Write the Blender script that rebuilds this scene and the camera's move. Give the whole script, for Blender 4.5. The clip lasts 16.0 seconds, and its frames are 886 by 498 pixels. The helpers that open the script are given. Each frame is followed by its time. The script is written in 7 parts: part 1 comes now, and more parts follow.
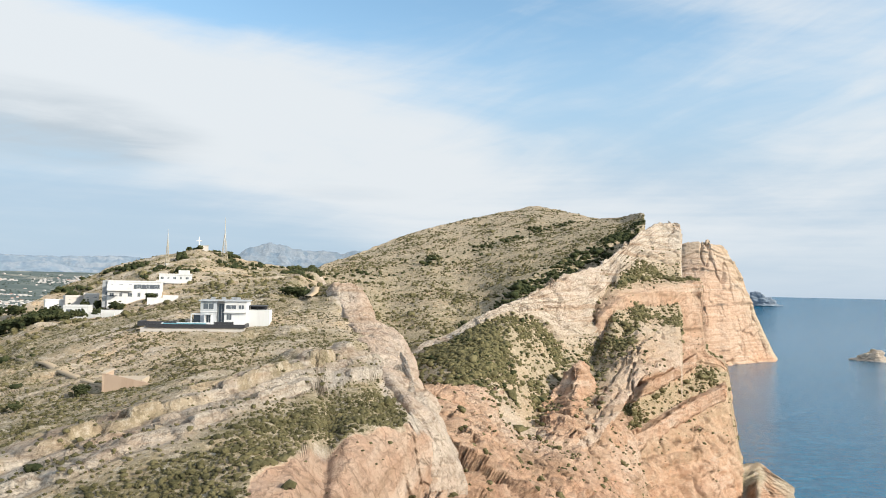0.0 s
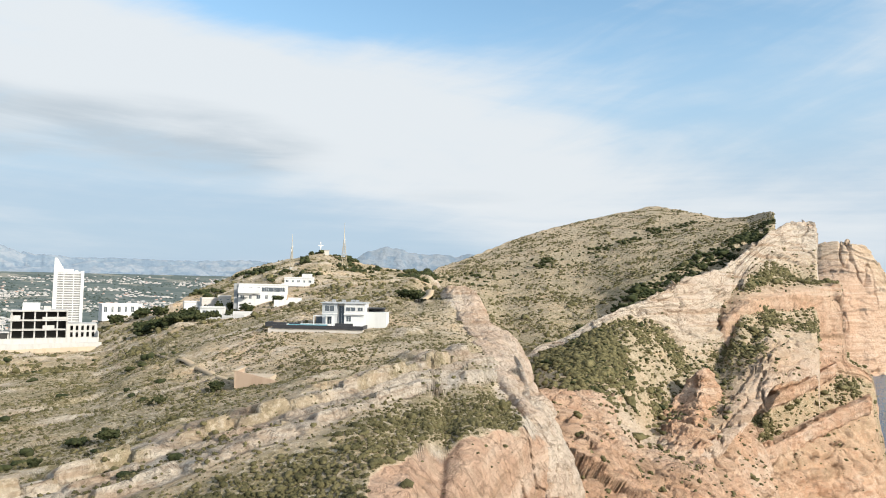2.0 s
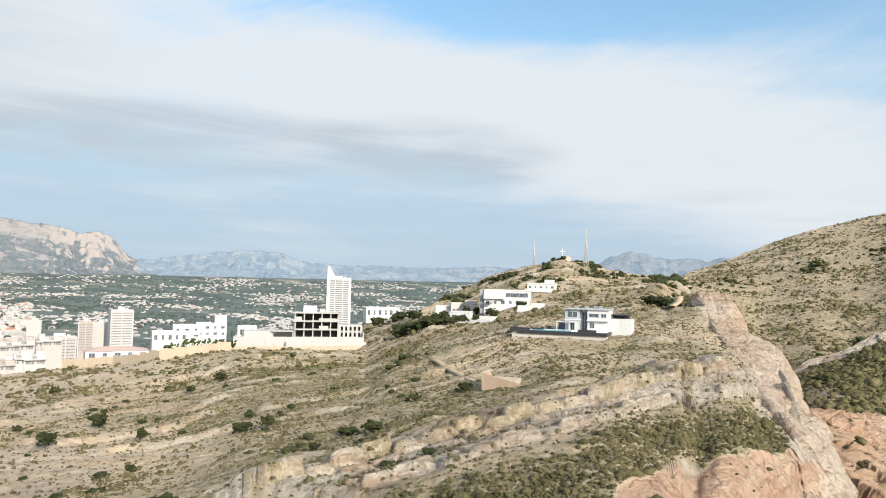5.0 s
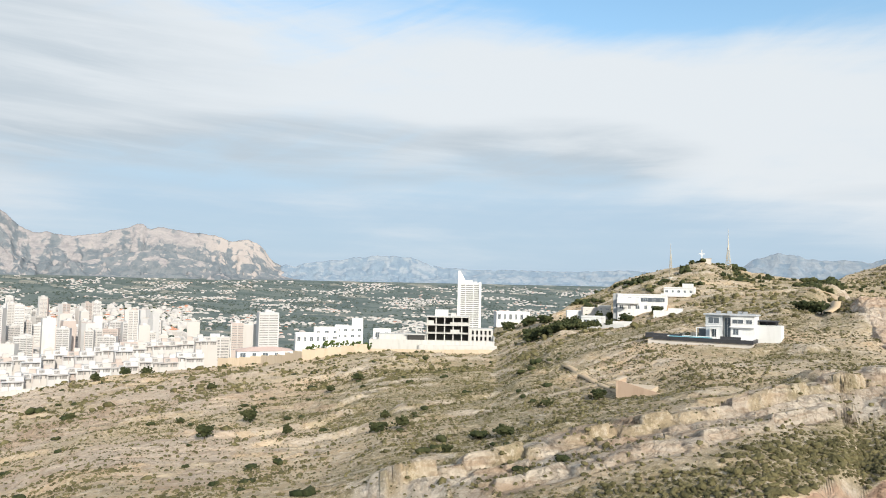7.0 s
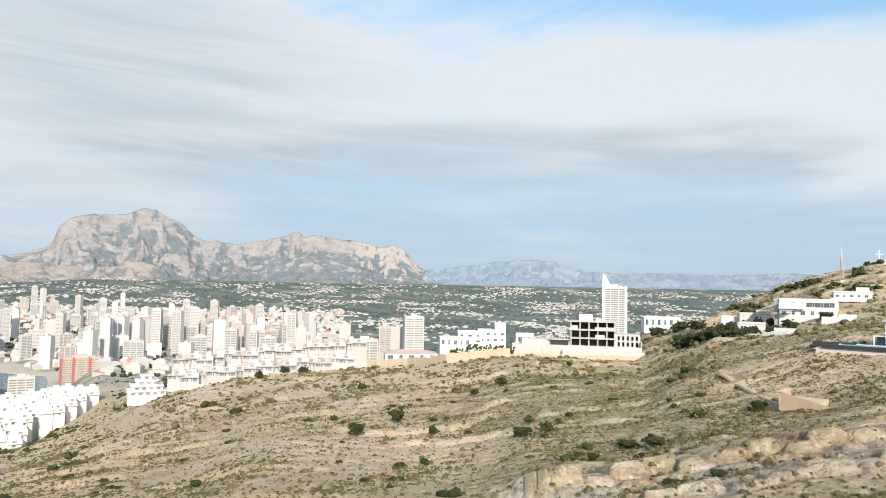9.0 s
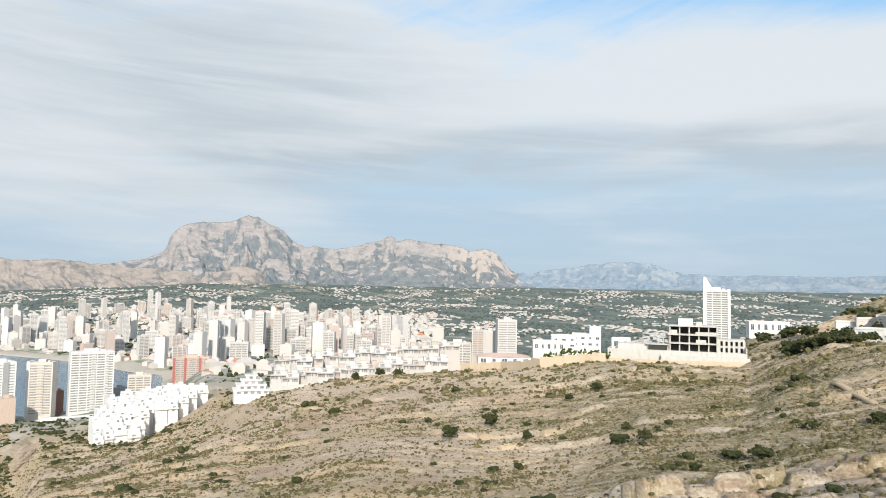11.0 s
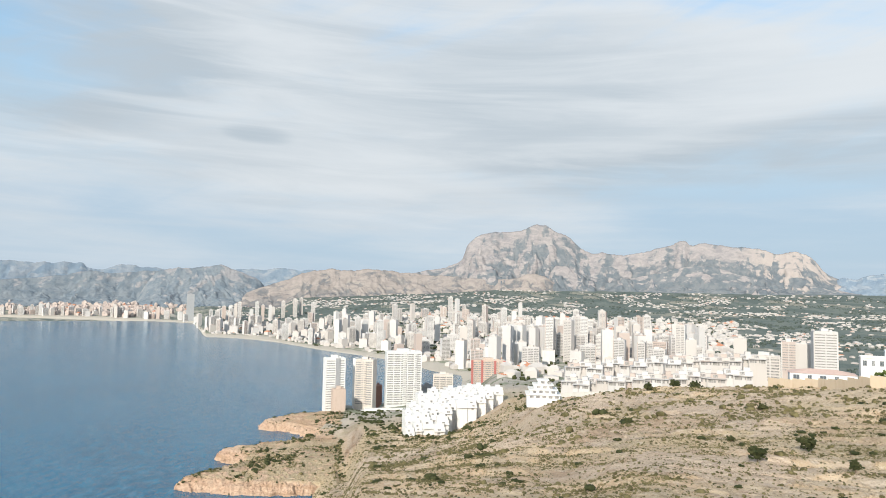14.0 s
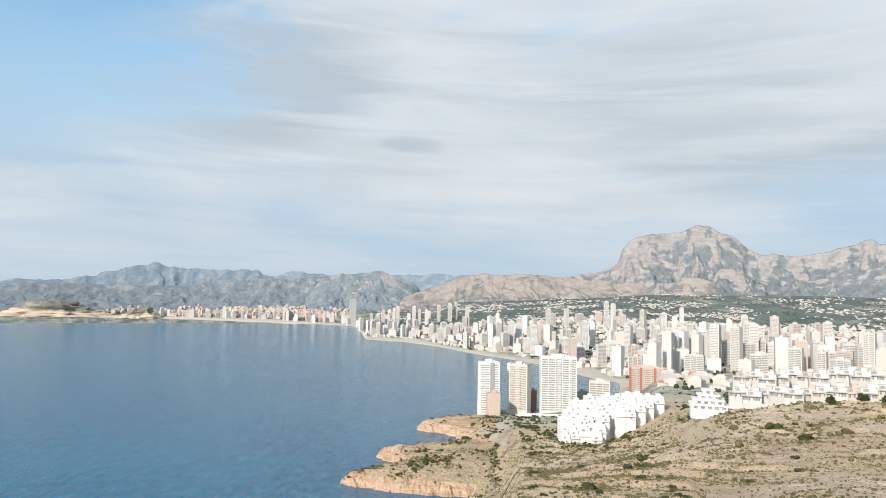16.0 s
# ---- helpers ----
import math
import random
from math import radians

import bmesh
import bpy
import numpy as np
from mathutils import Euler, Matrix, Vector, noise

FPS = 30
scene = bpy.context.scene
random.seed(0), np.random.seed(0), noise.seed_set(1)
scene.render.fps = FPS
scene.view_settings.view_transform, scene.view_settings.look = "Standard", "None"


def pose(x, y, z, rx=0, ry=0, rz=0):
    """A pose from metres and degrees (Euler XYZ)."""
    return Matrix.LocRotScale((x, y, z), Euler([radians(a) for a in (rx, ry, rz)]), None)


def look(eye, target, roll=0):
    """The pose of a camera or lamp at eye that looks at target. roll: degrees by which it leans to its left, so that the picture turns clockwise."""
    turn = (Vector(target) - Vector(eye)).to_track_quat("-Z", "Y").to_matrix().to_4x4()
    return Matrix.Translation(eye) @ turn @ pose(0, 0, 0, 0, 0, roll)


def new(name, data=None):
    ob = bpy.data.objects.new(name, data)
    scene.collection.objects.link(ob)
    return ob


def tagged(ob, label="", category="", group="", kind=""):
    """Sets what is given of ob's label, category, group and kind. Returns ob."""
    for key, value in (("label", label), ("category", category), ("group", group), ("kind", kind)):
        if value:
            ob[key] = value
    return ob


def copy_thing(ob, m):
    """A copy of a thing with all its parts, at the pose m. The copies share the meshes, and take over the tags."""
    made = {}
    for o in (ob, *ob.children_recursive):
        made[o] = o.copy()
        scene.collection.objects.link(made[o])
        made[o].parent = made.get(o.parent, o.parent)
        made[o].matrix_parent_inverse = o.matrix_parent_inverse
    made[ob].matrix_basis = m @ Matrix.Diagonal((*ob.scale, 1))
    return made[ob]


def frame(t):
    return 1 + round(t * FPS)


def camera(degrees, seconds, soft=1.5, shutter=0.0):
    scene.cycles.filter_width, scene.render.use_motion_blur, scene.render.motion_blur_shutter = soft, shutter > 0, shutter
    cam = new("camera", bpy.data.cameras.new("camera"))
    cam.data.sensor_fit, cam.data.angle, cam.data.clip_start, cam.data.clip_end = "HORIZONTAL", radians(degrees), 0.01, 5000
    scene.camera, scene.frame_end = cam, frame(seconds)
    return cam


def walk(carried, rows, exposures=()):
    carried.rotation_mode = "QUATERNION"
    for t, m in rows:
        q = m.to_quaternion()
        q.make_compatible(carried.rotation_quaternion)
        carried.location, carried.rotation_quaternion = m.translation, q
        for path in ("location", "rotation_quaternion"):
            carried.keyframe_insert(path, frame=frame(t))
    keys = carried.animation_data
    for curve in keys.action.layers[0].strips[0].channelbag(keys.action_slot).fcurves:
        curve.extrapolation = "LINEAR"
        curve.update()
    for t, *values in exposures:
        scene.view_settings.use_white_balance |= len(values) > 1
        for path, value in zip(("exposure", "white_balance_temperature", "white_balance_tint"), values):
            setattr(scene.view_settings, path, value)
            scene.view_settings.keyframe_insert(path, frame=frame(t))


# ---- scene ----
cam = camera(65.46, 16.0, soft=1.0)
EYE = 166.0  # metres above the sea; the drone hovers and turns to its left
# seconds, yaw, pitch, roll in degrees
TURNS = [
    (0, 0.00, 2.99, 1.09),
    (0.5, 2.24, 3.02, 1.08),
    (1, 4.46, 3.03, 1.08),
    (1.5, 6.85, 3.04, 1.10),
    (2, 9.43, 3.06, 1.11),
    (2.5, 12.18, 3.08, 1.12),
    (3, 15.08, 3.11, 1.13),
    (3.5, 18.75, 3.12, 1.14),
    (4, 22.42, 3.14, 1.18),
    (4.5, 26.09, 3.14, 1.21),
    (7, 40.12, 3.27, 1.19),
    (7.5, 42.96, 3.32, 1.20),
    (8, 45.70, 3.33, 1.20),
    (8.5, 48.74, 3.36, 1.18),
    (9, 51.88, 3.38, 1.16),
    (11.5, 62.58, 3.54, 1.10),
    (12, 66.82, 3.55, 1.14),
    (12.5, 71.29, 3.55, 1.18),
    (13, 75.57, 3.57, 1.20),
    (13.5, 79.47, 3.59, 1.21),
    (14, 83.13, 3.61, 1.21),
    (14.5, 86.83, 3.65, 1.18),
    (15, 89.87, 3.70, 1.16),
    (15.5, 92.86, 3.72, 1.13),
    (16, 95.77, 3.74, 1.13),
]
walk(cam, [(t, pose(0, 0, EYE, 0, 0, yaw) @ pose(0, 0, 0, 90 + pitch) @ pose(0, 0, 0, 0, 0, roll)) for t, yaw, pitch, roll in TURNS], exposures=[(0.0, 0.0), (9.0, 0.0), (12.0, -0.07), (16.0, -0.05)])

# ---- sky, sun ----
SUN_BEARING, SUN_HEIGHT = -118.0, 27.0  # bearings run to the left from +y


def way(bearing, height=0.0):
    b, h = radians(bearing), radians(height)
    return Vector((-math.sin(b) * math.cos(h), math.cos(b) * math.cos(h), math.sin(h)))


def spot(bearing, r, z=0.0):
    b = radians(bearing)
    return Vector((-math.sin(b) * r, math.cos(b) * r, z))


class Nodes:
    """Short-hand for building a node tree."""

    def __init__(self, tree):
        self.tree = tree
        tree.nodes.clear()

    def add(self, kind, **settings):
        node = self.tree.nodes.new(kind)
        for key, value in settings.items():
            if key in ("operation", "blend_type", "data_type", "sky_type", "noise_dimensions", "interpolation_type", "feature", "attribute_name", "sun_disc",
                       "sun_elevation", "sun_rotation", "clamp", "wave_type", "bands_direction", "vector_type", "sun_intensity", "altitude", "air_density", "dust_density"):
                setattr(node, key, value)
        return node

    def plug(self, socket, value):
        if hasattr(value, "is_output"):
            self.tree.links.new(value, socket)
        else:
            socket.default_value = value

    def math(self, op, a, b=0.0, c=0.0):
        node = self.add("ShaderNodeMath", operation=op)
        for k, v in enumerate((a, b, c)):
            self.plug(node.inputs[k], v)
        return node.outputs[0]

    def vec(self, op, a, b=(0, 0, 0)):
        node = self.add("ShaderNodeVectorMath", operation=op)
        self.plug(node.inputs[0], a)
        if op == "SCALE":
            self.plug(node.inputs["Scale"], b)
        else:
            self.plug(node.inputs[1], b)
        return node.outputs["Value"] if op in ("DOT_PRODUCT", "LENGTH") else node.outputs[0]

    def ramp(self, value, lo, hi, to_lo=0.0, to_hi=1.0):
        node = self.add("ShaderNodeMapRange", interpolation_type="SMOOTHSTEP")
        for k, v in enumerate((value, lo, hi, to_lo, to_hi)):
            self.plug(node.inputs[k], v)
        return node.outputs[0]

    def noise(self, vector, scale, detail=4.0, rough=0.55, twist=0.0):
        node = self.add("ShaderNodeTexNoise")
        if vector is not None:
            self.plug(node.inputs["Vector"], vector)
        node.inputs["Scale"].default_value, node.inputs["Detail"].default_value = scale, detail
        node.inputs["Roughness"].default_value, node.inputs["Distortion"].default_value = rough, twist
        return node.outputs["Fac"]

    def mix(self, fac, a, b, blend="MIX"):
        node = self.add("ShaderNodeMix", data_type="RGBA", blend_type=blend)
        self.plug(node.inputs[0], fac)
        self.plug(node.inputs[6], a if hasattr(a, "is_output") else (*a, 1.0))
        self.plug(node.inputs[7], b if hasattr(b, "is_output") else (*b, 1.0))
        return node.outputs[2]


world = bpy.data.worlds.new("sky")
scene.world = world
world.use_nodes = True
w = Nodes(world.node_tree)
sky = w.add("ShaderNodeTexSky", sky_type="NISHITA", sun_disc=False, sun_elevation=radians(SUN_HEIGHT), sun_rotation=radians(-SUN_BEARING), dust_density=1.5)
way_out = w.add("ShaderNodeTexCoord").outputs["Generated"]
split = w.add("ShaderNodeSeparateXYZ")
w.plug(split.inputs[0], way_out)
up = split.outputs[2]
bearing = w.math("MULTIPLY", w.math("ARCTAN2", w.math("MULTIPLY", split.outputs[0], -1.0), split.outputs[1]), 57.296)
height = w.math("MULTIPLY", w.math("ARCSINE", up), 57.296)


def cloud_bank(field, b0, e0, wide, tall, much, lean=0.0):
    """Adds a soft oval to a field of the sky, in degrees; lean tilts it by degrees of height for each degree of bearing."""
    across = w.math("SUBTRACT", bearing, b0)
    above = w.math("SUBTRACT", w.math("SUBTRACT", height, e0), w.math("MULTIPLY", across, lean))
    across, above = w.math("DIVIDE", across, wide), w.math("DIVIDE", above, tall)
    gap = w.math("ADD", w.math("MULTIPLY", across, across), w.math("MULTIPLY", above, above))
    return w.math("ADD", field, w.ramp(gap, 0.0, 1.7, much, 0.0))


def streaks(across, above, lean, detail, twist):
    """Drawn-out noise whose streaks rise by lean degrees for each degree of bearing."""
    at = w.add("ShaderNodeCombineXYZ")
    w.plug(at.inputs[0], w.math("MULTIPLY", bearing, across))
    w.plug(at.inputs[1], w.math("MULTIPLY", w.math("SUBTRACT", height, w.math("MULTIPLY", bearing, lean)), above))
    return w.noise(at.outputs[0], 1.0, detail, 0.58, twist)


# thin high cloud: long flat streaks low down, drawn-out veils that rise towards the sea above them
cover = 0.50
for bank in ((8, 25, 26, 6.5, -0.42, 0.1), (27, 25.5, 26, 8.0, -0.48, -0.12), (-16, 13, 13, 7.5, -0.26), (135, 19, 23, 10.0, -0.55), (42, 4.5, 34, 4.5, -0.30), (100, 4.0, 26, 4.0, -0.12), (14, 11.5, 34, 6.0, 0.34, 0.22), (48, 16, 40, 6.5, 0.32),
             (94, 17, 32, 12.0, 0.30), (-26, 7, 14, 5.0, 0.12), (72, 11.6, 13, 1.2, 0.16, -0.06), (30, 17, 14, 4.0, 0.15, 0.4)):
    cover = cloud_bank(cover, *bank)
veil, wisp, thread = streaks(0.035, 0.16, 0.12, 6.0, 0.5), streaks(0.075, 0.34, -0.30, 7.0, 0.7), streaks(0.05, 0.75, 0.015, 6.0, 0.3)
loose = w.ramp(height, 3.0, 12.0, 0.35, 1.0)
cover = w.math("ADD", cover, w.math("MULTIPLY", w.math("SUBTRACT", veil, 0.5), 0.9))
cover = w.math("ADD", cover, w.math("MULTIPLY", w.math("SUBTRACT", wisp, 0.5), w.math("MULTIPLY", loose, 0.62)))
cover = w.math("ADD", cover, w.math("MULTIPLY", w.math("SUBTRACT", thread, 0.5), w.ramp(height, 6.0, 14.0, 0.6, 0.10)))
cover = w.ramp(cover, 0.12, 0.88, 0.0, 0.97)
cover = w.math("MULTIPLY", cover, w.ramp(up, -0.02, 0.10, 0.45, 1.0))
grey = 0.0
for bank in ((29, 11.4, 10, 2.6, 0.55, 0.08), (50, 11.2, 15, 2.8, 0.60, -0.03), (33, 9.4, 11, 1.7, 0.55), (60, 9.4, 18, 2.2, 0.62, 0.02), (114, 16, 13, 5.0, 0.50, -0.12), (98.5, 12.3, 2.6, 0.7, 0.30, 0.05), (126, 9.6, 5, 0.8, 0.40),
             (98, 15, 44, 14.0, 0.44), (8, 7.4, 6, 0.7, 0.25), (74, 16, 12, 5.0, 0.15)):
    grey = cloud_bank(grey, *bank)
shade = w.ramp(w.math("ADD", w.math("MULTIPLY", grey, w.ramp(streaks(0.045, 0.42, 0.03, 6.0, 0.6), 0.28, 0.70, 0.45, 1.05)), w.math("MULTIPLY", w.math("SUBTRACT", thread, 0.5), 0.22)), 0.02, 0.75)
cloud = w.mix(shade, (0.80, 0.845, 0.88), (0.53, 0.605, 0.67))
blue = w.vec("SCALE", sky.outputs[0], 0.205)
blue = w.mix(1.0, blue, (1.03, 1.20, 1.16), "MULTIPLY")
air = w.mix(w.ramp(up, 0.10, 0.40, 0.95, 0.0), blue, (0.475, 0.61, 0.755))
ground_glow = w.add("ShaderNodeBackground")
w.plug(ground_glow.inputs[0], w.mix(cover, air, cloud))
ground_glow.inputs[1].default_value = 1.0
w.plug(w.add("ShaderNodeOutputWorld").inputs[0], ground_glow.outputs[0])

sun_data = bpy.data.lights.new("sun", "SUN")
sun_data.energy, sun_data.angle, sun_data.color = 5.2, radians(0.55), (1.0, 0.93, 0.82)
sun = new("sun", sun_data)
sun.matrix_world = look(way(SUN_BEARING, SUN_HEIGHT) * 500, (0, 0, 0))

# ---- materials ----
def material(name, build, rough=0.9, **more):
    m = bpy.data.materials.new(name)
    m.use_nodes = True
    n = Nodes(m.node_tree)
    out, body = n.add("ShaderNodeOutputMaterial"), n.add("ShaderNodeBsdfPrincipled")
    n.plug(out.inputs[0], body.outputs[0])
    body.inputs["Roughness"].default_value = rough
    body.inputs["Specular IOR Level"].default_value = more.get("specular", 0.25)
    body.inputs["Metallic"].default_value = more.get("metallic", 0.0)
    build(n, body)
    return m


def place(n):
    return n.add("ShaderNodeNewGeometry").outputs["Position"]


def bump(n, body, height, strength, depth):
    node = n.add("ShaderNodeBump")
    node.inputs["Strength"].default_value, node.inputs["Distance"].default_value = strength, depth
    n.plug(node.inputs["Height"], height)
    n.plug(body.inputs["Normal"], node.outputs[0])


def hill_look(n, body):
    at = place(n)
    rock = n.add("ShaderNodeAttribute", attribute_name="rock").outputs["Fac"]
    red = n.add("ShaderNodeAttribute", attribute_name="red").outputs["Fac"]
    scrub = n.add("ShaderNodeAttribute", attribute_name="scrub").outputs["Fac"]
    far = n.add("ShaderNodeAttribute", attribute_name="far").outputs["Fac"]
    big, mid, fine = n.noise(at, 0.018, 5.0), n.noise(at, 0.16, 6.0, 0.65), n.noise(at, 1.1, 5.0, 0.7)
    earth = n.mix(n.ramp(mid, 0.35, 0.65), (0.50, 0.355, 0.225), (0.60, 0.475, 0.34))
    earth = n.mix(n.ramp(big, 0.42, 0.62), earth, (0.50, 0.395, 0.275))
    grass = n.mix(n.ramp(fine, 0.35, 0.7), (0.18, 0.15, 0.08), (0.32, 0.265, 0.155))
    ground = n.mix(n.math("MULTIPLY", scrub, n.ramp(mid, 0.3, 0.62, 0.35, 1.0)), earth, grass)
    stones = n.ramp(n.noise(at, 0.55, 7.0, 0.75), 0.53, 0.62)
    ground = n.mix(n.math("MULTIPLY", stones, 0.6), ground, (0.56, 0.48, 0.38))
    tufts = n.ramp(n.noise(at, 0.85, 4.0, 0.62), 0.545, 0.60)
    ground = n.mix(n.math("MULTIPLY", tufts, 0.48), ground, (0.115, 0.09, 0.048))
    clod = n.ramp(n.noise(n.vec("ADD", at, (40.0, 11.0, 3.0)), 1.6, 4.0, 0.6), 0.56, 0.62)
    ground = n.mix(n.math("MULTIPLY", clod, 0.5), ground, (0.58, 0.49, 0.38))
    pale = n.mix(n.ramp(fine, 0.3, 0.7), (0.51, 0.43, 0.345), (0.67, 0.58, 0.48))
    warm = n.mix(n.ramp(mid, 0.3, 0.7), (0.53, 0.295, 0.18), (0.62, 0.41, 0.28))
    stone = n.mix(red, pale, warm)
    joints = n.ramp(n.math("ABSOLUTE", n.math("SUBTRACT", n.noise(n.vec("MULTIPLY", at, (0.30, 0.30, 0.55)), 1.0, 5.0, 0.6, 0.4), 0.5)), 0.0, 0.03)
    stone = n.mix(n.ramp(joints, 0.0, 1.0, 0.20, 0.0), stone, (0.30, 0.20, 0.13))
    streak = n.ramp(n.noise(n.vec("MULTIPLY", at, (0.09, 0.09, 0.012)), 1.0, 5.0, 0.6), 0.58, 0.72, 0.0, 0.35)
    stone = n.mix(streak, stone, (0.34, 0.22, 0.14))
    layers = n.noise(n.vec("MULTIPLY", at, (0.012, 0.012, 0.22)), 1.0, 5.0, 0.65, 0.2)
    stone = n.mix(n.ramp(layers, 0.50, 0.64, 0.0, 0.58), stone, (0.36, 0.225, 0.135))
    stone = n.mix(n.ramp(layers, 0.46, 0.34, 0.0, 0.35), stone, (0.74, 0.62, 0.50))
    splits = n.add("ShaderNodeTexVoronoi", feature="DISTANCE_TO_EDGE")
    bent = n.add("ShaderNodeTexNoise")
    n.plug(bent.inputs["Vector"], at)
    bent.inputs["Scale"].default_value, bent.inputs["Detail"].default_value = 0.12, 5.0
    n.plug(splits.inputs["Vector"], n.vec("MULTIPLY", n.vec("ADD", at, n.vec("SCALE", bent.outputs["Color"], 14.0)), (0.085, 0.085, 0.05)))
    splits.inputs["Scale"].default_value = 1.0
    rift = n.ramp(splits.outputs["Distance"], 0.0, 0.03, 0.40, 0.0)
    stone = n.mix(rift, stone, (0.15, 0.085, 0.05))
    crags = n.noise(n.vec("MULTIPLY", at, (0.32, 0.32, 0.48)), 1.0, 7.0, 0.68, 0.3)
    # Crevice shade in the colour: darkens where this noise sinks the bump.
    stone = n.mix(n.ramp(crags, 0.56, 0.70, 0.0, 0.55), stone, (0.25, 0.155, 0.095))
    gap = n.math("SUBTRACT", joints, rift)
    fields = n.add("ShaderNodeTexVoronoi", feature="F1")
    n.plug(fields.inputs["Vector"], n.vec("MULTIPLY", at, (0.006, 0.011, 0.0)))
    fields.inputs["Scale"].default_value = 1.0
    patch = n.add("ShaderNodeSeparateXYZ")
    n.plug(patch.inputs[0], fields.outputs["Color"])
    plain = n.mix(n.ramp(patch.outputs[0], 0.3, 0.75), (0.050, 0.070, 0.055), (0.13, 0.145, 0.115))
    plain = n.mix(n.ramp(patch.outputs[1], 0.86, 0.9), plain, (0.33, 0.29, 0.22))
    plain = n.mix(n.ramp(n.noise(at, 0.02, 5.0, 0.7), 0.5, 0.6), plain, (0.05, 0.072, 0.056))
    # Haze over the plain, mixed into the colour as flat grey.
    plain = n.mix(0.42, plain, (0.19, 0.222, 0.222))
    town = n.add("ShaderNodeAttribute", attribute_name="town").outputs["Fac"]
    sand = n.add("ShaderNodeAttribute", attribute_name="sand").outputs["Fac"]
    paved = n.mix(n.ramp(n.noise(at, 0.03, 4.0, 0.6), 0.45, 0.6), (0.40, 0.37, 0.33), (0.20, 0.22, 0.16))
    plain = n.mix(town, plain, paved)
    plain = n.mix(sand, plain, (0.44, 0.40, 0.345))
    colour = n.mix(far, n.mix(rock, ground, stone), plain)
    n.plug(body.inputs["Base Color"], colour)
    relief = n.math("ADD", n.math("MULTIPLY", fine, 0.6), n.math("MULTIPLY", gap, n.math("MULTIPLY", rock, 0.3)))
    relief = n.math("SUBTRACT", relief, n.math("MULTIPLY", crags, n.math("MULTIPLY", rock, 2.6)))
    bump(n, body, n.math("ADD", relief, n.math("MULTIPLY", n.noise(at, 4.0, 4.0, 0.7), 0.3)), 0.9, 0.8)


def water_look(n, body):
    at = place(n)
    wide = n.noise(n.vec("MULTIPLY", at, (0.004, 0.007, 0.0)), 1.0, 4.0)
    ripple_light = n.noise(n.vec("MULTIPLY", at, (0.05, 0.11, 0.0)), 1.0, 6.0, 0.68, 0.4)
    deep = n.mix(n.ramp(wide, 0.35, 0.65), (0.005, 0.080, 0.158), (0.010, 0.105, 0.198))
    # Highlights on the ripples are painted as a lighter blue.
    n.plug(body.inputs["Base Color"], n.mix(n.ramp(ripple_light, 0.42, 0.66), deep, (0.022, 0.140, 0.230)))
    body.inputs["IOR"].default_value = 1.33
    swell = n.noise(n.vec("MULTIPLY", at, (0.06, 0.13, 0.0)), 1.0, 5.0, 0.6)
    chop = n.noise(n.vec("MULTIPLY", at, (0.35, 0.6, 0.0)), 1.0, 4.0, 0.6)
    bump(n, body, n.math("ADD", n.math("MULTIPLY", swell, 1.3), n.math("MULTIPLY", chop, 0.45)), 1.0, 1.0)


def mountain_look(stone_a, stone_b, wood_a, wood_b):
    def build(n, body):
        at = place(n)
        crags = n.noise(n.vec("MULTIPLY", at, (0.016, 0.016, 0.035)), 1.0, 8.0, 0.72, 0.6)
        bare = n.add("ShaderNodeAttribute", attribute_name="bare").outputs["Fac"]
        pale = n.add("ShaderNodeAttribute", attribute_name="pale").outputs["Fac"]
        stone = n.mix(n.ramp(crags, 0.36, 0.64), stone_a, stone_b)
        # Sunlight on the massif, put in as a paler stone colour.
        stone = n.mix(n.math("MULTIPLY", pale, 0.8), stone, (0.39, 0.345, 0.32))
        wood = n.mix(n.ramp(n.noise(at, 0.02, 6.0, 0.65), 0.4, 0.6), wood_a, wood_b)
        shown = n.ramp(n.math("ADD", bare, n.math("MULTIPLY", n.math("SUBTRACT", crags, 0.5), 1.3)), 0.25, 0.75)
        n.plug(body.inputs["Base Color"], n.mix(shown, wood, stone))
        bump(n, body, crags, 0.5, 9.0)
    return build


# Blue-grey haze of distance is mixed into these base colours.
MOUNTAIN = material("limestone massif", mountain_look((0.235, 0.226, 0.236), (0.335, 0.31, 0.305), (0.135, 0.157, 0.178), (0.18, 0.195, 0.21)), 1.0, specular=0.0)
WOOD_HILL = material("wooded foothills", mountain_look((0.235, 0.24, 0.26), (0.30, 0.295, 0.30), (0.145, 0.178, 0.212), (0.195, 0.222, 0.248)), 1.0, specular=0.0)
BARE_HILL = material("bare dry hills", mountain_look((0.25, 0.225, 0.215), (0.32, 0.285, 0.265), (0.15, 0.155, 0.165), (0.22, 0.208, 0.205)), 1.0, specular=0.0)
FAR_RANGE = material("haze-tinted distant range", mountain_look((0.21, 0.255, 0.31), (0.275, 0.31, 0.35), (0.17, 0.225, 0.29), (0.205, 0.258, 0.315)), 1.0, specular=0.0)
HILL = material("dry limestone hillside", hill_look, 0.95, specular=0.1)
WATER = material("sea water", water_look, 0.12, specular=0.5)

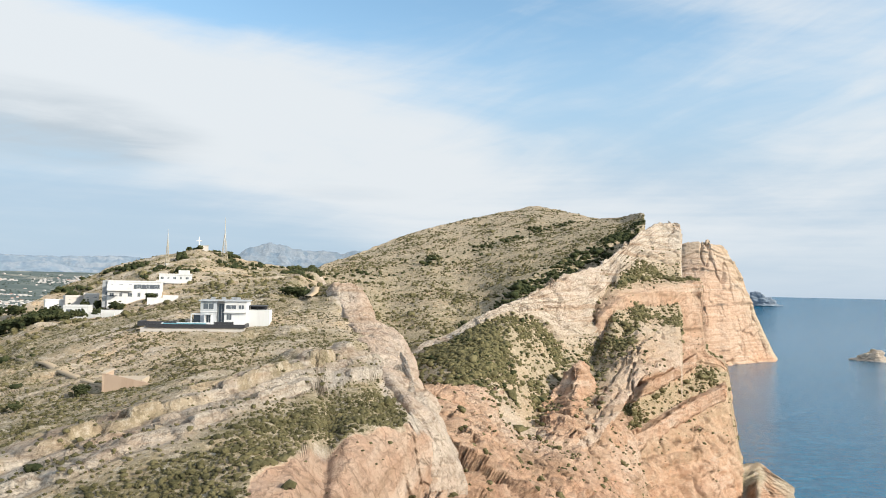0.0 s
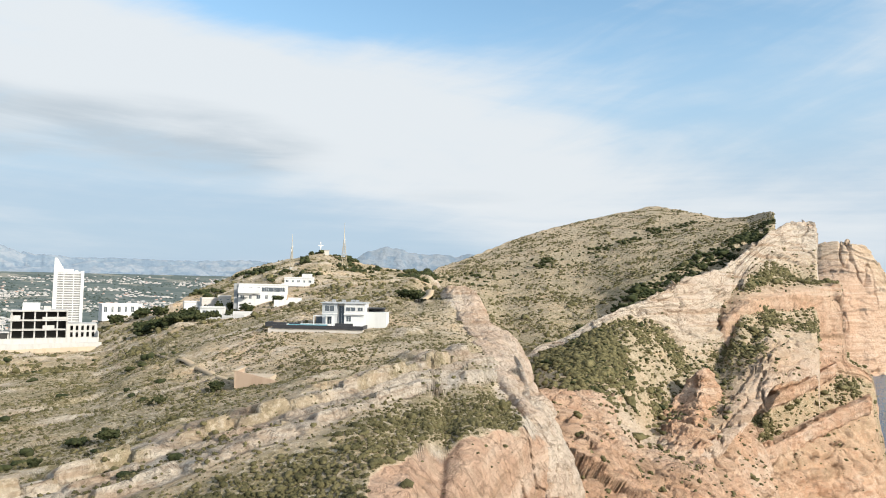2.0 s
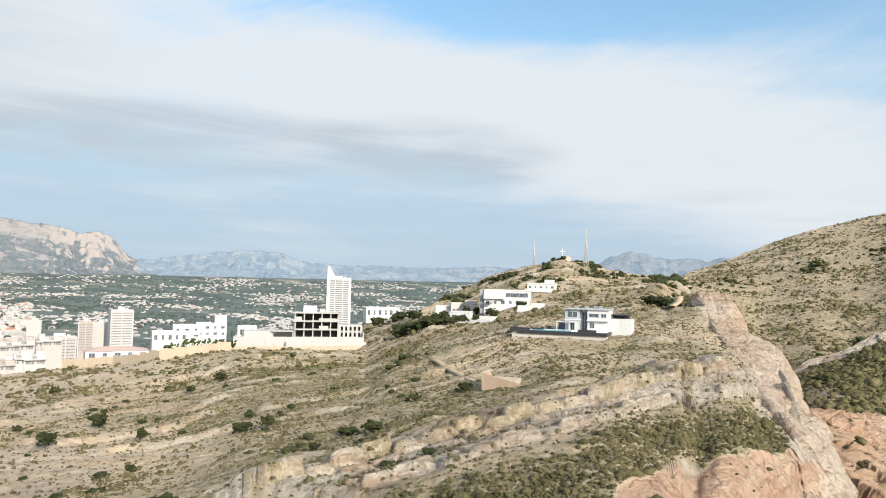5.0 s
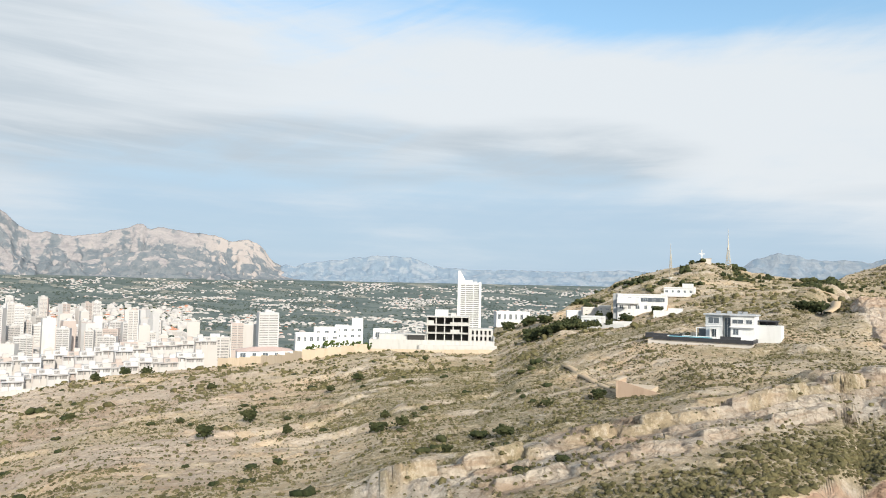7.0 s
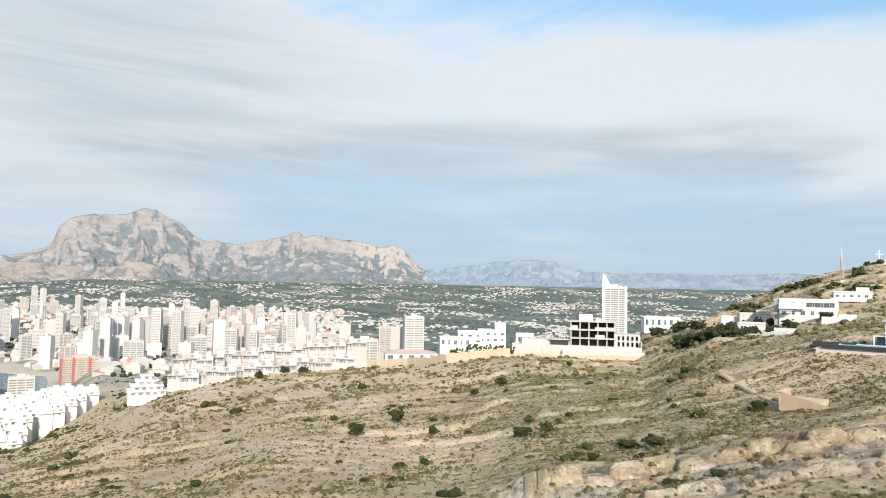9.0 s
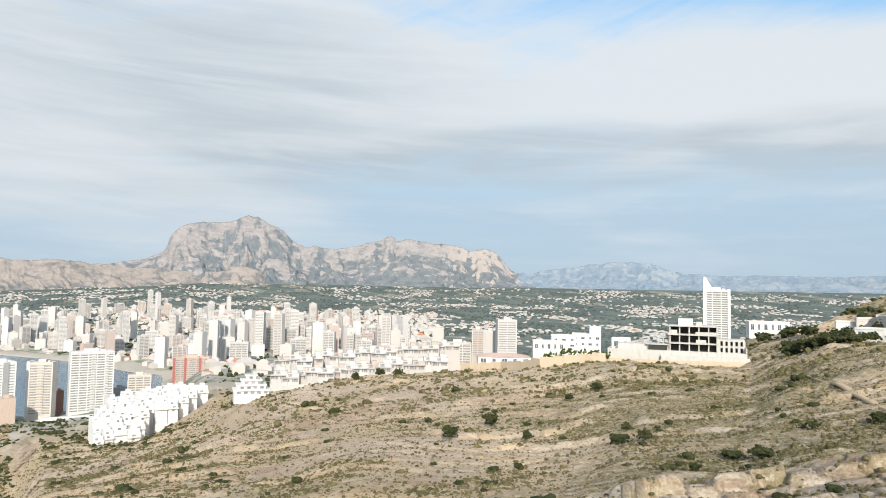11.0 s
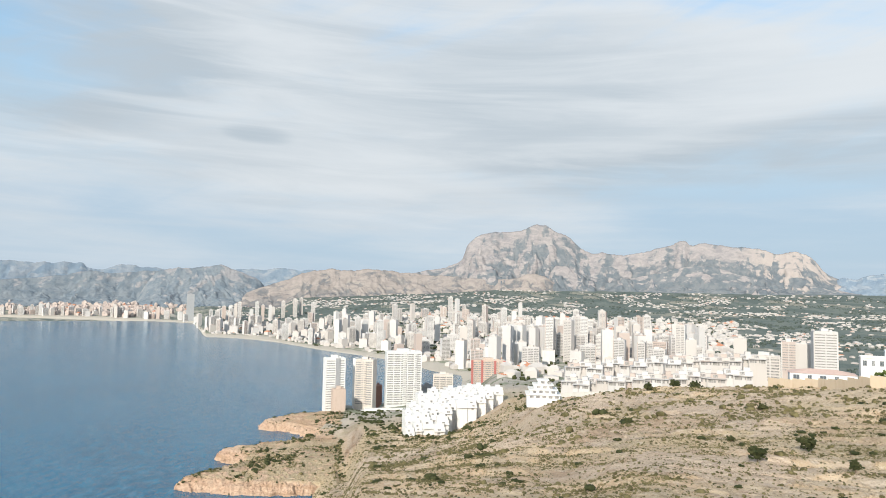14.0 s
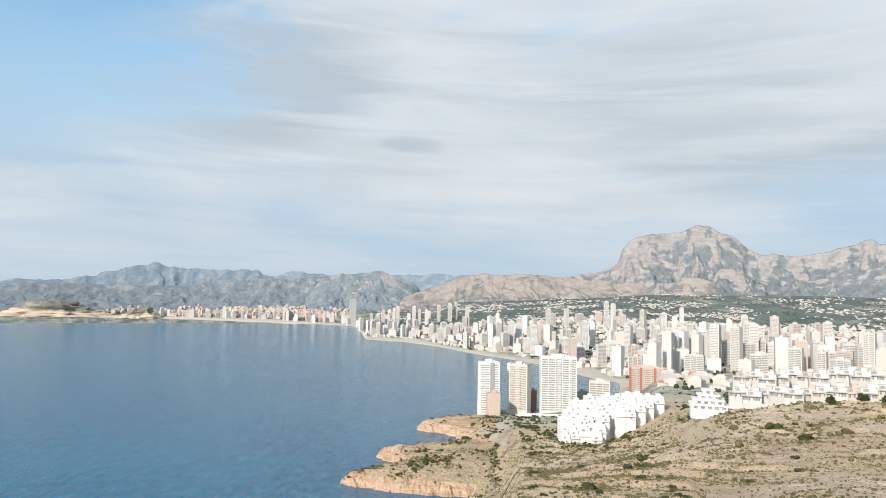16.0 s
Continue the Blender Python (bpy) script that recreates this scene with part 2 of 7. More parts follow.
# ---- the land: one sheet lofted through radial sections of the coast ----
class Perlin:
    def __init__(self, seed):
        rng = np.random.default_rng(seed)
        self.p = np.tile(rng.permutation(256), 2)
        g = rng.normal(size=(256, 3))
        self.g = g / np.linalg.norm(g, axis=1)[:, None]

    def __call__(self, q):
        c = np.floor(q).astype(int)
        f = q - c
        u = f * f * f * (f * (f * 6 - 15) + 10)
        c &= 255
        total = 0.0
        for dx in (0, 1):
            for dy in (0, 1):
                for dz in (0, 1):
                    h = self.p[(self.p[(self.p[(c[:, 0] + dx) & 255] + c[:, 1] + dy) & 255] + c[:, 2] + dz) & 255]
                    d = (self.g[h] * (f - (dx, dy, dz))).sum(1)
                    wx, wy, wz = (u[:, 0] if dx else 1 - u[:, 0]), (u[:, 1] if dy else 1 - u[:, 1]), (u[:, 2] if dz else 1 - u[:, 2])
                    total = total + wx * wy * wz * d
        return total * 1.6

    def fbm(self, q, octaves=4, gain=0.5):
        total, size = 0.0, 1.0
        for _ in range(octaves):
            total, q, size = total + size * self(q), q * 2.03 + 7.1, size * gain
        return total


PERLIN = Perlin(3)
SECTIONS = []
# shore of the bay: bearing, distance
SHORE = ((79.0, 1180), (80.3, 1309), (85.6, 1600), (93.5, 1980), (97.7, 2330), (101.9, 2480), (102.9, 3400), (110, 3900), (118, 4310), (127.6, 4700), (140, 4800))


def shore(b):
    return float(np.interp(b, [s[0] for s in SHORE], [s[1] for s in SHORE]))


def section(b, *points):
    """Distances and heights of the ground along one bearing, from the near slope to the last crest."""
    r0, z0 = points[0]
    rl, zl = points[-1]
    near = [(0.02, 122), (min(r0 * 0.55, 60), (122 + z0) / 2 - (30 if b < -4 else 4))]
    if b < -19:
        near[1] = (60, 30)
    if b > 95:
        near[1] = (120, -7)
    if b < -26:
        far = [(rl + 100, -8), (rl + 400, -8), (2600, -8), (3000, -8), (3300, -8), (3600, -8)]
    elif b < -9:
        far = [(rl + 140, max(zl * 0.75, -8)), (rl + 420, 90 if zl > 60 else -8), (2600, -8), (3000, -8), (3300, -8), (3600, -8)]
    elif b < 12:
        far = [(rl + 120, zl * 0.8), (rl + 450, 110), (2300, 80), (3000, 90), (3800, 110), (4650, 190)]
    elif b < 78.5:
        far = [(rl + 90, min(zl - 5, 84)), (800, 58), (1250, 38), (2500, 52), (3600, 98), (4650, 200)]
    else:
        s = shore(b)
        quay = 1030 if b < 88 else rl + 60 if b < 92.5 else rl + 25
        far = [(quay, 8 if b < 88 else 4 if b < 92.5 else -5), (quay + 25, -5), (s - 25, -6), (s + 8, 2.5), (max(s + 150, min(3600, s + 900)), 12 if b > 103 else 62 - (b - 78) * 1.8), (4890 if b > 103 else 4650, 70 if b > 103 else 190 - (b - 78) * 4)]
    SECTIONS.append((b, near + list(points) + far))


def open_sea(b):
    s = shore(b)
    land = b > 93
    far = [(900, -8), (1100, -8), (s - 25, -6), (s + 8, 2.5), (s + 90, 8), (max(4890, s + 150), 60)] if land else [(1900, -8), (2200, -8), (2600, -8), (3000, -8), (3300, -8), (3600, -8)]
    SECTIONS.append((b, [(0.02, 122), (40, 70)] + [(90 + 60 * k, -4 - 4 * (k > 0)) for k in range(11)] + far))


for b in (-150, -120, -90, -60, -40):
    open_sea(b)
open_sea(-32.7)
open_sea(-28.2)
section(-26.96, (632, 0.2), (638, -0.0), (645, -0.5), (650, 0.1), (656, 0.4), (662, 0.8), (673, -4.0), (702, -7.0), (1500, -8.0), (1700, -8.0), (1853, -8.0))
section(-25.65, (585, 10.5), (610, 10.0), (626, 9.5), (640, 9.6), (650, 10.0), (660, 10.4), (682, 2.0), (740, -6.0), (900, -8.0), (1300, -8.0), (1700, -8.0))
section(-24.50, (522, 24.6), (580, 19.4), (610, 17.1), (632, 17.2), (645, 18.8), (655, 19.4), (678, 12.0), (715, -4.0), (900, -8.0), (1300, -8.0), (1700, -8.0))
section(-23.41, (460, 12.0), (540, 7.7), (598, 12.5), (620, 14.5), (630, 16.2), (638, 18.0), (661, 16.0), (705, -4.0), (900, -8.0), (1300, -8.0), (1700, -8.0))
section(-22.54, (407, 20.0), (486, 20.0), (530, 20.0), (555, 20.0), (570, 20.0), (582, 20.0), (600, 15.0), (660, -4.0), (900, -8.0), (1300, -8.0), (1700, -8.0))
section(-20.52, (341, 30.0), (418, 30.0), (495, 30.0), (528, 30.0), (550, 30.0), (572, 30.0), (600, 20.0), (700, -4.0), (900, -8.0), (1300, -8.0), (1700, -8.0))
section(-18.03, (292, 40.0), (360, 40.0), (430, 45.0), (475, 50.0), (500, 50.0), (530, 50.0), (580, 50.0), (700, 40.0), (800, 40.0), (1000, 20.0), (1300, -8.0))
section(-14.59, (220, 60.0), (290, 60.0), (350, 60.0), (390, 60.0), (420, 60.0), (450, 60.0), (500, 60.0), (600, 70.0), (700, 80.0), (850, 80.0), (1100, 40.0))
section(-10.15, (165, 80.0), (220, 80.0), (270, 80.0), (310, 80.0), (350, 80.0), (390, 80.0), (440, 90.0), (520, 90.0), (640, 100.0), (850, 100.0), (1150, 80.0))
section(-5.57, (130, 95.0), (180, 92.0), (230, 90.0), (270, 90.0), (300, 90.0), (340, 90.0), (385, 95.0), (460, 100.0), (600, 110.0), (850, 120.0), (1150, 100.0))
section(-2.79, (115, 105.0), (150, 100.0), (190, 95.0), (225, 95.0), (255, 95.0), (300, 95.0), (350, 95.0), (430, 100.0), (560, 110.0), (800, 130.0), (1120, 120.0))
section(-0.93, (100, 104.0), (110, 104.0), (120, 104.0), (130, 103.0), (145, 102.0), (170, 100.0), (190, 98.0), (250, 96.0), (380, 98.0), (760, 130.0), (1100, 120.0))
section(-0.56, (116, 112.0), (118, 111.0), (120, 110.0), (122, 108.0), (125, 106.0), (130, 104.0), (140, 102.0), (190, 98.0), (300, 98.0), (600, 120.0), (1050, 120.0))
section(-0.09, (115, 129.9), (116, 130.1), (117, 130.3), (118, 130.6), (119, 130.6), (120, 130.7), (134, 122.0), (180, 112.0), (300, 98.0), (600, 120.0), (1050, 120.0))
section(0.47, (113, 130.8), (114, 133.5), (115, 136.5), (116, 138.1), (117, 139.2), (118, 139.8), (132, 128.0), (175, 116.0), (300, 100.0), (600, 120.0), (1050, 120.0))
section(1.40, (106, 133.2), (109, 137.0), (112, 140.2), (115, 141.6), (118, 142.2), (120, 142.7), (132, 138.1), (175, 126.1), (300, 100.0), (600, 120.0), (1030, 120.0))
section(2.80, (94, 137.2), (99, 140.8), (105, 145.1), (130, 145.2), (150, 146.4), (165, 147.9), (178, 140.4), (225, 126.2), (330, 102.0), (600, 120.0), (1010, 120.0))
section(4.19, (88, 139.4), (93, 142.1), (101, 145.1), (150, 146.2), (180, 148.4), (200, 151.3), (214, 143.5), (265, 127.0), (360, 104.0), (600, 120.0), (980, 120.0))
section(5.48, (82, 141.4), (87, 143.3), (95, 145.3), (160, 148.1), (210, 151.8), (228, 154.5), (244, 144.0), (300, 128.0), (400, 112.0), (600, 120.0), (960, 120.0))
section(6.27, (80, 142.1), (84, 143.8), (92, 145.5), (175, 149.5), (226, 153.0), (243, 156.0), (258, 149.0), (320, 130.0), (420, 118.0), (600, 125.0), (950, 120.0))
section(7.42, (77, 142.9), (81, 144.2), (89, 145.4), (175, 150.4), (232, 155.0), (252, 159.5), (272, 151.0), (335, 134.0), (440, 126.0), (600, 130.0), (930, 120.0))
section(8.59, (72, 142.9), (76, 143.6), (90, 144.9), (175, 150.9), (225, 155.6), (265, 164.9), (305, 150.0), (370, 140.0), (450, 145.0), (600, 150.0), (800, 130.0))
section(10.41, (68, 144.7), (76, 145.6), (126, 149.1), (165, 150.5), (212, 154.1), (290, 164.4), (340, 158.0), (400, 158.0), (460, 171.2), (540, 174.3), (640, 177.4))
section(11.78, (66, 146.0), (88, 146.6), (126, 149.2), (165, 150.3), (205, 153.2), (258, 158.8), (300, 162.7), (340, 166.7), (380, 168.9), (420, 171.6), (480, 175.1))
section(15.48, (66, 146.2), (82, 147.7), (118, 148.7), (150, 148.8), (190, 151.1), (208, 153.1), (240, 157.0), (280, 160.0), (330, 165.1), (400, 170.5), (470, 179.8))
section(19.20, (68, 145.5), (80, 147.6), (112, 148.0), (145, 147.8), (185, 150.2), (207, 152.7), (250, 156.1), (300, 159.2), (345, 163.8), (410, 173.4), (480, 186.1))
section(22.46, (70, 144.9), (82, 147.2), (110, 146.8), (150, 145.8), (185, 148.9), (207, 152.2), (255, 154.3), (300, 155.9), (350, 162.5), (410, 170.3), (480, 180.0))
section(27.07, (72, 144.3), (85, 145.6), (105, 145.3), (150, 143.6), (190, 145.2), (215, 148.5), (260, 149.6), (310, 149.0), (360, 154.0), (410, 160.6), (465, 167.8))
section(30.68, (76, 143.3), (88, 143.8), (106, 143.9), (145, 141.8), (190, 142.2), (230, 144.5), (280, 146.4), (310, 146.8), (340, 147.6), (370, 150.4), (400, 153.6))
section(32.45, (78, 142.7), (90, 142.8), (108, 142.8), (150, 141.0), (195, 141.3), (240, 141.3), (280, 143.1), (300, 143.3), (335, 144.1), (375, 145.7), (440, 146.7))
section(34.19, (81, 142.0), (94, 141.8), (111, 141.5), (150, 139.8), (192, 139.1), (238, 138.7), (278, 139.6), (305, 139.4), (340, 140.1), (385, 142.6), (440, 145.2))
section(35.69, (84, 141.4), (97, 141.1), (115, 140.4), (150, 138.6), (190, 137.0), (235, 136.4), (275, 136.5), (300, 135.9), (330, 135.7), (380, 137.6), (440, 143.0))
section(36.54, (85, 141.0), (98, 140.7), (117, 139.8), (152, 138.0), (192, 136.7), (235, 136.5), (275, 136.6), (300, 135.7), (328, 134.4), (345, 133.9), (360, 122.0))
section(43.98, (95, 139.3), (115, 137.9), (140, 135.9), (170, 134.6), (205, 134.1), (240, 134.5), (275, 135.3), (305, 135.5), (330, 134.7), (345, 134.0), (355, 124.0))
section(50.24, (100, 136.3), (122, 133.5), (150, 131.0), (180, 129.6), (212, 128.7), (245, 128.7), (280, 129.4), (305, 130.4), (330, 131.2), (342, 131.0), (355, 122.0))
section(57.27, (105, 135.4), (130, 131.7), (160, 128.7), (195, 126.5), (230, 125.6), (265, 125.5), (300, 125.3), (330, 125.3), (355, 124.9), (370, 123.7), (385, 114.0))
section(65.34, (110, 135.3), (140, 130.6), (175, 126.8), (210, 123.6), (250, 120.9), (290, 118.5), (330, 116.8), (365, 115.8), (395, 114.9), (415, 114.4), (440, 98.0))
section(73.14, (118, 131.4), (155, 124.4), (195, 119.1), (235, 115.1), (280, 112.0), (325, 108.5), (365, 105.8), (400, 103.2), (430, 100.6), (455, 98.3), (490, 86.0))
section(77.77, (120, 130.8), (160, 123.7), (200, 117.8), (235, 112.6), (280, 104.6), (340, 94.1), (400, 85.2), (450, 78.3), (500, 72.9), (560, 66.2), (600, 62.8))
section(82.31, (125, 129.6), (165, 122.0), (205, 114.8), (240, 109.1), (290, 98.1), (350, 85.4), (420, 71.9), (480, 61.5), (540, 51.4), (590, 43.6), (620, 38.8))
section(86.72, (130, 128.5), (170, 119.6), (210, 111.3), (250, 102.7), (320, 86.5), (400, 69.7), (470, 57.2), (540, 45.5), (620, 38.1), (720, 30.2), (870, 14.0))
section(89.07, (134, 127.7), (174, 118.4), (214, 109.7), (254, 100.9), (325, 84.5), (400, 68.1), (470, 55.9), (545, 44.5), (625, 37.2), (720, 28.5), (880, 12.7))
section(90.74, (136, 122.6), (190, 107.0), (240, 93.3), (290, 79.9), (350, 63.9), (450, 37.8), (560, 15.0), (640, 16.0), (720, 15.0), (800, 14.0), (920, 14.0))
section(92.51, (136, 120.7), (200, 100.2), (300, 69.6), (400, 40.6), (500, 15.1), (580, 6.0), (655, 8.0), (720, 8.0), (780, 8.0), (860, 8.0), (930, 8.0))
section(94.83, (136, 20.0), (200, 10.0), (300, 0.0), (400, -7.0), (500, -8.0), (560, -8.0), (640, -8.0), (690, -8.0), (755, -8.0), (820, -8.0), (930, -8.0))
open_sea(96.7)
open_sea(99.5)
open_sea(101.0)
open_sea(101.9)
open_sea(102.4)
open_sea(102.9)
open_sea(103.4)
open_sea(104.4)
open_sea(124.7)
open_sea(134.3)
for b in (145, 160, 180, 209):
    SECTIONS.append((b, [(0.02, 122), (40, 70)] + [(90 + 60 * k, -4 - 4 * (k > 0)) for k in range(11)] + [(1900, -8), (2200, -8), (2600, -8), (3000, -8), (3300, -8), (3600, -8)]))

TABLE_B = np.array([s[0] for s in SECTIONS], float)
TABLE = np.array([s[1] for s in SECTIONS], float)  # section, layer, (r, z)


def pchip(x, y, q):
    """Monotone cubic through (x, y), columns of y, at q."""
    h, d = np.diff(x), np.diff(y, axis=0) / np.diff(x)[:, None]
    m = np.zeros_like(y)
    same = d[:-1] * d[1:] > 0
    w1, w2 = (2 * h[1:] + h[:-1])[:, None], (h[1:] + 2 * h[:-1])[:, None]
    with np.errstate(divide="ignore", invalid="ignore"):
        m[1:-1] = np.where(same, (w1 + w2) / (w1 / d[:-1] + w2 / d[1:]), 0)
    k = np.clip(np.searchsorted(x, q) - 1, 0, len(x) - 2)
    t = ((q - x[k]) / h[k])[:, None]
    hk = h[k][:, None]
    return (1 + 2 * t) * (1 - t) ** 2 * y[k] + t * (1 - t) ** 2 * hk * m[k] + t * t * (3 - 2 * t) * y[k + 1] + t * t * (t - 1) * hk * m[k + 1]


def smooth(lo, hi, v):
    t = np.clip((v - lo) / (hi - lo), 0, 1)
    return t * t * (3 - 2 * t)


def loft(bearings, steps):
    """Grid of ground points: bearings by layer steps."""
    layers = TABLE.shape[1]
    rz = pchip(TABLE_B, TABLE.reshape(len(TABLE_B), -1), bearings).reshape(len(bearings), layers, 2)
    k = np.clip(steps.astype(int), 0, layers - 2)
    t = (steps - k)[None, :, None]
    out = rz[:, k] * (1 - t) + rz[:, k + 1] * t
    # round the corners a little
    soft = out.copy()
    for _ in range(1):
        soft[:, 1:-1] = (soft[:, :-2] + 2 * soft[:, 1:-1] + soft[:, 2:]) / 4
    return soft


STRIKE = np.array((-0.62, 0.78))  # across the beds of limestone


def shape_ground(bearings, steps):
    rz = loft(bearings, steps)
    nb, ns = rz.shape[:2]
    r, z = rz[..., 0], rz[..., 1]
    a = np.radians(bearings)[:, None]
    x, y = -np.sin(a) * r, np.cos(a) * r
    slope = np.abs(np.gradient(z, axis=1)) / (np.hypot(np.gradient(r, axis=1), np.gradient(z, axis=1)) + 1e-6)
    side = np.abs(np.gradient(z, axis=0)) / (np.abs(np.gradient(a, axis=0) * r) + 1e-6)
    side = side / np.sqrt(1 + side * side)
    steep = smooth(0.42, 0.72, np.maximum(slope, side))
    for _ in range(3):
        steep[1:-1] = (steep[:-2] + 2 * steep[1:-1] + steep[2:]) / 4
    steep *= 1 - 0.85 * smooth(87.5, 89, bearings)[:, None] * smooth(640, 580, r)
    steep *= 1 - (smooth(7.8, 8.4, bearings) * smooth(20, 18, bearings))[:, None] * smooth(84, 88, r) * smooth(235, 215, r)
    # the bare rim of the near spur
    crest_b = np.interp(r, (60, 116, 120, 165, 200, 228, 243, 300), (-0.2, -0.2, 1.2, 2.75, 4.14, 5.43, 6.2, 6.5))
    beside = np.radians(bearings[:, None] - crest_b) * r
    rim = smooth(1.2, 0.8, beside / (0.6 + 0.035 * r)) * smooth(113, 117, r) * smooth(262, 246, r) * (smooth(-1, 0, bearings) * smooth(10, 9, bearings))[:, None]
    steep = np.maximum(steep, 0.5 * rim)
    land = smooth(-3, 3, z) * smooth(15, 50, r)
    p = np.stack([x, y, z], -1).reshape(-1, 3)
    grow = np.clip(r / 260, 0.35, 3.0)
    mound = PERLIN.fbm(p * (0.02, 0.02, 0.02), 5, 0.52).reshape(nb, ns)
    lump = PERLIN.fbm(p * (0.13, 0.13, 0.13), 4, 0.55).reshape(nb, ns)
    # beds on steep faces: fractured blocks between ledges that dip away from the sea
    q = z + 0.10 * x - 0.04 * y + 9 * mound + 1.2 * lump
    along = x * 0.55 + y * 0.83 + 14 * mound + 2.5 * lump
    blocks = np.zeros_like(z)
    for tall, wide, much, salt in ((9.0, 16.0, 3.4, 1.0), (4.2, 7.0, 1.7, 5.0), (1.9, 3.1, 0.7, 9.0)):
        row = np.floor(q / tall + salt)
        cell = np.floor(along / wide + 0.37 * row)
        blocks += much * (np.modf(np.abs(np.sin(row * 12.9898 + cell * 78.233 + salt) * 43758.5453))[0] - 0.5)
        inside = (q / tall) % 1.0
        blocks += 0.5 * much * (0.5 - inside)
    flute = PERLIN.fbm(p * (0.03, 0.03, 0.008) + 31, 4, 0.5).reshape(nb, ns)
    cleft = np.abs(PERLIN.fbm(p * (0.045, 0.045, 0.010) + 11, 3, 0.5).reshape(nb, ns))
    cleft = smooth(0.10, 0.0, cleft)
    grow_face = np.clip(r / 300, 0.4, 2.4)
    out = steep * land * grow_face * (1.5 * blocks + 8.0 * flute - 5.0 * cleft + 1.0 * lump) * np.where(rim > 0.3, 0.35, 1.0)
    out *= 1 - 0.85 * (smooth(9.5, 11, bearings) * smooth(88, 82, bearings))[:, None]
    out *= 1 - smooth(4.5, 5.0, steps)[None, :] * (smooth(-2, -1, bearings) * smooth(10.5, 9.5, bearings))[:, None]
    out *= 1 - smooth(87.5, 89, bearings)[:, None] * smooth(640, 580, r)
    # beds on the slopes: broken ribs of rock along the strike
    u = x * STRIKE[0] + y * STRIKE[1] + 9 * mound
    flat = (1 - steep) * land
    ribs = np.zeros_like(u)
    bare = np.zeros_like(u)
    for pitch, shift, tall, cut in ((11.5, 2.0, 0.55, 0.16), (27.0, 9.0, 1.2, 0.12), (4.3, 0.7, 0.28, 0.08)):
        wander = PERLIN.fbm(np.stack([x * 0.03 + pitch, y * 0.03, z * 0 + shift], -1).reshape(-1, 3), 3).reshape(nb, ns)
        v = ((u + shift + 3.0 * wander * pitch / 6) / pitch) % 1.0
        here = smooth(cut - 0.12, cut + 0.3, PERLIN.fbm(np.stack([x * 0.022 + pitch, y * 0.022, z * 0 + 2 * shift], -1).reshape(-1, 3), 4, 0.6).reshape(nb, ns))
        saw = np.where(v < 0.14, v / 0.14, (1 - v) / 0.86)
        ribs += here * tall * saw * np.clip(r / 160, 0.6, 1.2)
        bare = np.maximum(bare, here * np.where(v < 0.2, 1.0, 0.0) * (0.65 if pitch > 5 else 0.4) * smooth(-0.2, 0.15, lump))
    # the long rib that crosses the plateau
    rib_u, rib_v = x * STRIKE[0] + y * STRIKE[1] + 2.0 * mound + 0.7 * lump, x * 0.78 + y * 0.62
    low_edge = np.interp(rib_v, (-60, 0, 25, 42, 70, 95), (80, 83, 81, 94, 112, 132))
    high_edge = np.interp(rib_v, (-60, -15, 5, 42, 50, 82, 95), (84, 93, 101, 106, 114, 140, 150))
    main = rib_u - low_edge
    across = main / (high_edge - low_edge)
    reach = smooth(-75, -35, rib_v) * smooth(100, 88, rib_v) * smooth(300, 220, r)
    chunk = np.modf(np.abs(np.sin(np.floor((rib_v + 1.5 * lump + 0.25 * main) / 4.2) * 12.99) * 437.58))[0]
    joint = smooth(0.5, 0.1, np.abs(((rib_v + 1.5 * lump + 0.25 * main) / 4.2 + 0.5) % 1.0 - 0.5) * 4.2)
    for start, tall, fall in ((0.0, 1.5, 0.45), (0.42, 1.0, 0.3), (0.68, 2.3, 0.9)):
        lead = across - start - 0.10 * (chunk - 0.5)
        ribs += reach * (tall * (0.65 + 0.6 * chunk) - 0.5 * joint) * smooth(0.0, 0.045, lead) * np.clip(1 - lead / fall, 0, 1)
    bare *= 1 - 0.8 * reach * smooth(0, -8, main)
    soil = smooth(-0.30, 0.15, PERLIN.fbm(p * (0.09, 0.09, 0.0) + 3, 3).reshape(nb, ns))
    bare = np.maximum(bare, reach * smooth(-0.06, 0.0, across) * smooth(1.12, 0.98, across) * (1 - 0.85 * soil * smooth(0.12, 0.3, (across + 0.05) % 0.45)))
    # the lit face under the slope's near edge, and the bare crest of the spur
    brink = np.interp(bearings, (-1, 0.42, 1.35, 2.75, 4.1, 5.4, 7.4, 15, 17), (126, 118, 116, 105, 101, 95, 89, 70, 40))[:, None] + 2.0 * lump
    face = smooth(brink + 0.8, brink - 0.8, r) * smooth(-0.5, 0.3, bearings)[:, None]
    crest_rock = smooth(1.15, 0.85, (beside + 2.0 * lump) / (0.6 + 0.03 * r)) * smooth(113, 117, r) * smooth(262, 246, r) * smooth(-1, 0, bearings)[:, None] * smooth(10, 9, bearings)[:, None]
    bare = np.maximum(bare, 0.95 * crest_rock)
    ribs += crest_rock * 0.6 * lump
    brow = beside / (0.036 * r + 0.4) + 0.35 * lump
    over = smooth(112, 120, r) * smooth(268, 246, r) * (smooth(-0.6, 0.2, bearings) * smooth(11, 9, bearings))[:, None]
    ribs -= over * 2.2 * smooth(1.0, 0.7, brow)
    bare = np.maximum(bare, over * smooth(1.5, 1.1, brow))
    calm = smooth(3300, 1000, r)
    z2 = z + flat * calm * (ribs + 0.4 * lump * np.minimum(grow, 1.2) + 0.9 * mound * np.clip(r / 150, 0.5, 2.5))
    r2 = r - out * 0.85
    z2 = z2 + out * 0.2
    x, y = -np.sin(a) * r2, np.cos(a) * r2
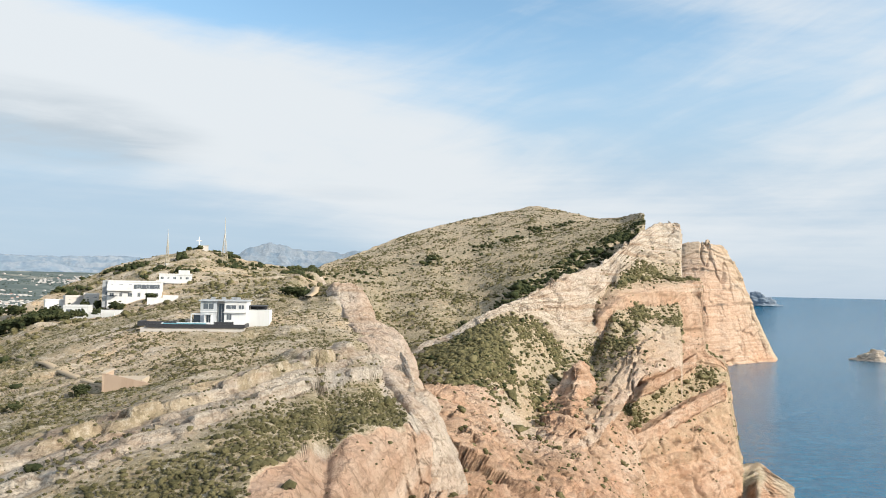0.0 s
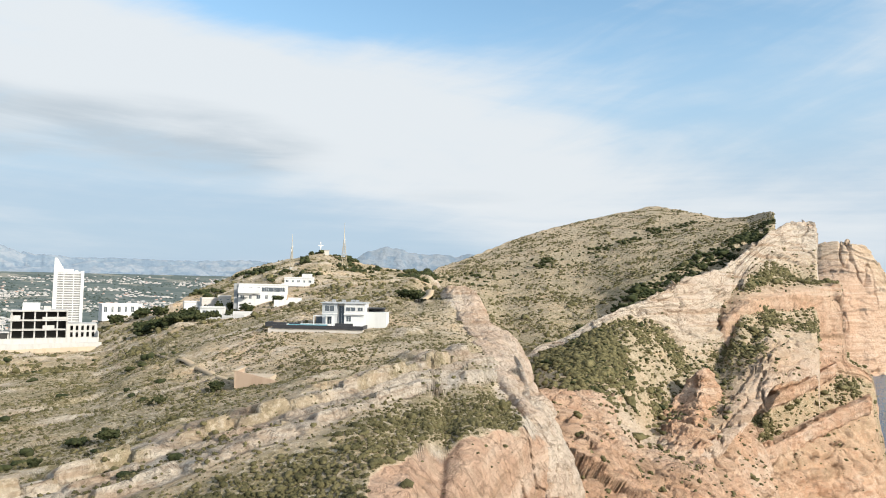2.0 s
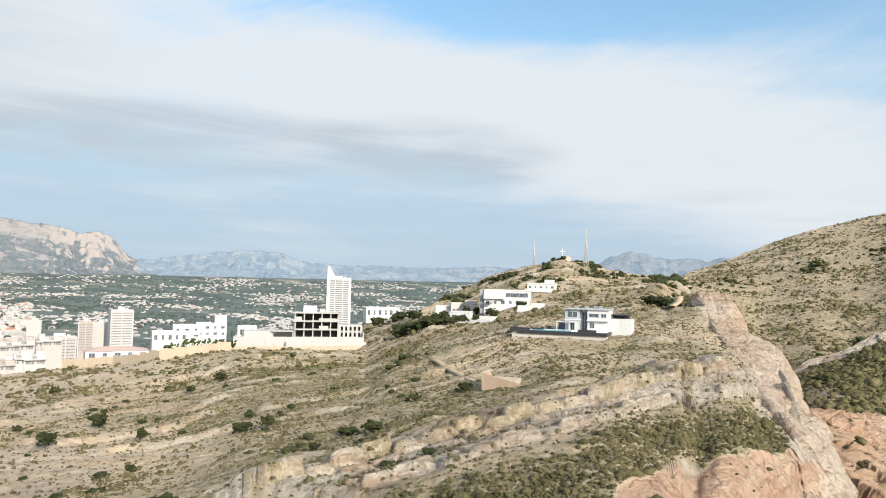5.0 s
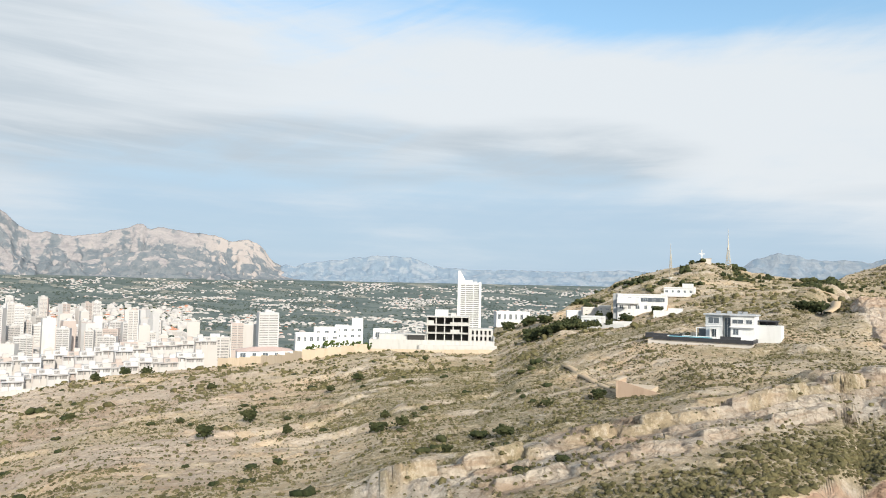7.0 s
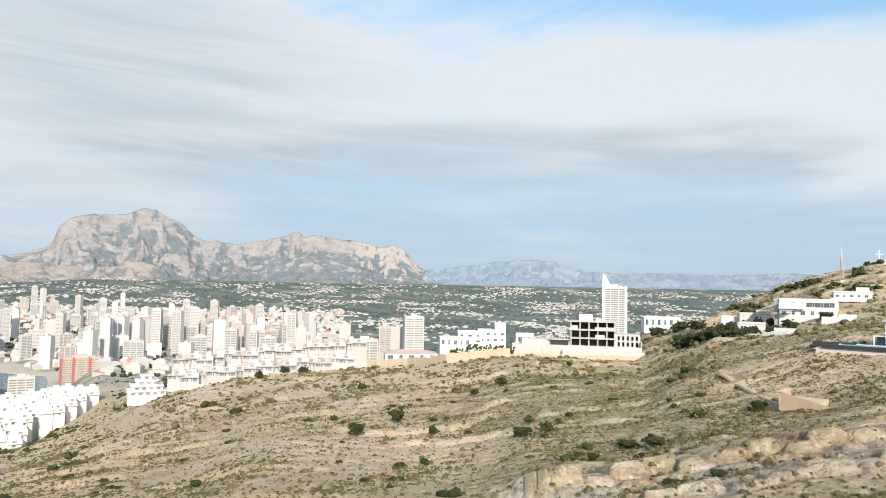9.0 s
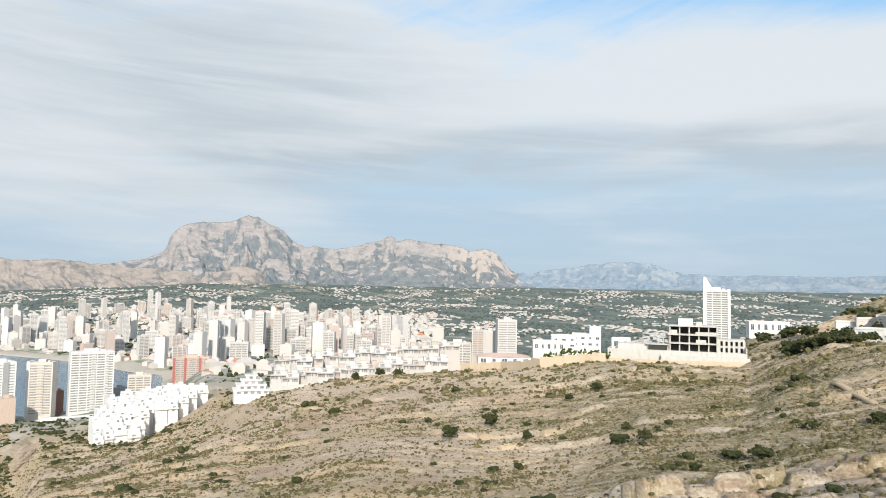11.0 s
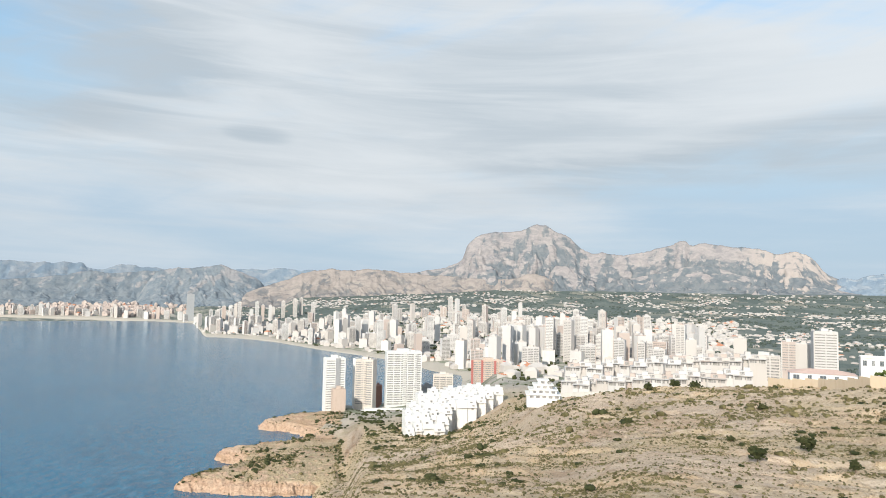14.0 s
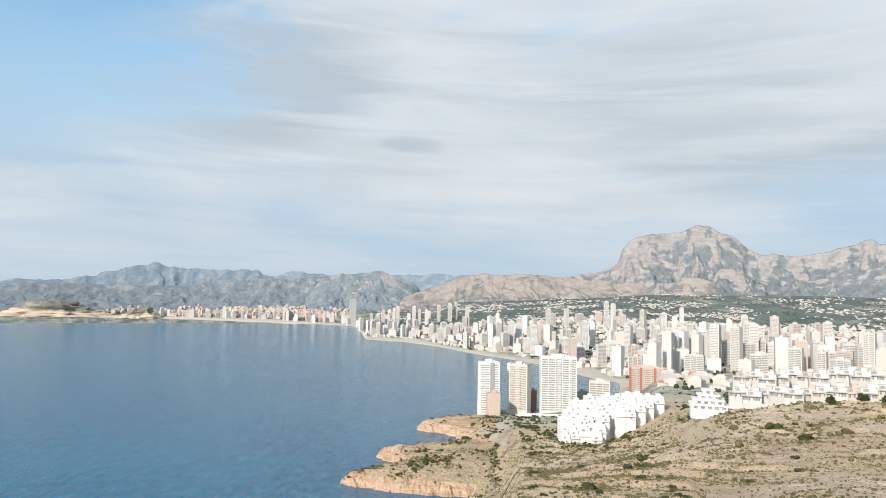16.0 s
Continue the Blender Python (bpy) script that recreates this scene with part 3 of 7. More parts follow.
    rock = np.clip(np.maximum(steep * 1.15 * (1 - 0.7 * smooth(9.5, 11, bearings) * smooth(62, 56, bearings))[:, None], bare * flat * 0.95), 0, 1)
    rock = np.maximum(rock, np.maximum(face, 0.9 * crest_rock))
    rock *= smooth(2600, 1500, r)
    rock *= 1 - 0.9 * smooth(87.5, 89, bearings)[:, None] * smooth(640, 580, r)
    slabs = smooth(48, 60, bearings)[:, None] * smooth(90, 130, r) * smooth(560, 470, r) * smooth(-0.12, 0.22, mound + 0.35 * lump)
    rock = np.maximum(rock * (1 - 0.5 * smooth(58, 66, bearings)[:, None] * smooth(560, 440, r)), 0.8 * slabs)
    red = smooth(2.5, -2, bearings)[:, None] * np.ones_like(r) * smooth(0.2, 0.8, steep) * smooth(-0.45, 0.35, flute + 0.25)
    red = np.maximum(red, 0.75 * face)
    red = np.maximum(red, 0.22 * smooth(45, 60, bearings)[:, None] * np.ones_like(r))
    scrub = smooth(-0.35, 0.25, PERLIN.fbm(p * (0.011, 0.011, 0.0) + 5, 3).reshape(nb, ns) + 0.15)
    scrub = scrub * (1 - 0.6 * smooth(45, 60, bearings)[:, None])
    scrub = np.maximum(scrub, reach * smooth(0, -6, main))
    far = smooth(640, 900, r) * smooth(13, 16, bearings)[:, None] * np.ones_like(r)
    town = smooth(58, 63, bearings)[:, None] * smooth(3100, 2300, r) * smooth(480, 540, r)
    town = np.maximum(town, smooth(101, 102, bearings)[:, None] * smooth(3000, 3300, r) * smooth(-0.2, 0.3, mound))
    edge = np.array([shore(b) for b in bearings])[:, None]
    sand = smooth(78.5, 79.5, bearings)[:, None] * smooth(edge + 75, edge + 60, r) * smooth(edge - 60, edge - 50, r)
    return np.stack([x, y, z2], -1), {"rock": rock, "red": red, "scrub": scrub, "far": far, "town": town, "sand": sand, "steep": steep, "rim": rim, "rib": np.clip(-main, -50, 50) * reach * (1 - face)}


STEPS = np.concatenate([np.linspace(0, 2, 14, endpoint=False)] + [np.linspace(k, k + 1, 46, endpoint=False) for k in range(2, 12)] + [np.linspace(12, 18, 101)])
BEARINGS = np.concatenate([np.arange(-150, -36, 3.0), np.arange(-36, 130, 0.15), np.arange(130, 209.1, 3.0)])
GROUND, MASKS = shape_ground(BEARINGS, STEPS)
nb, ns = GROUND.shape[:2]


def sheet_mesh(name, points, material_, attributes=None, closed=False):
    nb_, ns_ = points.shape[:2]
    index = np.arange(nb_ * ns_).reshape(nb_, ns_)
    quads = np.stack([index[:-1, :-1], index[:-1, 1:], index[1:, 1:], index[1:, :-1]], -1).reshape(-1, 4)
    mesh = bpy.data.meshes.new(name)
    mesh.vertices.add(nb_ * ns_)
    mesh.vertices.foreach_set("co", points.astype(np.float32).ravel())
    mesh.loops.add(quads.size)
    mesh.loops.foreach_set("vertex_index", quads.astype(np.int32).ravel())
    mesh.polygons.add(len(quads))
    mesh.polygons.foreach_set("loop_start", np.arange(0, quads.size, 4, dtype=np.int32))
    for key, values in (attributes or {}).items():
        layer = mesh.attributes.new(key, "FLOAT", "POINT")
        layer.data.foreach_set("value", values.astype(np.float32).ravel())
    mesh.update(calc_edges=True)
    mesh.materials.append(material_)
    return new(name, mesh)


ground = tagged(sheet_mesh("ground", GROUND[:, :, :], HILL, {k: v for k, v in MASKS.items() if k not in ("steep", "rib", "rim")}), "dry limestone coast with scrub slopes and ochre sea cliffs", "ground", kind="structure")

# ---- cliffs and hills beyond the spur, each lofted through its own sections ----
FORM_GRIDS = {}


def cells(along, q, sizes):
    """Fractured blocks: random steps in rows and columns of stone."""
    total = np.zeros_like(q)
    for tall, wide, much, salt in sizes:
        row = np.floor(q / tall + salt)
        cell = np.floor(along / wide + 0.37 * row)
        total += much * (np.modf(np.abs(np.sin(row * 12.9898 + cell * 78.233 + salt) * 43758.5453))[0] - 0.5)
        total += 0.45 * much * (0.5 - (q / tall) % 1.0)
    return total


def landform(name, label, sections_, rockiness, redness, greens, rows=44, step=0.075, scale=1.0, beds=0.10, thin=np.ones_like, bedding=3.5, shelves=1.0, calm_rows=None, dents=(), relief_=0.75):
    """Sections: bearing and (distance, height) rows; the lists give rock, red and scrub row by row."""
    tb = np.array([s[0] for s in sections_], float)
    order = np.argsort(tb)
    tb = tb[order]
    table = np.array([s[1:] for s in sections_], float)[order]
    count_ = table.shape[1]
    bs = np.arange(tb[0], tb[-1] + step / 2, step)
    rz = pchip(tb, table.reshape(len(tb), -1), np.clip(bs, tb[0], tb[-1])).reshape(len(bs), count_, 2)
    st = np.linspace(0, count_ - 1, rows * (count_ - 1) + 1)
    k = np.clip(st.astype(int), 0, count_ - 2)
    f = (st - k)[None, :, None]
    rz = rz[:, k] * (1 - f) + rz[:, k + 1] * f
    rz[:, 1:-1] = (rz[:, :-2] + 2 * rz[:, 1:-1] + rz[:, 2:]) / 4
    r, z = rz[..., 0], rz[..., 1]
    a = np.radians(bs)[:, None]
    p = np.stack([-np.sin(a) * r, np.cos(a) * r, z], -1)
    flat_p = p.reshape(-1, 3)
    shape_ = r.shape
    mound = PERLIN.fbm(flat_p * 0.02 / scale, 4).reshape(shape_)
    lump = PERLIN.fbm(flat_p * 0.11 / scale, 4, 0.55).reshape(shape_)
    fine = PERLIN.fbm(flat_p * 0.5 / scale, 3, 0.6).reshape(shape_)
    wander = st[None, :] + 0.22 * mound + 0.10 * lump
    rock_ = np.interp(wander, range(count_), rockiness)
    red_ = np.interp(wander, range(count_), redness) + 0.25 * mound
    green_ = np.interp(wander, range(count_), greens)
    normal = np.cross(np.gradient(p, axis=0), np.gradient(p, axis=1))
    normal /= np.linalg.norm(normal, axis=-1, keepdims=True) + 1e-9
    normal *= np.sign(-(normal * (p - (0, 0, EYE))).sum(-1))[..., None]
    q = p[..., 2] + beds * p[..., 0] - 0.05 * p[..., 1] + 8 * mound * scale + 1.0 * lump * scale
    along = p[..., 0] * 0.75 + p[..., 1] * 0.66 + 16 * mound * scale + 2.5 * lump * scale
    broken = cells(along, q, ((13 * scale, 24 * scale, 4.2, 1.0), (5.0 * scale, 9 * scale, 1.7, 5.0), (1.9 * scale, 3.4 * scale, 0.5, 9.0)))
    flute = PERLIN.fbm(flat_p * (0.04, 0.04, 0.013) / scale + 31, 4, 0.5).reshape(shape_)
    cleft = smooth(0.05, 0.0, np.abs(PERLIN.fbm(flat_p * (0.03, 0.03, 0.010) / scale + 11, 3, 0.5).reshape(shape_)))
    course = st[None, :] * bedding + 0.35 * mound + 0.12 * lump
    inset = course - np.floor(course)
    size = np.modf(np.abs(np.sin(np.floor(course) * 12.9898) * 43758.5453))[0]
    shelf = (0.4 + 1.2 * size) * (smooth(0.0, 0.12, inset) * smooth(1.0, 0.80, inset) - 0.6)
    stone_move = scale * (relief_ * broken + 1.9 * shelves * shelf + 2.2 * flute - 5.0 * cleft + 0.5 * lump + 0.2 * fine)
    if calm_rows:
        stone_move = stone_move * np.interp(wander, range(count_), calm_rows)
    for b0, z0, wide_, tall_, deep_ in dents:
        stone_move = stone_move - deep_ * smooth(1.2, 0.5, np.hypot((np.degrees(a) - b0) / wide_, (z - z0) / tall_) + 0.25 * lump)
    soil_move = scale * (0.9 * mound + 0.7 * lump + 0.15 * fine)
    firm = smooth(0.3, 0.6, rock_)
    ends = np.minimum(1, np.minimum(np.arange(shape_[0]), np.arange(shape_[0])[::-1]) / 6)[:, None]
    move = (firm * stone_move + (1 - firm) * soil_move) * ends * thin(np.degrees(a) * np.ones(shape_))
    p2 = p + normal * move[..., None]
    # thin beds crop out on the soil as pale lines
    u = p[..., 0] * STRIKE[0] + p[..., 1] * STRIKE[1] + 9 * mound + 0.8 * p[..., 2]
    crop = ((u / (7.0 * scale)) % 1.0 < 0.22) * smooth(0.0, 0.35, mound + 0.3 * lump)
    rock_ = np.clip(np.maximum(rock_, 0.75 * crop * (1 - green_ * 0.6)), 0, 1)
    ones = np.ones(shape_)
    masks_ = {"rock": rock_, "red": np.clip(red_, 0, 1), "scrub": np.clip(green_ + 0.3 * lump, 0, 1), "far": 0 * ones, "town": 0 * ones, "sand": 0 * ones}
    ob = tagged(sheet_mesh(name, p2, HILL, masks_), label, "cliff", kind="structure")
    FORM_GRIDS[name] = (p2, firm, green_, np.abs(np.gradient(a, axis=0)) * r * np.linalg.norm(np.gradient(p, axis=1), axis=-1))
    return ob


landform("hill_behind", "broad dry hill with thin beds of limestone", (
    (12.23, (420, 140), (480, 148), (540, 152), (580, 155), (610, 156), (700, 140)),
    (10.89, (380, 138), (450, 150), (540, 166), (610, 171), (660, 174), (800, 150)),
    (8.85, (330, 120), (430, 146), (560, 164), (680, 178), (770, 190), (900, 150)),
    (6.56, (330, 118), (430, 139), (560, 160), (680, 181), (800, 202), (950, 150)),
    (4.24, (330, 112), (430, 132), (560, 156), (700, 188), (850, 220), (1000, 160)),
    (1.45, (330, 124), (430, 136), (560, 159), (720, 198), (900, 239), (1050, 170)),
    (-0.89, (370, 122), (460, 140), (580, 164), (730, 202), (940, 252), (1100, 170)),
    (-3.22, (395, 123), (480, 145), (600, 174), (750, 210), (970, 264), (1120, 180)),
    (-5.54, (418, 131), (500, 161), (600, 182), (760, 217), (990, 274), (1150, 190)),
    (-7.62, (450, 140), (540, 174), (640, 193), (780, 225), (1000, 282), (1160, 190)),
    (-8.99, (470, 146), (560, 180), (650, 198), (785, 229), (990, 277), (1150, 190)),
    (-10.58, (500, 154), (590, 189), (665, 205), (790, 234), (960, 268), (1150, 190)),
    (-12.37, (530, 153), (620, 198), (690, 216), (780, 235), (920, 257), (1100, 190)),
    (-14.58, (590, 171), (660, 211), (700, 223), (760, 236), (815, 248), (1000, 180)),
    (-16.28, (640, 192), (690, 226), (715, 233), (740, 239), (760, 246), (900, 180)),
    (-16.45, (645, 172), (690, 194), (715, 201), (740, 205), (760, 209), (900, 130)),
), (0.0, 0.0, 0.05, 0.1, 0.22, 0.0), (0, 0, 0, 0, 0.1, 0), (0.95, 0.9, 0.85, 0.8, 0.7, 0.4), rows=60, step=0.09, scale=1.6)
landform("cliff_spur", "white limestone spur above a tilted scrub slab", (
    (2.61, (200, 112), (255, 118), (340, 130), (345, 131), (352, 131), (385, 106)),
    (1.45, (200, 114), (256, 124), (343, 134), (350, 134), (357, 136), (388, 112)),
    (-0.42, (200, 115), (250, 128), (345, 137), (352, 138), (360, 140), (392, 116)),
    (-3.22, (210, 112), (268, 127), (358, 145), (363, 147), (368, 150), (402, 124)),
    (-5.54, (220, 110), (285, 122), (374, 149), (381, 152), (388, 156), (425, 132)),
    (-7.85, (230, 108), (310, 110), (394, 144), (405, 153), (415, 163), (455, 142)),
    (-10.13, (250, 105), (340, 114), (400, 127), (430, 145), (452, 174), (495, 150)),
    (-12.37, (280, 105), (380, 118), (420, 123), (460, 148), (490, 180), (535, 158)),
    (-14.58, (330, 110), (440, 135), (505, 170), (535, 183), (560, 198), (600, 170)),
    (-16.32, (380, 120), (490, 147), (560, 180), (600, 197), (625, 217), (655, 188)),
    (-18.02, (420, 120), (520, 147), (590, 180), (640, 202), (665, 227), (700, 190)),
    (-18.95, (440, 120), (535, 146), (600, 181), (650, 203), (672, 226), (705, 190)),
    (-19.20, (445, 100), (540, 142), (600, 170), (640, 174), (650, 175), (670, 140)),
), (1.0, 0.30, 0.1, 1.0, 1.0, 0.9), (0.4, 0.45, 0.1, 0.05, 0.1, 0.1), (0.2, 0.9, 1.0, 0.1, 0.0, 0.2), rows=56, thin=lambda b: smooth(0.5, -9, b) * 0.85 + 0.15)
landform("cliff_sea", "tall ochre sea cliff with scrub ledges", (
    (-11.70, (220, 84), (280, 80), (340, 77), (375, 83), (390, 92), (420, 122), (470, 147), (500, 110)),
    (-12.82, (250, 73), (300, 78), (370, 82), (400, 90), (415, 102), (450, 146), (500, 168), (525, 120)),
    (-14.58, (300, 56), (350, 65), (410, 76), (445, 88), (455, 101), (475, 159), (520, 174), (545, 130)),
    (-16.75, (340, 43), (390, 55), (455, 75), (490, 92), (500, 104), (515, 164), (555, 175), (580, 130)),
    (-18.87, (380, 30), (430, 45), (500, 77), (530, 96), (540, 110), (552, 168), (585, 175), (610, 130)),
    (-20.52, (410, 21), (460, 38), (530, 85), (555, 102), (565, 117), (580, 172), (595, 174), (612, 120)),
    (-20.77, (412, 20), (463, 38), (535, 86), (558, 103), (568, 116), (573, 122), (582, 124), (602, 90)),
    (-22.35, (450, 9), (500, 29), (565, 87), (585, 102), (590, 105), (592, 106), (596, 107), (612, 70)),
    (-22.86, (490, -4), (535, 20), (580, 58), (588, 65), (591, 67), (593, 68), (596, 68), (614, 50)),
    (-23.50, (520, -14), (565, 13), (603, 29), (608, 31), (610, 32), (612, 32), (614, 33), (630, 25)),
), (1.0, 1.0, 0.5, 0.05, 1.0, 0.9, 0.05, 0.4), (1.0, 1.0, 0.9, 0.8, 0.85, 0.8, 0.3, 0.2), (0, 0, 0.7, 1.0, 0.1, 0.2, 1.0, 0.3), rows=52, calm_rows=(1.2, 1.2, 1.0, 0.8, 0.45, 0.35, 0.6, 1.0), bedding=2.5, relief_=0.9, dents=((-12.45, 136, 0.42, 10, 10), (-12.2, 118, 0.3, 6, 6), (-13.1, 120, 0.25, 5, 4), (-15.8, 128, 0.12, 16, 2.5), (-17.6, 140, 0.10, 18, 2.5)))
landform("cliff_pink", "broken pinkish rock slope with caves and pinnacles", (
    (1.91, (80, 135), (100, 136), (150, 131), (190, 130), (215, 132), (240, 110)),
    (-0.42, (85, 133), (105, 134), (160, 130), (205, 130), (240, 130), (262, 112)),
    (-3.22, (95, 130), (120, 130), (185, 126), (235, 126), (262, 128), (285, 110)),
    (-5.08, (105, 126), (130, 127), (205, 120), (250, 118), (285, 118), (305, 105)),
    (-7.39, (120, 120), (150, 121), (225, 113), (275, 109), (305, 110), (325, 105)),
    (-9.67, (135, 115), (170, 116), (255, 109), (310, 114), (335, 117), (360, 105)),
    (-11.39, (150, 110), (190, 110), (275, 107), (325, 117), (350, 130), (375, 105)),
    (-12.60, (165, 105), (205, 106), (290, 102), (340, 107), (365, 114), (385, 105)),
    (-13.92, (185, 98), (225, 101), (310, 96), (360, 94), (385, 95), (405, 100)),
    (-15.24, (210, 89), (250, 94), (330, 83), (375, 79), (400, 76), (420, 90)),
    (-17.18, (250, 73), (290, 73), (360, 59), (395, 51), (410, 47), (430, 60)),
), (1.0, 1.0, 0.85, 0.9, 1.0, 1.0), (0.8, 0.85, 0.85, 0.85, 0.75, 0.6), (0.1, 0.2, 0.4, 0.3, 0.0, 0.0), rows=60, shelves=0.3, relief_=0.95)
landform("cliff_far", "far layered sea cliff falling into the water", (
    (-18.45, (1600, 0), (1640, 93), (1670, 182), (1700, 255), (1850, 200)),
    (-19.08, (1600, -4), (1640, 100), (1670, 195), (1700, 270), (1850, 210)),
    (-20.73, (1605, -4), (1640, 108), (1680, 209), (1705, 274), (1850, 220)),
    (-21.90, (1640, -4), (1680, 95), (1710, 197), (1735, 272), (1880, 200)),
    (-22.39, (1650, -4), (1690, 82), (1725, 185), (1750, 254), (1880, 200)),
    (-23.14, (1690, -4), (1730, 55), (1760, 132), (1785, 219), (1900, 180)),
    (-24.12, (1740, -4), (1775, 28), (1800, 72), (1825, 135), (1920, 130)),
    (-24.90, (1780, -4), (1805, 7), (1825, 32), (1840, 62), (1930, 70)),
    (-25.74, (1815, -4), (1830, -2), (1840, 0), (1850, 2), (1920, 10)),
    (-26.11, (1830, -6), (1840, -5), (1850, -5), (1860, -5), (1930, -6)),
), (1.0, 1.0, 1.0, 0.55, 0.1), (0.75, 0.75, 0.7, 0.5, 0.2), (0, 0, 0, 0.4, 0.8), rows=60, step=0.05, scale=2.6, beds=0.02, bedding=2.6, shelves=0.30, calm_rows=(0.5, 0.55, 0.55, 0.7, 0.5))


def lofted_rock(name, label, lines, red, rough, along=260, down=100):
    """A rock face lofted through rows of (bearing, distance, height), from its brow down to its foot."""
    rows_ = np.array([[tuple(spot(b, r, z)) for b, r, z in line] for line in lines], float)
    count_ = rows_.shape[1]
    grid = np.stack([pchip(np.arange(count_, dtype=float), row, np.linspace(0, count_ - 1, along)) for row in rows_])
    grid = pchip(np.arange(len(rows_), dtype=float), grid.reshape(len(rows_), -1), np.linspace(0, len(rows_) - 1, down)).reshape(down, along, 3)
    flat_p, shape_ = grid.reshape(-1, 3), grid.shape[:2]
    mound = PERLIN.fbm(flat_p * 0.05, 4).reshape(shape_)
    lump = PERLIN.fbm(flat_p * 0.22, 4, 0.55).reshape(shape_)
    crack = smooth(0.07, 0.0, np.abs(PERLIN.fbm(flat_p * (0.09, 0.09, 0.05) + 9, 3, 0.5).reshape(shape_)))
    normal = np.cross(np.gradient(grid, axis=1), np.gradient(grid, axis=0))
    normal /= np.linalg.norm(normal, axis=-1, keepdims=True) + 1e-9
    normal *= np.sign(normal[..., 2].mean())
    edge = np.minimum(1, np.arange(down) / 8)[:, None]
    broken = cells(flat_p[:, 1].reshape(shape_) + 3 * mound, flat_p[:, 2].reshape(shape_) + 0.15 * flat_p[:, 1].reshape(shape_) + 2 * mound, ((4.5, 7.0, 0.8, 1.0), (2.0, 3.2, 0.4, 5.0)))
    grid = grid + normal * (rough * edge * (1.5 * mound + 0.6 * lump + broken - 1.0 * crack))[..., None]
    ones = np.ones(shape_)
    masks_ = {"rock": ones, "red": np.clip(red + 0.3 * mound, 0, 1), "scrub": 0.3 * ones, "far": 0 * ones, "town": 0 * ones, "sand": 0 * ones}
    return tagged(sheet_mesh(name, grid, HILL, masks_), label, "cliff", kind="structure")


BROW = ((8.9, 256, 165.3), (8.19, 238, 158.8), (7.41, 211, 153.7), (6.55, 185, 150.8), (5.21, 154, 147.8), (3.68, 134, 146.0), (2.01, 120, 143.8), (0.97, 118.4, 141.6), (0.45, 116.4, 138.3), (0.55, 113, 132.5), (0.7, 107, 124.0))
RIM = ((6.66, 256, 164.3), (5.91, 240, 155.2), (4.75, 222, 152.0), (3.78, 205, 151.2), (2.81, 178, 146.3), (2.06, 152, 143.7), (0.95, 142, 143.2), (0.05, 130, 140.9), (-0.4, 122, 137.9), (-0.5, 117, 131.6), (-0.55, 110, 123.0))


def moved(line, bearing_, r_, z_):
    """A row of places shifted across by metres, away by metres, and up."""
    return [(b + math.degrees(bearing_ / r), r + r_, z + z_) for b, r, z in line]


MID = [((b0 + b1) / 2, (r0 + r1) / 2, (z0 + z1) / 2 + 0.9) for (b0, r0, z0), (b1, r1, z1) in zip(BROW, RIM)]
lofted_rock("cliff_brow", "bare pale limestone brow along the edge of the plateau", (moved(BROW, 3.0, 0, -2.5), moved(BROW, 0, 0, 0.7), MID, moved(RIM, 0, 0, 0.2), moved(RIM, -6, 2, -14), moved(RIM, -12, 0, -46)), 0.22, 0.8)
CAP = ((-7.4, 985, 272), (-8.6, 983, 274), (-9.8, 980, 272), (-11.0, 960, 262), (-12.1, 930, 257))
lofted_rock("cliff_cap", "pale limestone scarp under the summit of the hill", (moved(CAP, 0, 10, 0), moved(CAP, 0, 0, 1.5), moved(CAP, 0, -6, -8), moved(CAP, 0, -14, -20)), 0.25, 1.6, 120, 30)


def bed(label, line, thick, out):
    """A proud bed of rock along the cliff, with an undercut foot."""
    lofted_rock("cliff_bed", label, (moved(line, 0, 16, 0.5), moved(line, 0, -out, 0), moved(line, 0, -out, -thick), moved(line, 0, 8, -thick - 3)), 0.8, 0.9, 160, 44)


bed("pinkish bed of rock above a scrub ledge", ((-12.3, 404, 100.3), (-14.41, 442, 101.7), (-16.87, 493, 104.3), (-18.87, 531, 110.7), (-20.23, 552, 117.9)), 7.0, 5.0)
bed("broad pinkish bed of rock along the sea cliff", ((-11.46, 368, 73.0), (-14.41, 402, 79.4), (-16.87, 453, 81.5), (-19.64, 510, 88.2), (-22.3, 559, 96.0)), 9.0, 6.0)


def height_at(x, y):
    """Height of the ground sheet near a place, from the nearest grid points along its bearing."""
    b, r = math.degrees(math.atan2(-x, y)), math.hypot(x, y)
    if b < -150:
        b += 360
    i = int(np.clip(np.searchsorted(BEARINGS, b), 1, nb - 1))
    line = GROUND[i]
    rr = np.hypot(line[:, 0], line[:, 1])
    k = np.nonzero((rr[:-1] <= r) & (rr[1:] > r))[0]
    if len(k) == 0:
        return 0.0
    k = k[0]
    t = (r - rr[k]) / (rr[k + 1] - rr[k] + 1e-9)
    return float(line[k, 2] * (1 - t) + line[k + 1, 2] * t)


# ---- the low rocky point with its two tongues and the cove between them ----
COAST = ((91.0, 560), (93.05, 577), (96.66, 581), (98.91, 588), (102.28, 605), (103.96, 617), (102.9, 631), (100.42, 657), (99.3, 672), (99.4, 692), (100.9, 713), (100.4, 725), (98.4, 736), (96.6, 748),
         (94.8, 760), (93.6, 774), (93.3, 801), (95.18, 829), (97.77, 859), (97.3, 884), (95.0, 912), (92.0, 938), (88.5, 950), (84.0, 940), (84.0, 600), (88.0, 540))


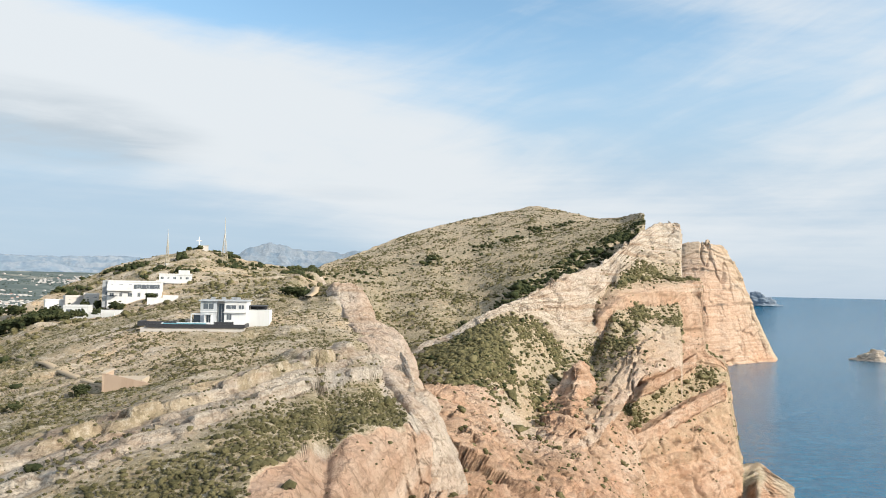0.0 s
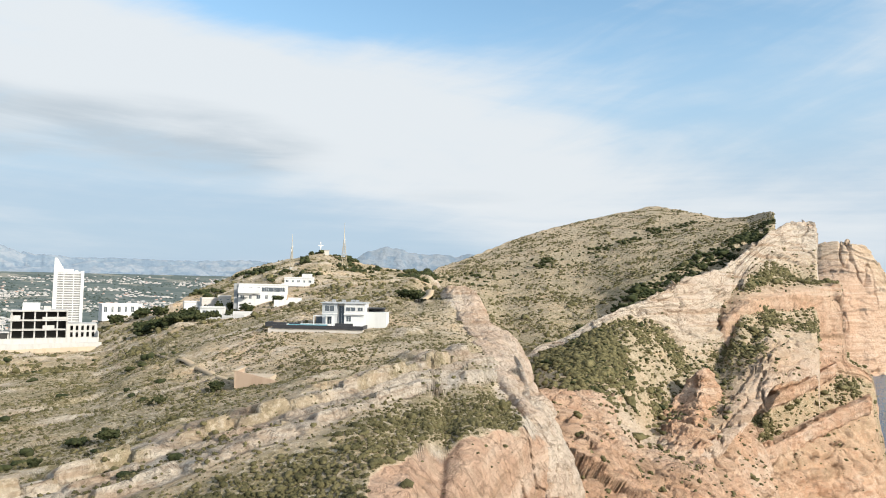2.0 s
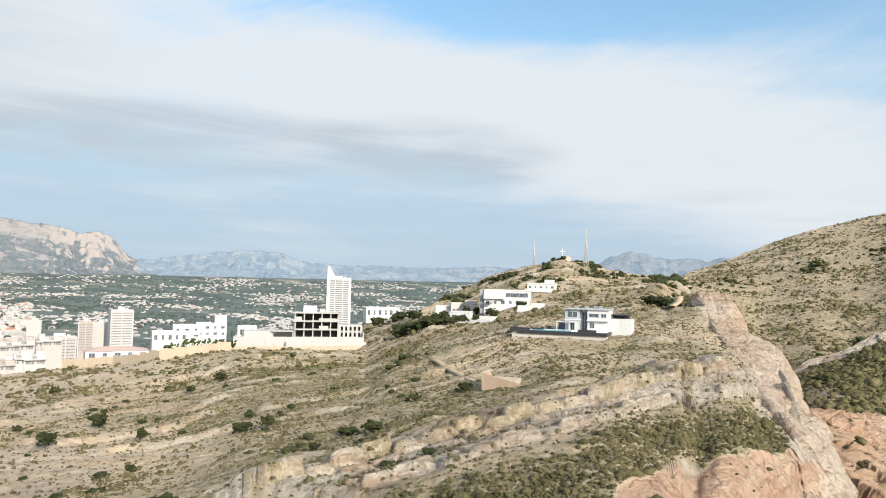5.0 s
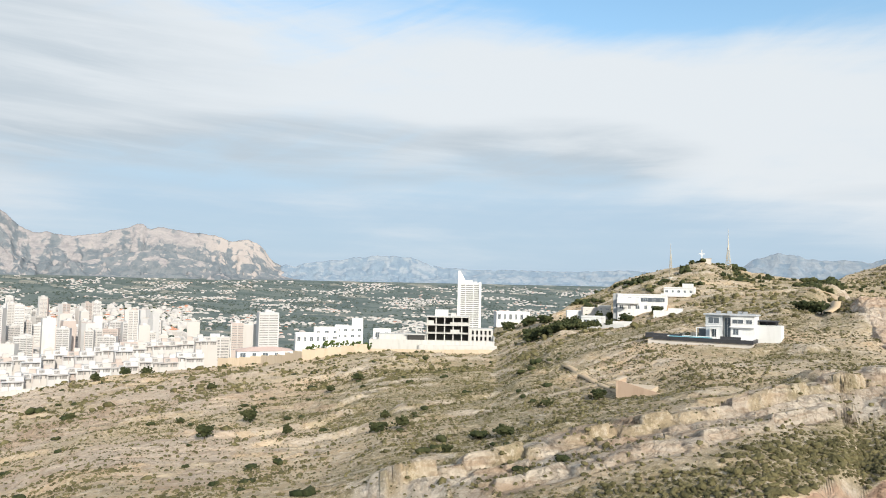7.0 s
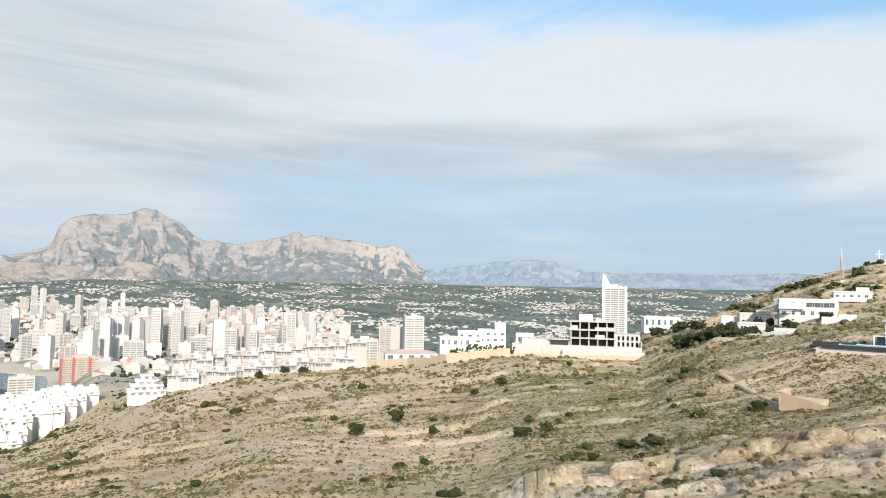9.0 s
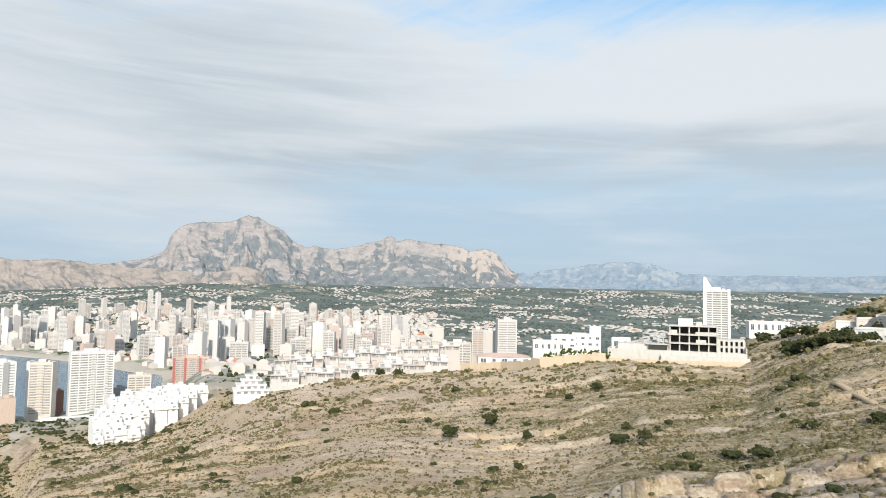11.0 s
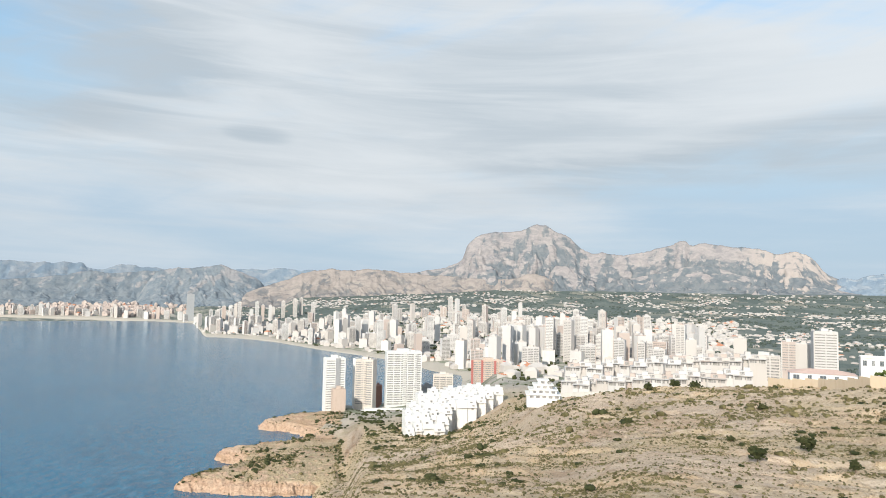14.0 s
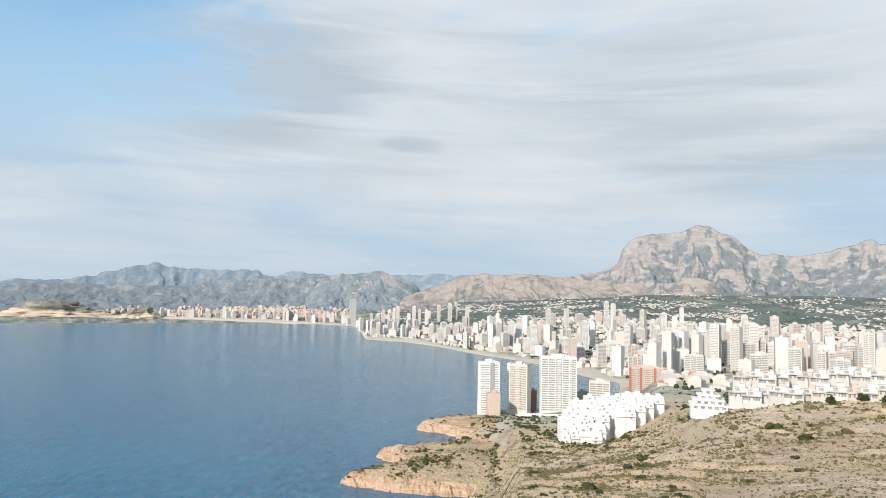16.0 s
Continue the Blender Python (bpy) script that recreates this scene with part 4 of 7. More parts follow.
def shore_distance(px, py, ring):
    """Signed distance to a closed line in the plan, positive inside."""
    best, inside = np.full(px.shape, 1e9), np.zeros(px.shape, bool)
    for (x0, y0), (x1, y1) in zip(ring, ring[1:] + ring[:1]):
        dx, dy = x1 - x0, y1 - y0
        f = np.clip(((px - x0) * dx + (py - y0) * dy) / (dx * dx + dy * dy), 0, 1)
        best = np.minimum(best, np.hypot(px - x0 - f * dx, py - y0 - f * dy))
        inside ^= ((y0 > py) != (y1 > py)) & (px < (x1 - x0) * (py - y0) / (y1 - y0 + 1e-12) + x0)
    return np.where(inside, best, -best)


def rocky_point():
    bs, rs = np.arange(89.2, 105.2, 0.055), np.arange(548, 965, 1.0)
    gb, gr = np.meshgrid(bs, rs, indexing="ij")
    a = np.radians(gb)
    x, y = -np.sin(a) * gr, np.cos(a) * gr
    flat_p = np.stack([x, y, 0 * x], -1).reshape(-1, 3)
    mound = PERLIN.fbm(flat_p * 0.025, 4).reshape(x.shape)
    lump = PERLIN.fbm(flat_p * 0.10, 4, 0.6).reshape(x.shape)
    fine = PERLIN.fbm(flat_p * 0.4, 3, 0.6).reshape(x.shape)
    ring = [(-math.sin(math.radians(b)) * r, math.cos(math.radians(b)) * r) for b, r in COAST]
    d = shore_distance(x, y, ring) + 3.0 * lump + 4.0 * mound + 1.0 * fine
    step = np.modf(np.abs(np.sin(np.floor((x + y + 6 * lump) / 6.0) * 12.99 + np.floor((x - y + 6 * mound) / 8.0) * 78.2) * 437.5))[0]
    z = np.interp(d, (-14, -3, 0, 1.2, 3.0, 4.2, 7.5, 9, 28, 60), (-7, -3, 0.2, 2.6, 3.4, 6.0, 6.8, 8.6, 11.5, 14.5)) + smooth(0, 4, d) * smooth(16, 8, d) * 1.6 * (step - 0.5)
    z += smooth(6, 20, d) * (1.3 * mound + 0.5 * lump) + 0.18 * fine
    z -= smooth(91.4, 89.4, gb) * 12
    wet = smooth(0.2, 1.6, z)
    rock_ = np.maximum(smooth(13 + 7 * mound, 6 + 7 * mound, d), 0.8 * smooth(0.15, 0.4, lump + 0.4 * mound))
    rock_ = np.maximum(rock_, smooth(700, 740, gr) * smooth(0.25, -0.2, mound) * 0.8)
    ones = np.ones(x.shape)
    p_ = np.stack([x, y, z], -1)
    masks_ = {"rock": np.clip(rock_, 0, 1), "red": 0.62 * ones, "scrub": 0.65 * ones * wet, "far": 0 * ones, "town": 0 * ones, "sand": 0 * ones}
    FORM_GRIDS["rocky_point"] = (p_, np.where(z < 6, 1.0, 0.7 * np.clip(rock_, 0, 1)), smooth(0.2, 0.9, 0.45 + mound + 0.5 * smooth(600, 640, gr) * smooth(745, 715, gr)), 1.0 * ones)
    return tagged(sheet_mesh("rocky_point", p_, HILL, masks_), "low ochre rock point with scrub and a small cove", "coast", kind="structure")


rocky_point()

# ---- the sea, and its last stretch up to the horizon ----
rings = np.concatenate([np.linspace(10, 400, 20), np.linspace(450, 3600, 40)])
turns = np.radians(np.arange(0, 360.1, 2.0))
sea_points = np.stack([-np.sin(turns)[:, None] * rings, np.cos(turns)[:, None] * rings, np.zeros((len(turns), len(rings)))], -1)
tagged(sheet_mesh("water", sea_points, WATER), "calm deep blue sea with fine ripples", "sea", kind="structure")
rings = np.linspace(3600, 4940, 24)
rise = 129.0 * ((rings - 3600) / 1340) ** 1.6
away = np.radians(np.concatenate([np.arange(-222, 0.1, 2.0)]))
sea_points = np.stack([-np.sin(away)[:, None] * rings, np.cos(away)[:, None] * rings, np.ones((len(away), 1)) * rise], -1)
tagged(sheet_mesh("backdrop_sea", sea_points, WATER), "distant open sea up to the horizon", "sea", kind="structure")


# ---- mountains at the rim of the plain ----
def mountain(name, label, crest, depth, distance, seed, foot, rough, material_, wooded, sunny=False):
    """A range: crest is bearing and height in metres at the given distance; its foot lies depth nearer. Gullies run down its face, ledges cross it."""
    bs = np.arange(crest[0][0], crest[-1][0] + 0.01, 0.06)
    noise_ = Perlin(seed)
    side = np.radians(bs) * distance
    line = np.stack([side * 0.012, 0 * side, 0 * side + seed], -1)
    top = pchip(np.array([c[0] for c in crest]), np.array([[float(c[1])] for c in crest]), bs)[:, 0]
    top = top + np.clip((top - foot) / 300, 0.1, 1) * 9 * noise_.fbm(line, 4, 0.6)
    s = np.linspace(0, 1, 150)
    grid_b, grid_s = np.meshgrid(bs, s, indexing="ij")
    wide = np.maximum(top - foot, 5)[:, None]
    side_m = np.radians(grid_b) * distance

    def field(across, down, salt, octaves=4):
        return noise_.fbm(np.stack([side_m * across, grid_s * down, 0 * grid_b + salt], -1).reshape(-1, 3), octaves, 0.55).reshape(grid_b.shape)

    bend = 60 * field(0.004, 1.4, 3.0)
    side_m = side_m + bend
    gully = np.abs(field(0.0030, 1.5, 1.0, 3)) * 1.0 + np.abs(field(0.0085, 3.5, 5.0, 3)) * 0.45 + np.abs(field(0.024, 9.0, 8.0, 3)) * 0.2
    hump = np.sin(np.pi * np.clip(grid_s, 0, 1) ** 1.1) ** 0.8
    z = foot + wide * (0.42 * grid_s + 0.58 * grid_s ** 2.4 + rough * 0.17 * hump * (gully - 0.42))
    ledge = 70.0 + 0 * z
    step = (z + 40 * field(0.002, 0.8, 13.0)) / ledge
    part_ = step - np.floor(step)
    z = z + 0.32 * hump * rough * ledge * (smooth(0.3, 0.7, part_) - part_) * smooth(-0.1, 0.4, field(0.003, 1.5, 21.0) + 0.2)
    r = distance - depth * (1 - grid_s) - hump * (gully - 0.4) * depth * 0.05
    a = np.radians(grid_b)
    front = np.stack([-np.sin(a) * r, np.cos(a) * r, z], -1)
    steep = np.gradient(z, axis=1) / (np.gradient(r, axis=1) + 1e-6)
    steep = steep / (np.abs(steep).mean() + 1e-6)
    bare = np.clip(steep, 0, 3) * 0.10 + 0.62 * grid_s + 0.50 * field(0.013, 7.0, 30.0, 5) + 0.35 * (gully - 0.42)
    bare = smooth(wooded - 0.34, wooded + 0.34, bare)
    # Sunlit patch high on the massif's right part, painted by bearing and height.
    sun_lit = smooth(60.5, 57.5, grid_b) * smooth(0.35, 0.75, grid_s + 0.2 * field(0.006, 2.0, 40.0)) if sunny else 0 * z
    back = front[:, -1:].copy()
    back[..., :2] *= 1.006
    back[..., 2] = foot
    grow = lambda f: np.concatenate([f, f[:, -1:]], 1)
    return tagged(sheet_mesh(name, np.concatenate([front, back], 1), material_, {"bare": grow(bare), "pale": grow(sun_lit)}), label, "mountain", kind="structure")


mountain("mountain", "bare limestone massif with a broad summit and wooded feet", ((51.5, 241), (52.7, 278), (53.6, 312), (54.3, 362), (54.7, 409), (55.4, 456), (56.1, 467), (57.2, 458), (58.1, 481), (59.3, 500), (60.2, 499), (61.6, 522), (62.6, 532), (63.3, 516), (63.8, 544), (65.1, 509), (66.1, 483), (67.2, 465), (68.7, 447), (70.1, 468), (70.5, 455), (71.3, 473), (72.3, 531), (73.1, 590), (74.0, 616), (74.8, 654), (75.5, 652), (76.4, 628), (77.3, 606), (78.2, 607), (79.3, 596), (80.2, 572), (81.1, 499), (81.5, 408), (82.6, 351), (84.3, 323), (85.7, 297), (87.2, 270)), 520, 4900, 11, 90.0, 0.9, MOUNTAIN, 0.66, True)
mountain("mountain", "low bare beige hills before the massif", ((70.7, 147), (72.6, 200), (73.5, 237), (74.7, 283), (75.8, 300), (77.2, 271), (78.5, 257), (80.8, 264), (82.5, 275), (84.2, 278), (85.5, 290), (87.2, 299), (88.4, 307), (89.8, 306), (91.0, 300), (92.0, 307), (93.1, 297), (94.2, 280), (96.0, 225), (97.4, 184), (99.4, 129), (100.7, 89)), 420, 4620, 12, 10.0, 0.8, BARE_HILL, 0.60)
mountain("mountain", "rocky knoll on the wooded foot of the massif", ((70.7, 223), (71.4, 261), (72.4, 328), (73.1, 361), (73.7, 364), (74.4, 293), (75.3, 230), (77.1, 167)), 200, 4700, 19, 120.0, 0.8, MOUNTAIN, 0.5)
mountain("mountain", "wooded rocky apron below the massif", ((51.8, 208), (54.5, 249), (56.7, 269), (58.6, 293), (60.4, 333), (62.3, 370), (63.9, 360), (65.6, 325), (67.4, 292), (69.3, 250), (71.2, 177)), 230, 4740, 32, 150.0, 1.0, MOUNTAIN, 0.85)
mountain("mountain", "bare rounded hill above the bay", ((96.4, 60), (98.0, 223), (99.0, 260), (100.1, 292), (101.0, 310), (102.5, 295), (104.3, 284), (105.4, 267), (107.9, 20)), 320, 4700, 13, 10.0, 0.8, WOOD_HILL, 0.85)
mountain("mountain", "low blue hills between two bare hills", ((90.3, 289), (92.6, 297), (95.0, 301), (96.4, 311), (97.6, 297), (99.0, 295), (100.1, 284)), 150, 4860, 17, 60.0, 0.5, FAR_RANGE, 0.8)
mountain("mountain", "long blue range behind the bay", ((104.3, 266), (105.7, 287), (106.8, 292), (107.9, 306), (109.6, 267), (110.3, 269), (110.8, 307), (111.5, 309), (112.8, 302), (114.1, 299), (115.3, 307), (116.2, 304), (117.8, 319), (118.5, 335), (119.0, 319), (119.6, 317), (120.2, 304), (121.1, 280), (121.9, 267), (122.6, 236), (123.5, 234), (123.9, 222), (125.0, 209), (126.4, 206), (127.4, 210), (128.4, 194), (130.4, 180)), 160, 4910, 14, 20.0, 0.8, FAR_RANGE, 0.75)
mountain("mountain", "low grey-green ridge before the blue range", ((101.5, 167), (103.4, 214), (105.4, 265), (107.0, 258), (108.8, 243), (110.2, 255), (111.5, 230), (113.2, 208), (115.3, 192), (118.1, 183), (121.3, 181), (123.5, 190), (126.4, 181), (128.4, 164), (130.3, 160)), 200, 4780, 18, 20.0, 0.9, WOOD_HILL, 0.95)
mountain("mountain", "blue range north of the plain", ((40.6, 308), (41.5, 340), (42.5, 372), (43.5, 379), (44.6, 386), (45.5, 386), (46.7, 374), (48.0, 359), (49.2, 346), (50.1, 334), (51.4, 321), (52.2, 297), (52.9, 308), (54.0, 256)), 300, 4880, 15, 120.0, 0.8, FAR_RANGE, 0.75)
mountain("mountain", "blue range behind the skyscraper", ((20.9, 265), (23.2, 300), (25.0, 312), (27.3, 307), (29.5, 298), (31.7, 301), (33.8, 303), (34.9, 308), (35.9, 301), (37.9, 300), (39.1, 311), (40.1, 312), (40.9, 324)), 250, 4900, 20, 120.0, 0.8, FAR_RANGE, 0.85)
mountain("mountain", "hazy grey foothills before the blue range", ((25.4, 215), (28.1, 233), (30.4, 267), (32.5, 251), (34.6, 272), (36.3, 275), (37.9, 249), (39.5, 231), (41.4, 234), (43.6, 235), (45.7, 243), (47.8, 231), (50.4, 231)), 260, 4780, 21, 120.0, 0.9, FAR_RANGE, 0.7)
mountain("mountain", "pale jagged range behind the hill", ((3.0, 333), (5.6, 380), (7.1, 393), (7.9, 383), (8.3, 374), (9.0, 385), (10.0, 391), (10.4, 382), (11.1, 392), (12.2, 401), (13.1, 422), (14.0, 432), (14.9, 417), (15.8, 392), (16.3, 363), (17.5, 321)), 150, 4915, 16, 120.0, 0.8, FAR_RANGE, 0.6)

# ---- kit for things ----
def part(name, bm, material_, parent=None, label=""):
    mesh = bpy.data.meshes.new(name)
    bm.to_mesh(mesh)
    bm.free()
    mesh.materials.append(material_)
    ob = new(name, mesh)
    ob.parent = parent
    return tagged(ob, label)


def thing(name, m, label, category, group=""):
    ob = new(name)
    ob.empty_display_size = 1.0
    ob.matrix_world = m
    return tagged(ob, label, category, group)


def box(bm, x0, y0, z0, x1, y1, z1):
    v = [bm.verts.new(c) for c in ((x0, y0, z0), (x1, y0, z0), (x1, y1, z0), (x0, y1, z0), (x0, y0, z1), (x1, y0, z1), (x1, y1, z1), (x0, y1, z1))]
    for f in ((3, 2, 1, 0), (4, 5, 6, 7), (0, 1, 5, 4), (1, 2, 6, 5), (2, 3, 7, 6), (3, 0, 4, 7)):
        bm.faces.new([v[k] for k in f])
    return bm


def boxes(*sizes):
    bm = bmesh.new()
    for size in sizes:
        box(bm, *size)
    return bm


def rod(bm, a, b, wide_a, wide_b=None, sides=6):
    """A tapered rod from a to b."""
    a, b = Vector(a), Vector(b)
    wide_b = wide_a if wide_b is None else wide_b
    turn = (b - a).to_track_quat("Z", "Y").to_matrix()
    ends = []
    for centre, wide in ((a, wide_a), (b, wide_b)):
        ends.append([bm.verts.new(centre + turn @ Vector((math.cos(k * math.tau / sides) * wide, math.sin(k * math.tau / sides) * wide, 0))) for k in range(sides)])
    for k in range(sides):
        bm.faces.new((ends[0][k], ends[0][(k + 1) % sides], ends[1][(k + 1) % sides], ends[1][k]))
    bm.faces.new(ends[1])
    bm.faces.new(ends[0][::-1])
    return bm


def stand(b, r, turn=0.0, lift=0.0, z=None):
    """A pose on the ground at a bearing and distance, facing away from the lookout, turned by some degrees."""
    p = spot(b, r)
    return pose(p.x, p.y, (height_at(p.x, p.y) if z is None else z) + lift, 0, 0, b + turn)


def plaster(name, light, dark, rough=0.75):
    def build(n, body):
        at = n.add("ShaderNodeTexCoord").outputs["Object"]
        stain = n.ramp(n.noise(n.vec("MULTIPLY", at, (0.7, 0.7, 0.16)), 1.0, 5.0, 0.65), 0.45, 0.75, 0.0, 0.7)
        tone = n.add("ShaderNodeObjectInfo").outputs["Random"]
        colour = n.mix(stain, light, dark)
        colour = n.mix(n.math("MULTIPLY", tone, 0.35), colour, dark)
        n.plug(body.inputs["Base Color"], colour)
        bump(n, body, n.noise(at, 6.0, 3.0), 0.2, 0.02)
    return material(name, build, rough)


def city_plaster(n, body):
    """Painted facades whose tint differs from block to block."""
    at = n.add("ShaderNodeTexCoord").outputs["Object"]
    tone = n.add("ShaderNodeObjectInfo").outputs["Random"]
    colour = n.mix(n.ramp(tone, 0.35, 0.42), (0.53, 0.512, 0.505), (0.50, 0.468, 0.445))
    colour = n.mix(n.ramp(tone, 0.66, 0.70), colour, (0.58, 0.568, 0.56))
    colour = n.mix(n.ramp(tone, 0.86, 0.88), colour, (0.46, 0.385, 0.35))
    stain = n.ramp(n.noise(n.vec("MULTIPLY", at, (0.2, 0.2, 0.05)), 1.0, 4.0, 0.6), 0.5, 0.8, 0.0, 0.35)
    n.plug(body.inputs["Base Color"], n.mix(stain, colour, (0.45, 0.41, 0.36)))


def city_glass_and_shade(n, body):
    at = n.add("ShaderNodeTexCoord").outputs["Object"]
    tone = n.add("ShaderNodeObjectInfo").outputs["Random"]
    panes = n.noise(n.vec("MULTIPLY", at, (0.8, 0.8, 0.5)), 1.0, 2.0)
    colour = n.mix(n.ramp(panes, 0.42, 0.58), (0.19, 0.19, 0.195), (0.36, 0.345, 0.335))
    n.plug(body.inputs["Base Color"], n.mix(n.math("MULTIPLY", tone, 0.5), colour, (0.20, 0.185, 0.17)))


WHITE = plaster("white render", (0.70, 0.695, 0.685), (0.58, 0.57, 0.55))
CREAM = plaster("cream render", (0.62, 0.57, 0.525), (0.50, 0.45, 0.40))
GREY = plaster("grey render", (0.36, 0.37, 0.38), (0.25, 0.25, 0.26))
VILLA_GREY = plaster("light grey render", (0.50, 0.515, 0.53), (0.40, 0.41, 0.42))
PALE_GREY = plaster("pale grey concrete", (0.54, 0.525, 0.50), (0.40, 0.385, 0.36))
CHARCOAL = plaster("charcoal cladding", (0.055, 0.055, 0.06), (0.035, 0.035, 0.04), 0.5)
TAN_WALL = plaster("tan rubble masonry", (0.56, 0.46, 0.35), (0.44, 0.34, 0.24), 0.9)
PINK_WALL = plaster("pinkish masonry", (0.52, 0.385, 0.285), (0.40, 0.28, 0.20), 0.9)
RED_PAINT = plaster("faded red paint", (0.40, 0.135, 0.125), (0.32, 0.12, 0.11))
TERRACOTTA = plaster("terracotta tiles", (0.50, 0.24, 0.15), (0.36, 0.16, 0.10), 0.85)
PINK_TILE = plaster("sun-bleached pink tiles", (0.56, 0.42, 0.37), (0.47, 0.33, 0.28), 0.85)
BRICK_RED = plaster("red brick", (0.38, 0.20, 0.15), (0.27, 0.14, 0.11), 0.85)
FACADE = material("city facade", city_plaster, 0.8)
# Panes plus the loggias' shade as one dull grey, lightened for haze.
CORE = material("windows and loggias in painted shade", city_glass_and_shade, 0.35, specular=0.4)
DARK_GLASS = material("dark window glass", lambda n, b: n.plug(b.inputs["Base Color"], (0.10, 0.115, 0.13, 1)), 0.08, specular=0.5)
# Shade inside the open concrete floors, painted near-black.
INNER_SHADE = material("concrete interior in painted shade", lambda n, b: n.plug(b.inputs["Base Color"], (0.05, 0.048, 0.045, 1)), 0.9)
POOL = material("pool water", lambda n, b: n.plug(b.inputs["Base Color"], (0.18, 0.42, 0.50, 1)), 0.05, specular=0.5)
STEEL = material("galvanised steel", lambda n, b: n.plug(b.inputs["Base Color"], n.mix(n.noise(place(n), 0.5), (0.42, 0.36, 0.26), (0.60, 0.52, 0.40))), 0.5, metallic=0.3)


def leaf_material(name, dark, light):
    def build(n, body):
        at = place(n)
        patch = n.noise(at, 0.35, 4.0, 0.7)
        n.plug(body.inputs["Base Color"], n.mix(n.ramp(patch, 0.35, 0.68), dark, light))
        bump(n, body, n.noise(at, 5.0, 4.0, 0.8), 1.0, 0.25)
    return material(name, build, 0.9, specular=0.1)


PINE = leaf_material("pine and carob leaves", (0.030, 0.040, 0.018), (0.078, 0.082, 0.036))
SCRUB = leaf_material("dry garrigue scrub", (0.088, 0.080, 0.038), (0.215, 0.185, 0.092))
# Paler grey-green for far trees, with the haze of distance in it.
HAZED_WOOD = leaf_material("groves of the plain", (0.055, 0.076, 0.066), (0.115, 0.135, 0.118))
HEDGE = leaf_material("green hedge", (0.045, 0.075, 0.02), (0.13, 0.16, 0.05))
WOODY = plaster("bark", (0.16, 0.11, 0.07), (0.09, 0.06, 0.04), 0.95)


# ---- leaves and scrub ----
def clump_template(seed, lobes, flat=0.75):
    """A ragged cushion of leaves: a few icosahedra, dented and shifted."""
    rng = np.random.default_rng(seed)
    g = (1 + 5 ** 0.5) / 2
    ico = np.array([(-1, g, 0), (1, g, 0), (-1, -g, 0), (1, -g, 0), (0, -1, g), (0, 1, g), (0, -1, -g), (0, 1, -g), (g, 0, -1), (g, 0, 1), (-g, 0, -1), (-g, 0, 1)]) / 1.902
    tri = np.array([(0, 11, 5), (0, 5, 1), (0, 1, 7), (0, 7, 10), (0, 10, 11), (1, 5, 9), (5, 11, 4), (11, 10, 2), (10, 7, 6), (7, 1, 8),
                    (3, 9, 4), (3, 4, 2), (3, 2, 6), (3, 6, 8), (3, 8, 9), (4, 9, 5), (2, 4, 11), (6, 2, 10), (8, 6, 7), (9, 8, 1)])
    verts, faces = [], []
    for k in range(lobes):
        size = rng.uniform(0.5, 0.75) if lobes > 1 else 1.0
        shift = rng.normal(size=3) * (0.42, 0.42, 0.18) if lobes > 1 else np.zeros(3)
        v = ico * rng.uniform(0.6, 1.25, (12, 1)) * size + shift
        faces.append(tri + 12 * k)
        verts.append(v * (1, 1, flat) + (0, 0, flat * 0.45))
    return np.concatenate(verts), np.concatenate(faces)


def tuft_template(seed):
    """A low tuft: an uneven dome of a few faces."""
    v, f = clump_template(seed, 1, 0.8)
    return v, f[v[f].mean(1)[:, 2] > 0.05]


def scatter(name, places, sizes, templates, material_, label, category, seed):
    """One joined mesh of many clumps at the given places."""
    rng = np.random.default_rng(seed)
    verts, faces, base = [], [], 0
    for k, (v, f) in enumerate(templates):
        chosen = np.arange(k, len(places), len(templates))
        n_ = len(chosen)
        turn = rng.uniform(0, math.tau, n_)
        c, s = np.cos(turn)[:, None], np.sin(turn)[:, None]
        sx = (sizes[chosen] * rng.uniform(0.8, 1.3, n_))[:, None]
        sz = (sizes[chosen] * rng.uniform(0.7, 1.1, n_))[:, None]
        p = np.stack([(c * v[:, 0] - s * v[:, 1]) * sx, (s * v[:, 0] + c * v[:, 1]) * sx, v[:, 2] * sz], -1) + places[chosen][:, None]
        verts.append(p.reshape(-1, 3))
        faces.append((f[None] + (base + np.arange(n_) * len(v))[:, None, None]).reshape(-1, 3))
        base += n_ * len(v)
    verts, faces = np.concatenate(verts), np.concatenate(faces)
    mesh = bpy.data.meshes.new(name)
    mesh.vertices.add(len(verts))
    mesh.vertices.foreach_set("co", verts.astype(np.float32).ravel())
    mesh.loops.add(faces.size)
    mesh.loops.foreach_set("vertex_index", faces.astype(np.int32).ravel())
    mesh.polygons.add(len(faces))
    mesh.polygons.foreach_set("loop_start", np.arange(0, faces.size, 3, dtype=np.int32))
    mesh.update(calc_edges=True)
    mesh.materials.append(material_)
    return tagged(new(name, mesh), label, category, kind="stuff")


ground_r = np.hypot(GROUND[..., 0], GROUND[..., 1])
cell_a = np.abs(np.gradient(np.radians(BEARINGS)))[:, None] * ground_r
cell_s = np.linalg.norm(np.gradient(GROUND, axis=1), axis=-1)
CELL = cell_a * cell_s
BB = BEARINGS[:, None] * np.ones_like(ground_r)
SHOWN = (BB > -35) & (BB < 129) & (GROUND[..., 2] > 3)
THICKET = PERLIN.fbm((GROUND * (0.045, 0.045, 0.0)).reshape(-1, 3) + 17, 3).reshape(ground_r.shape)


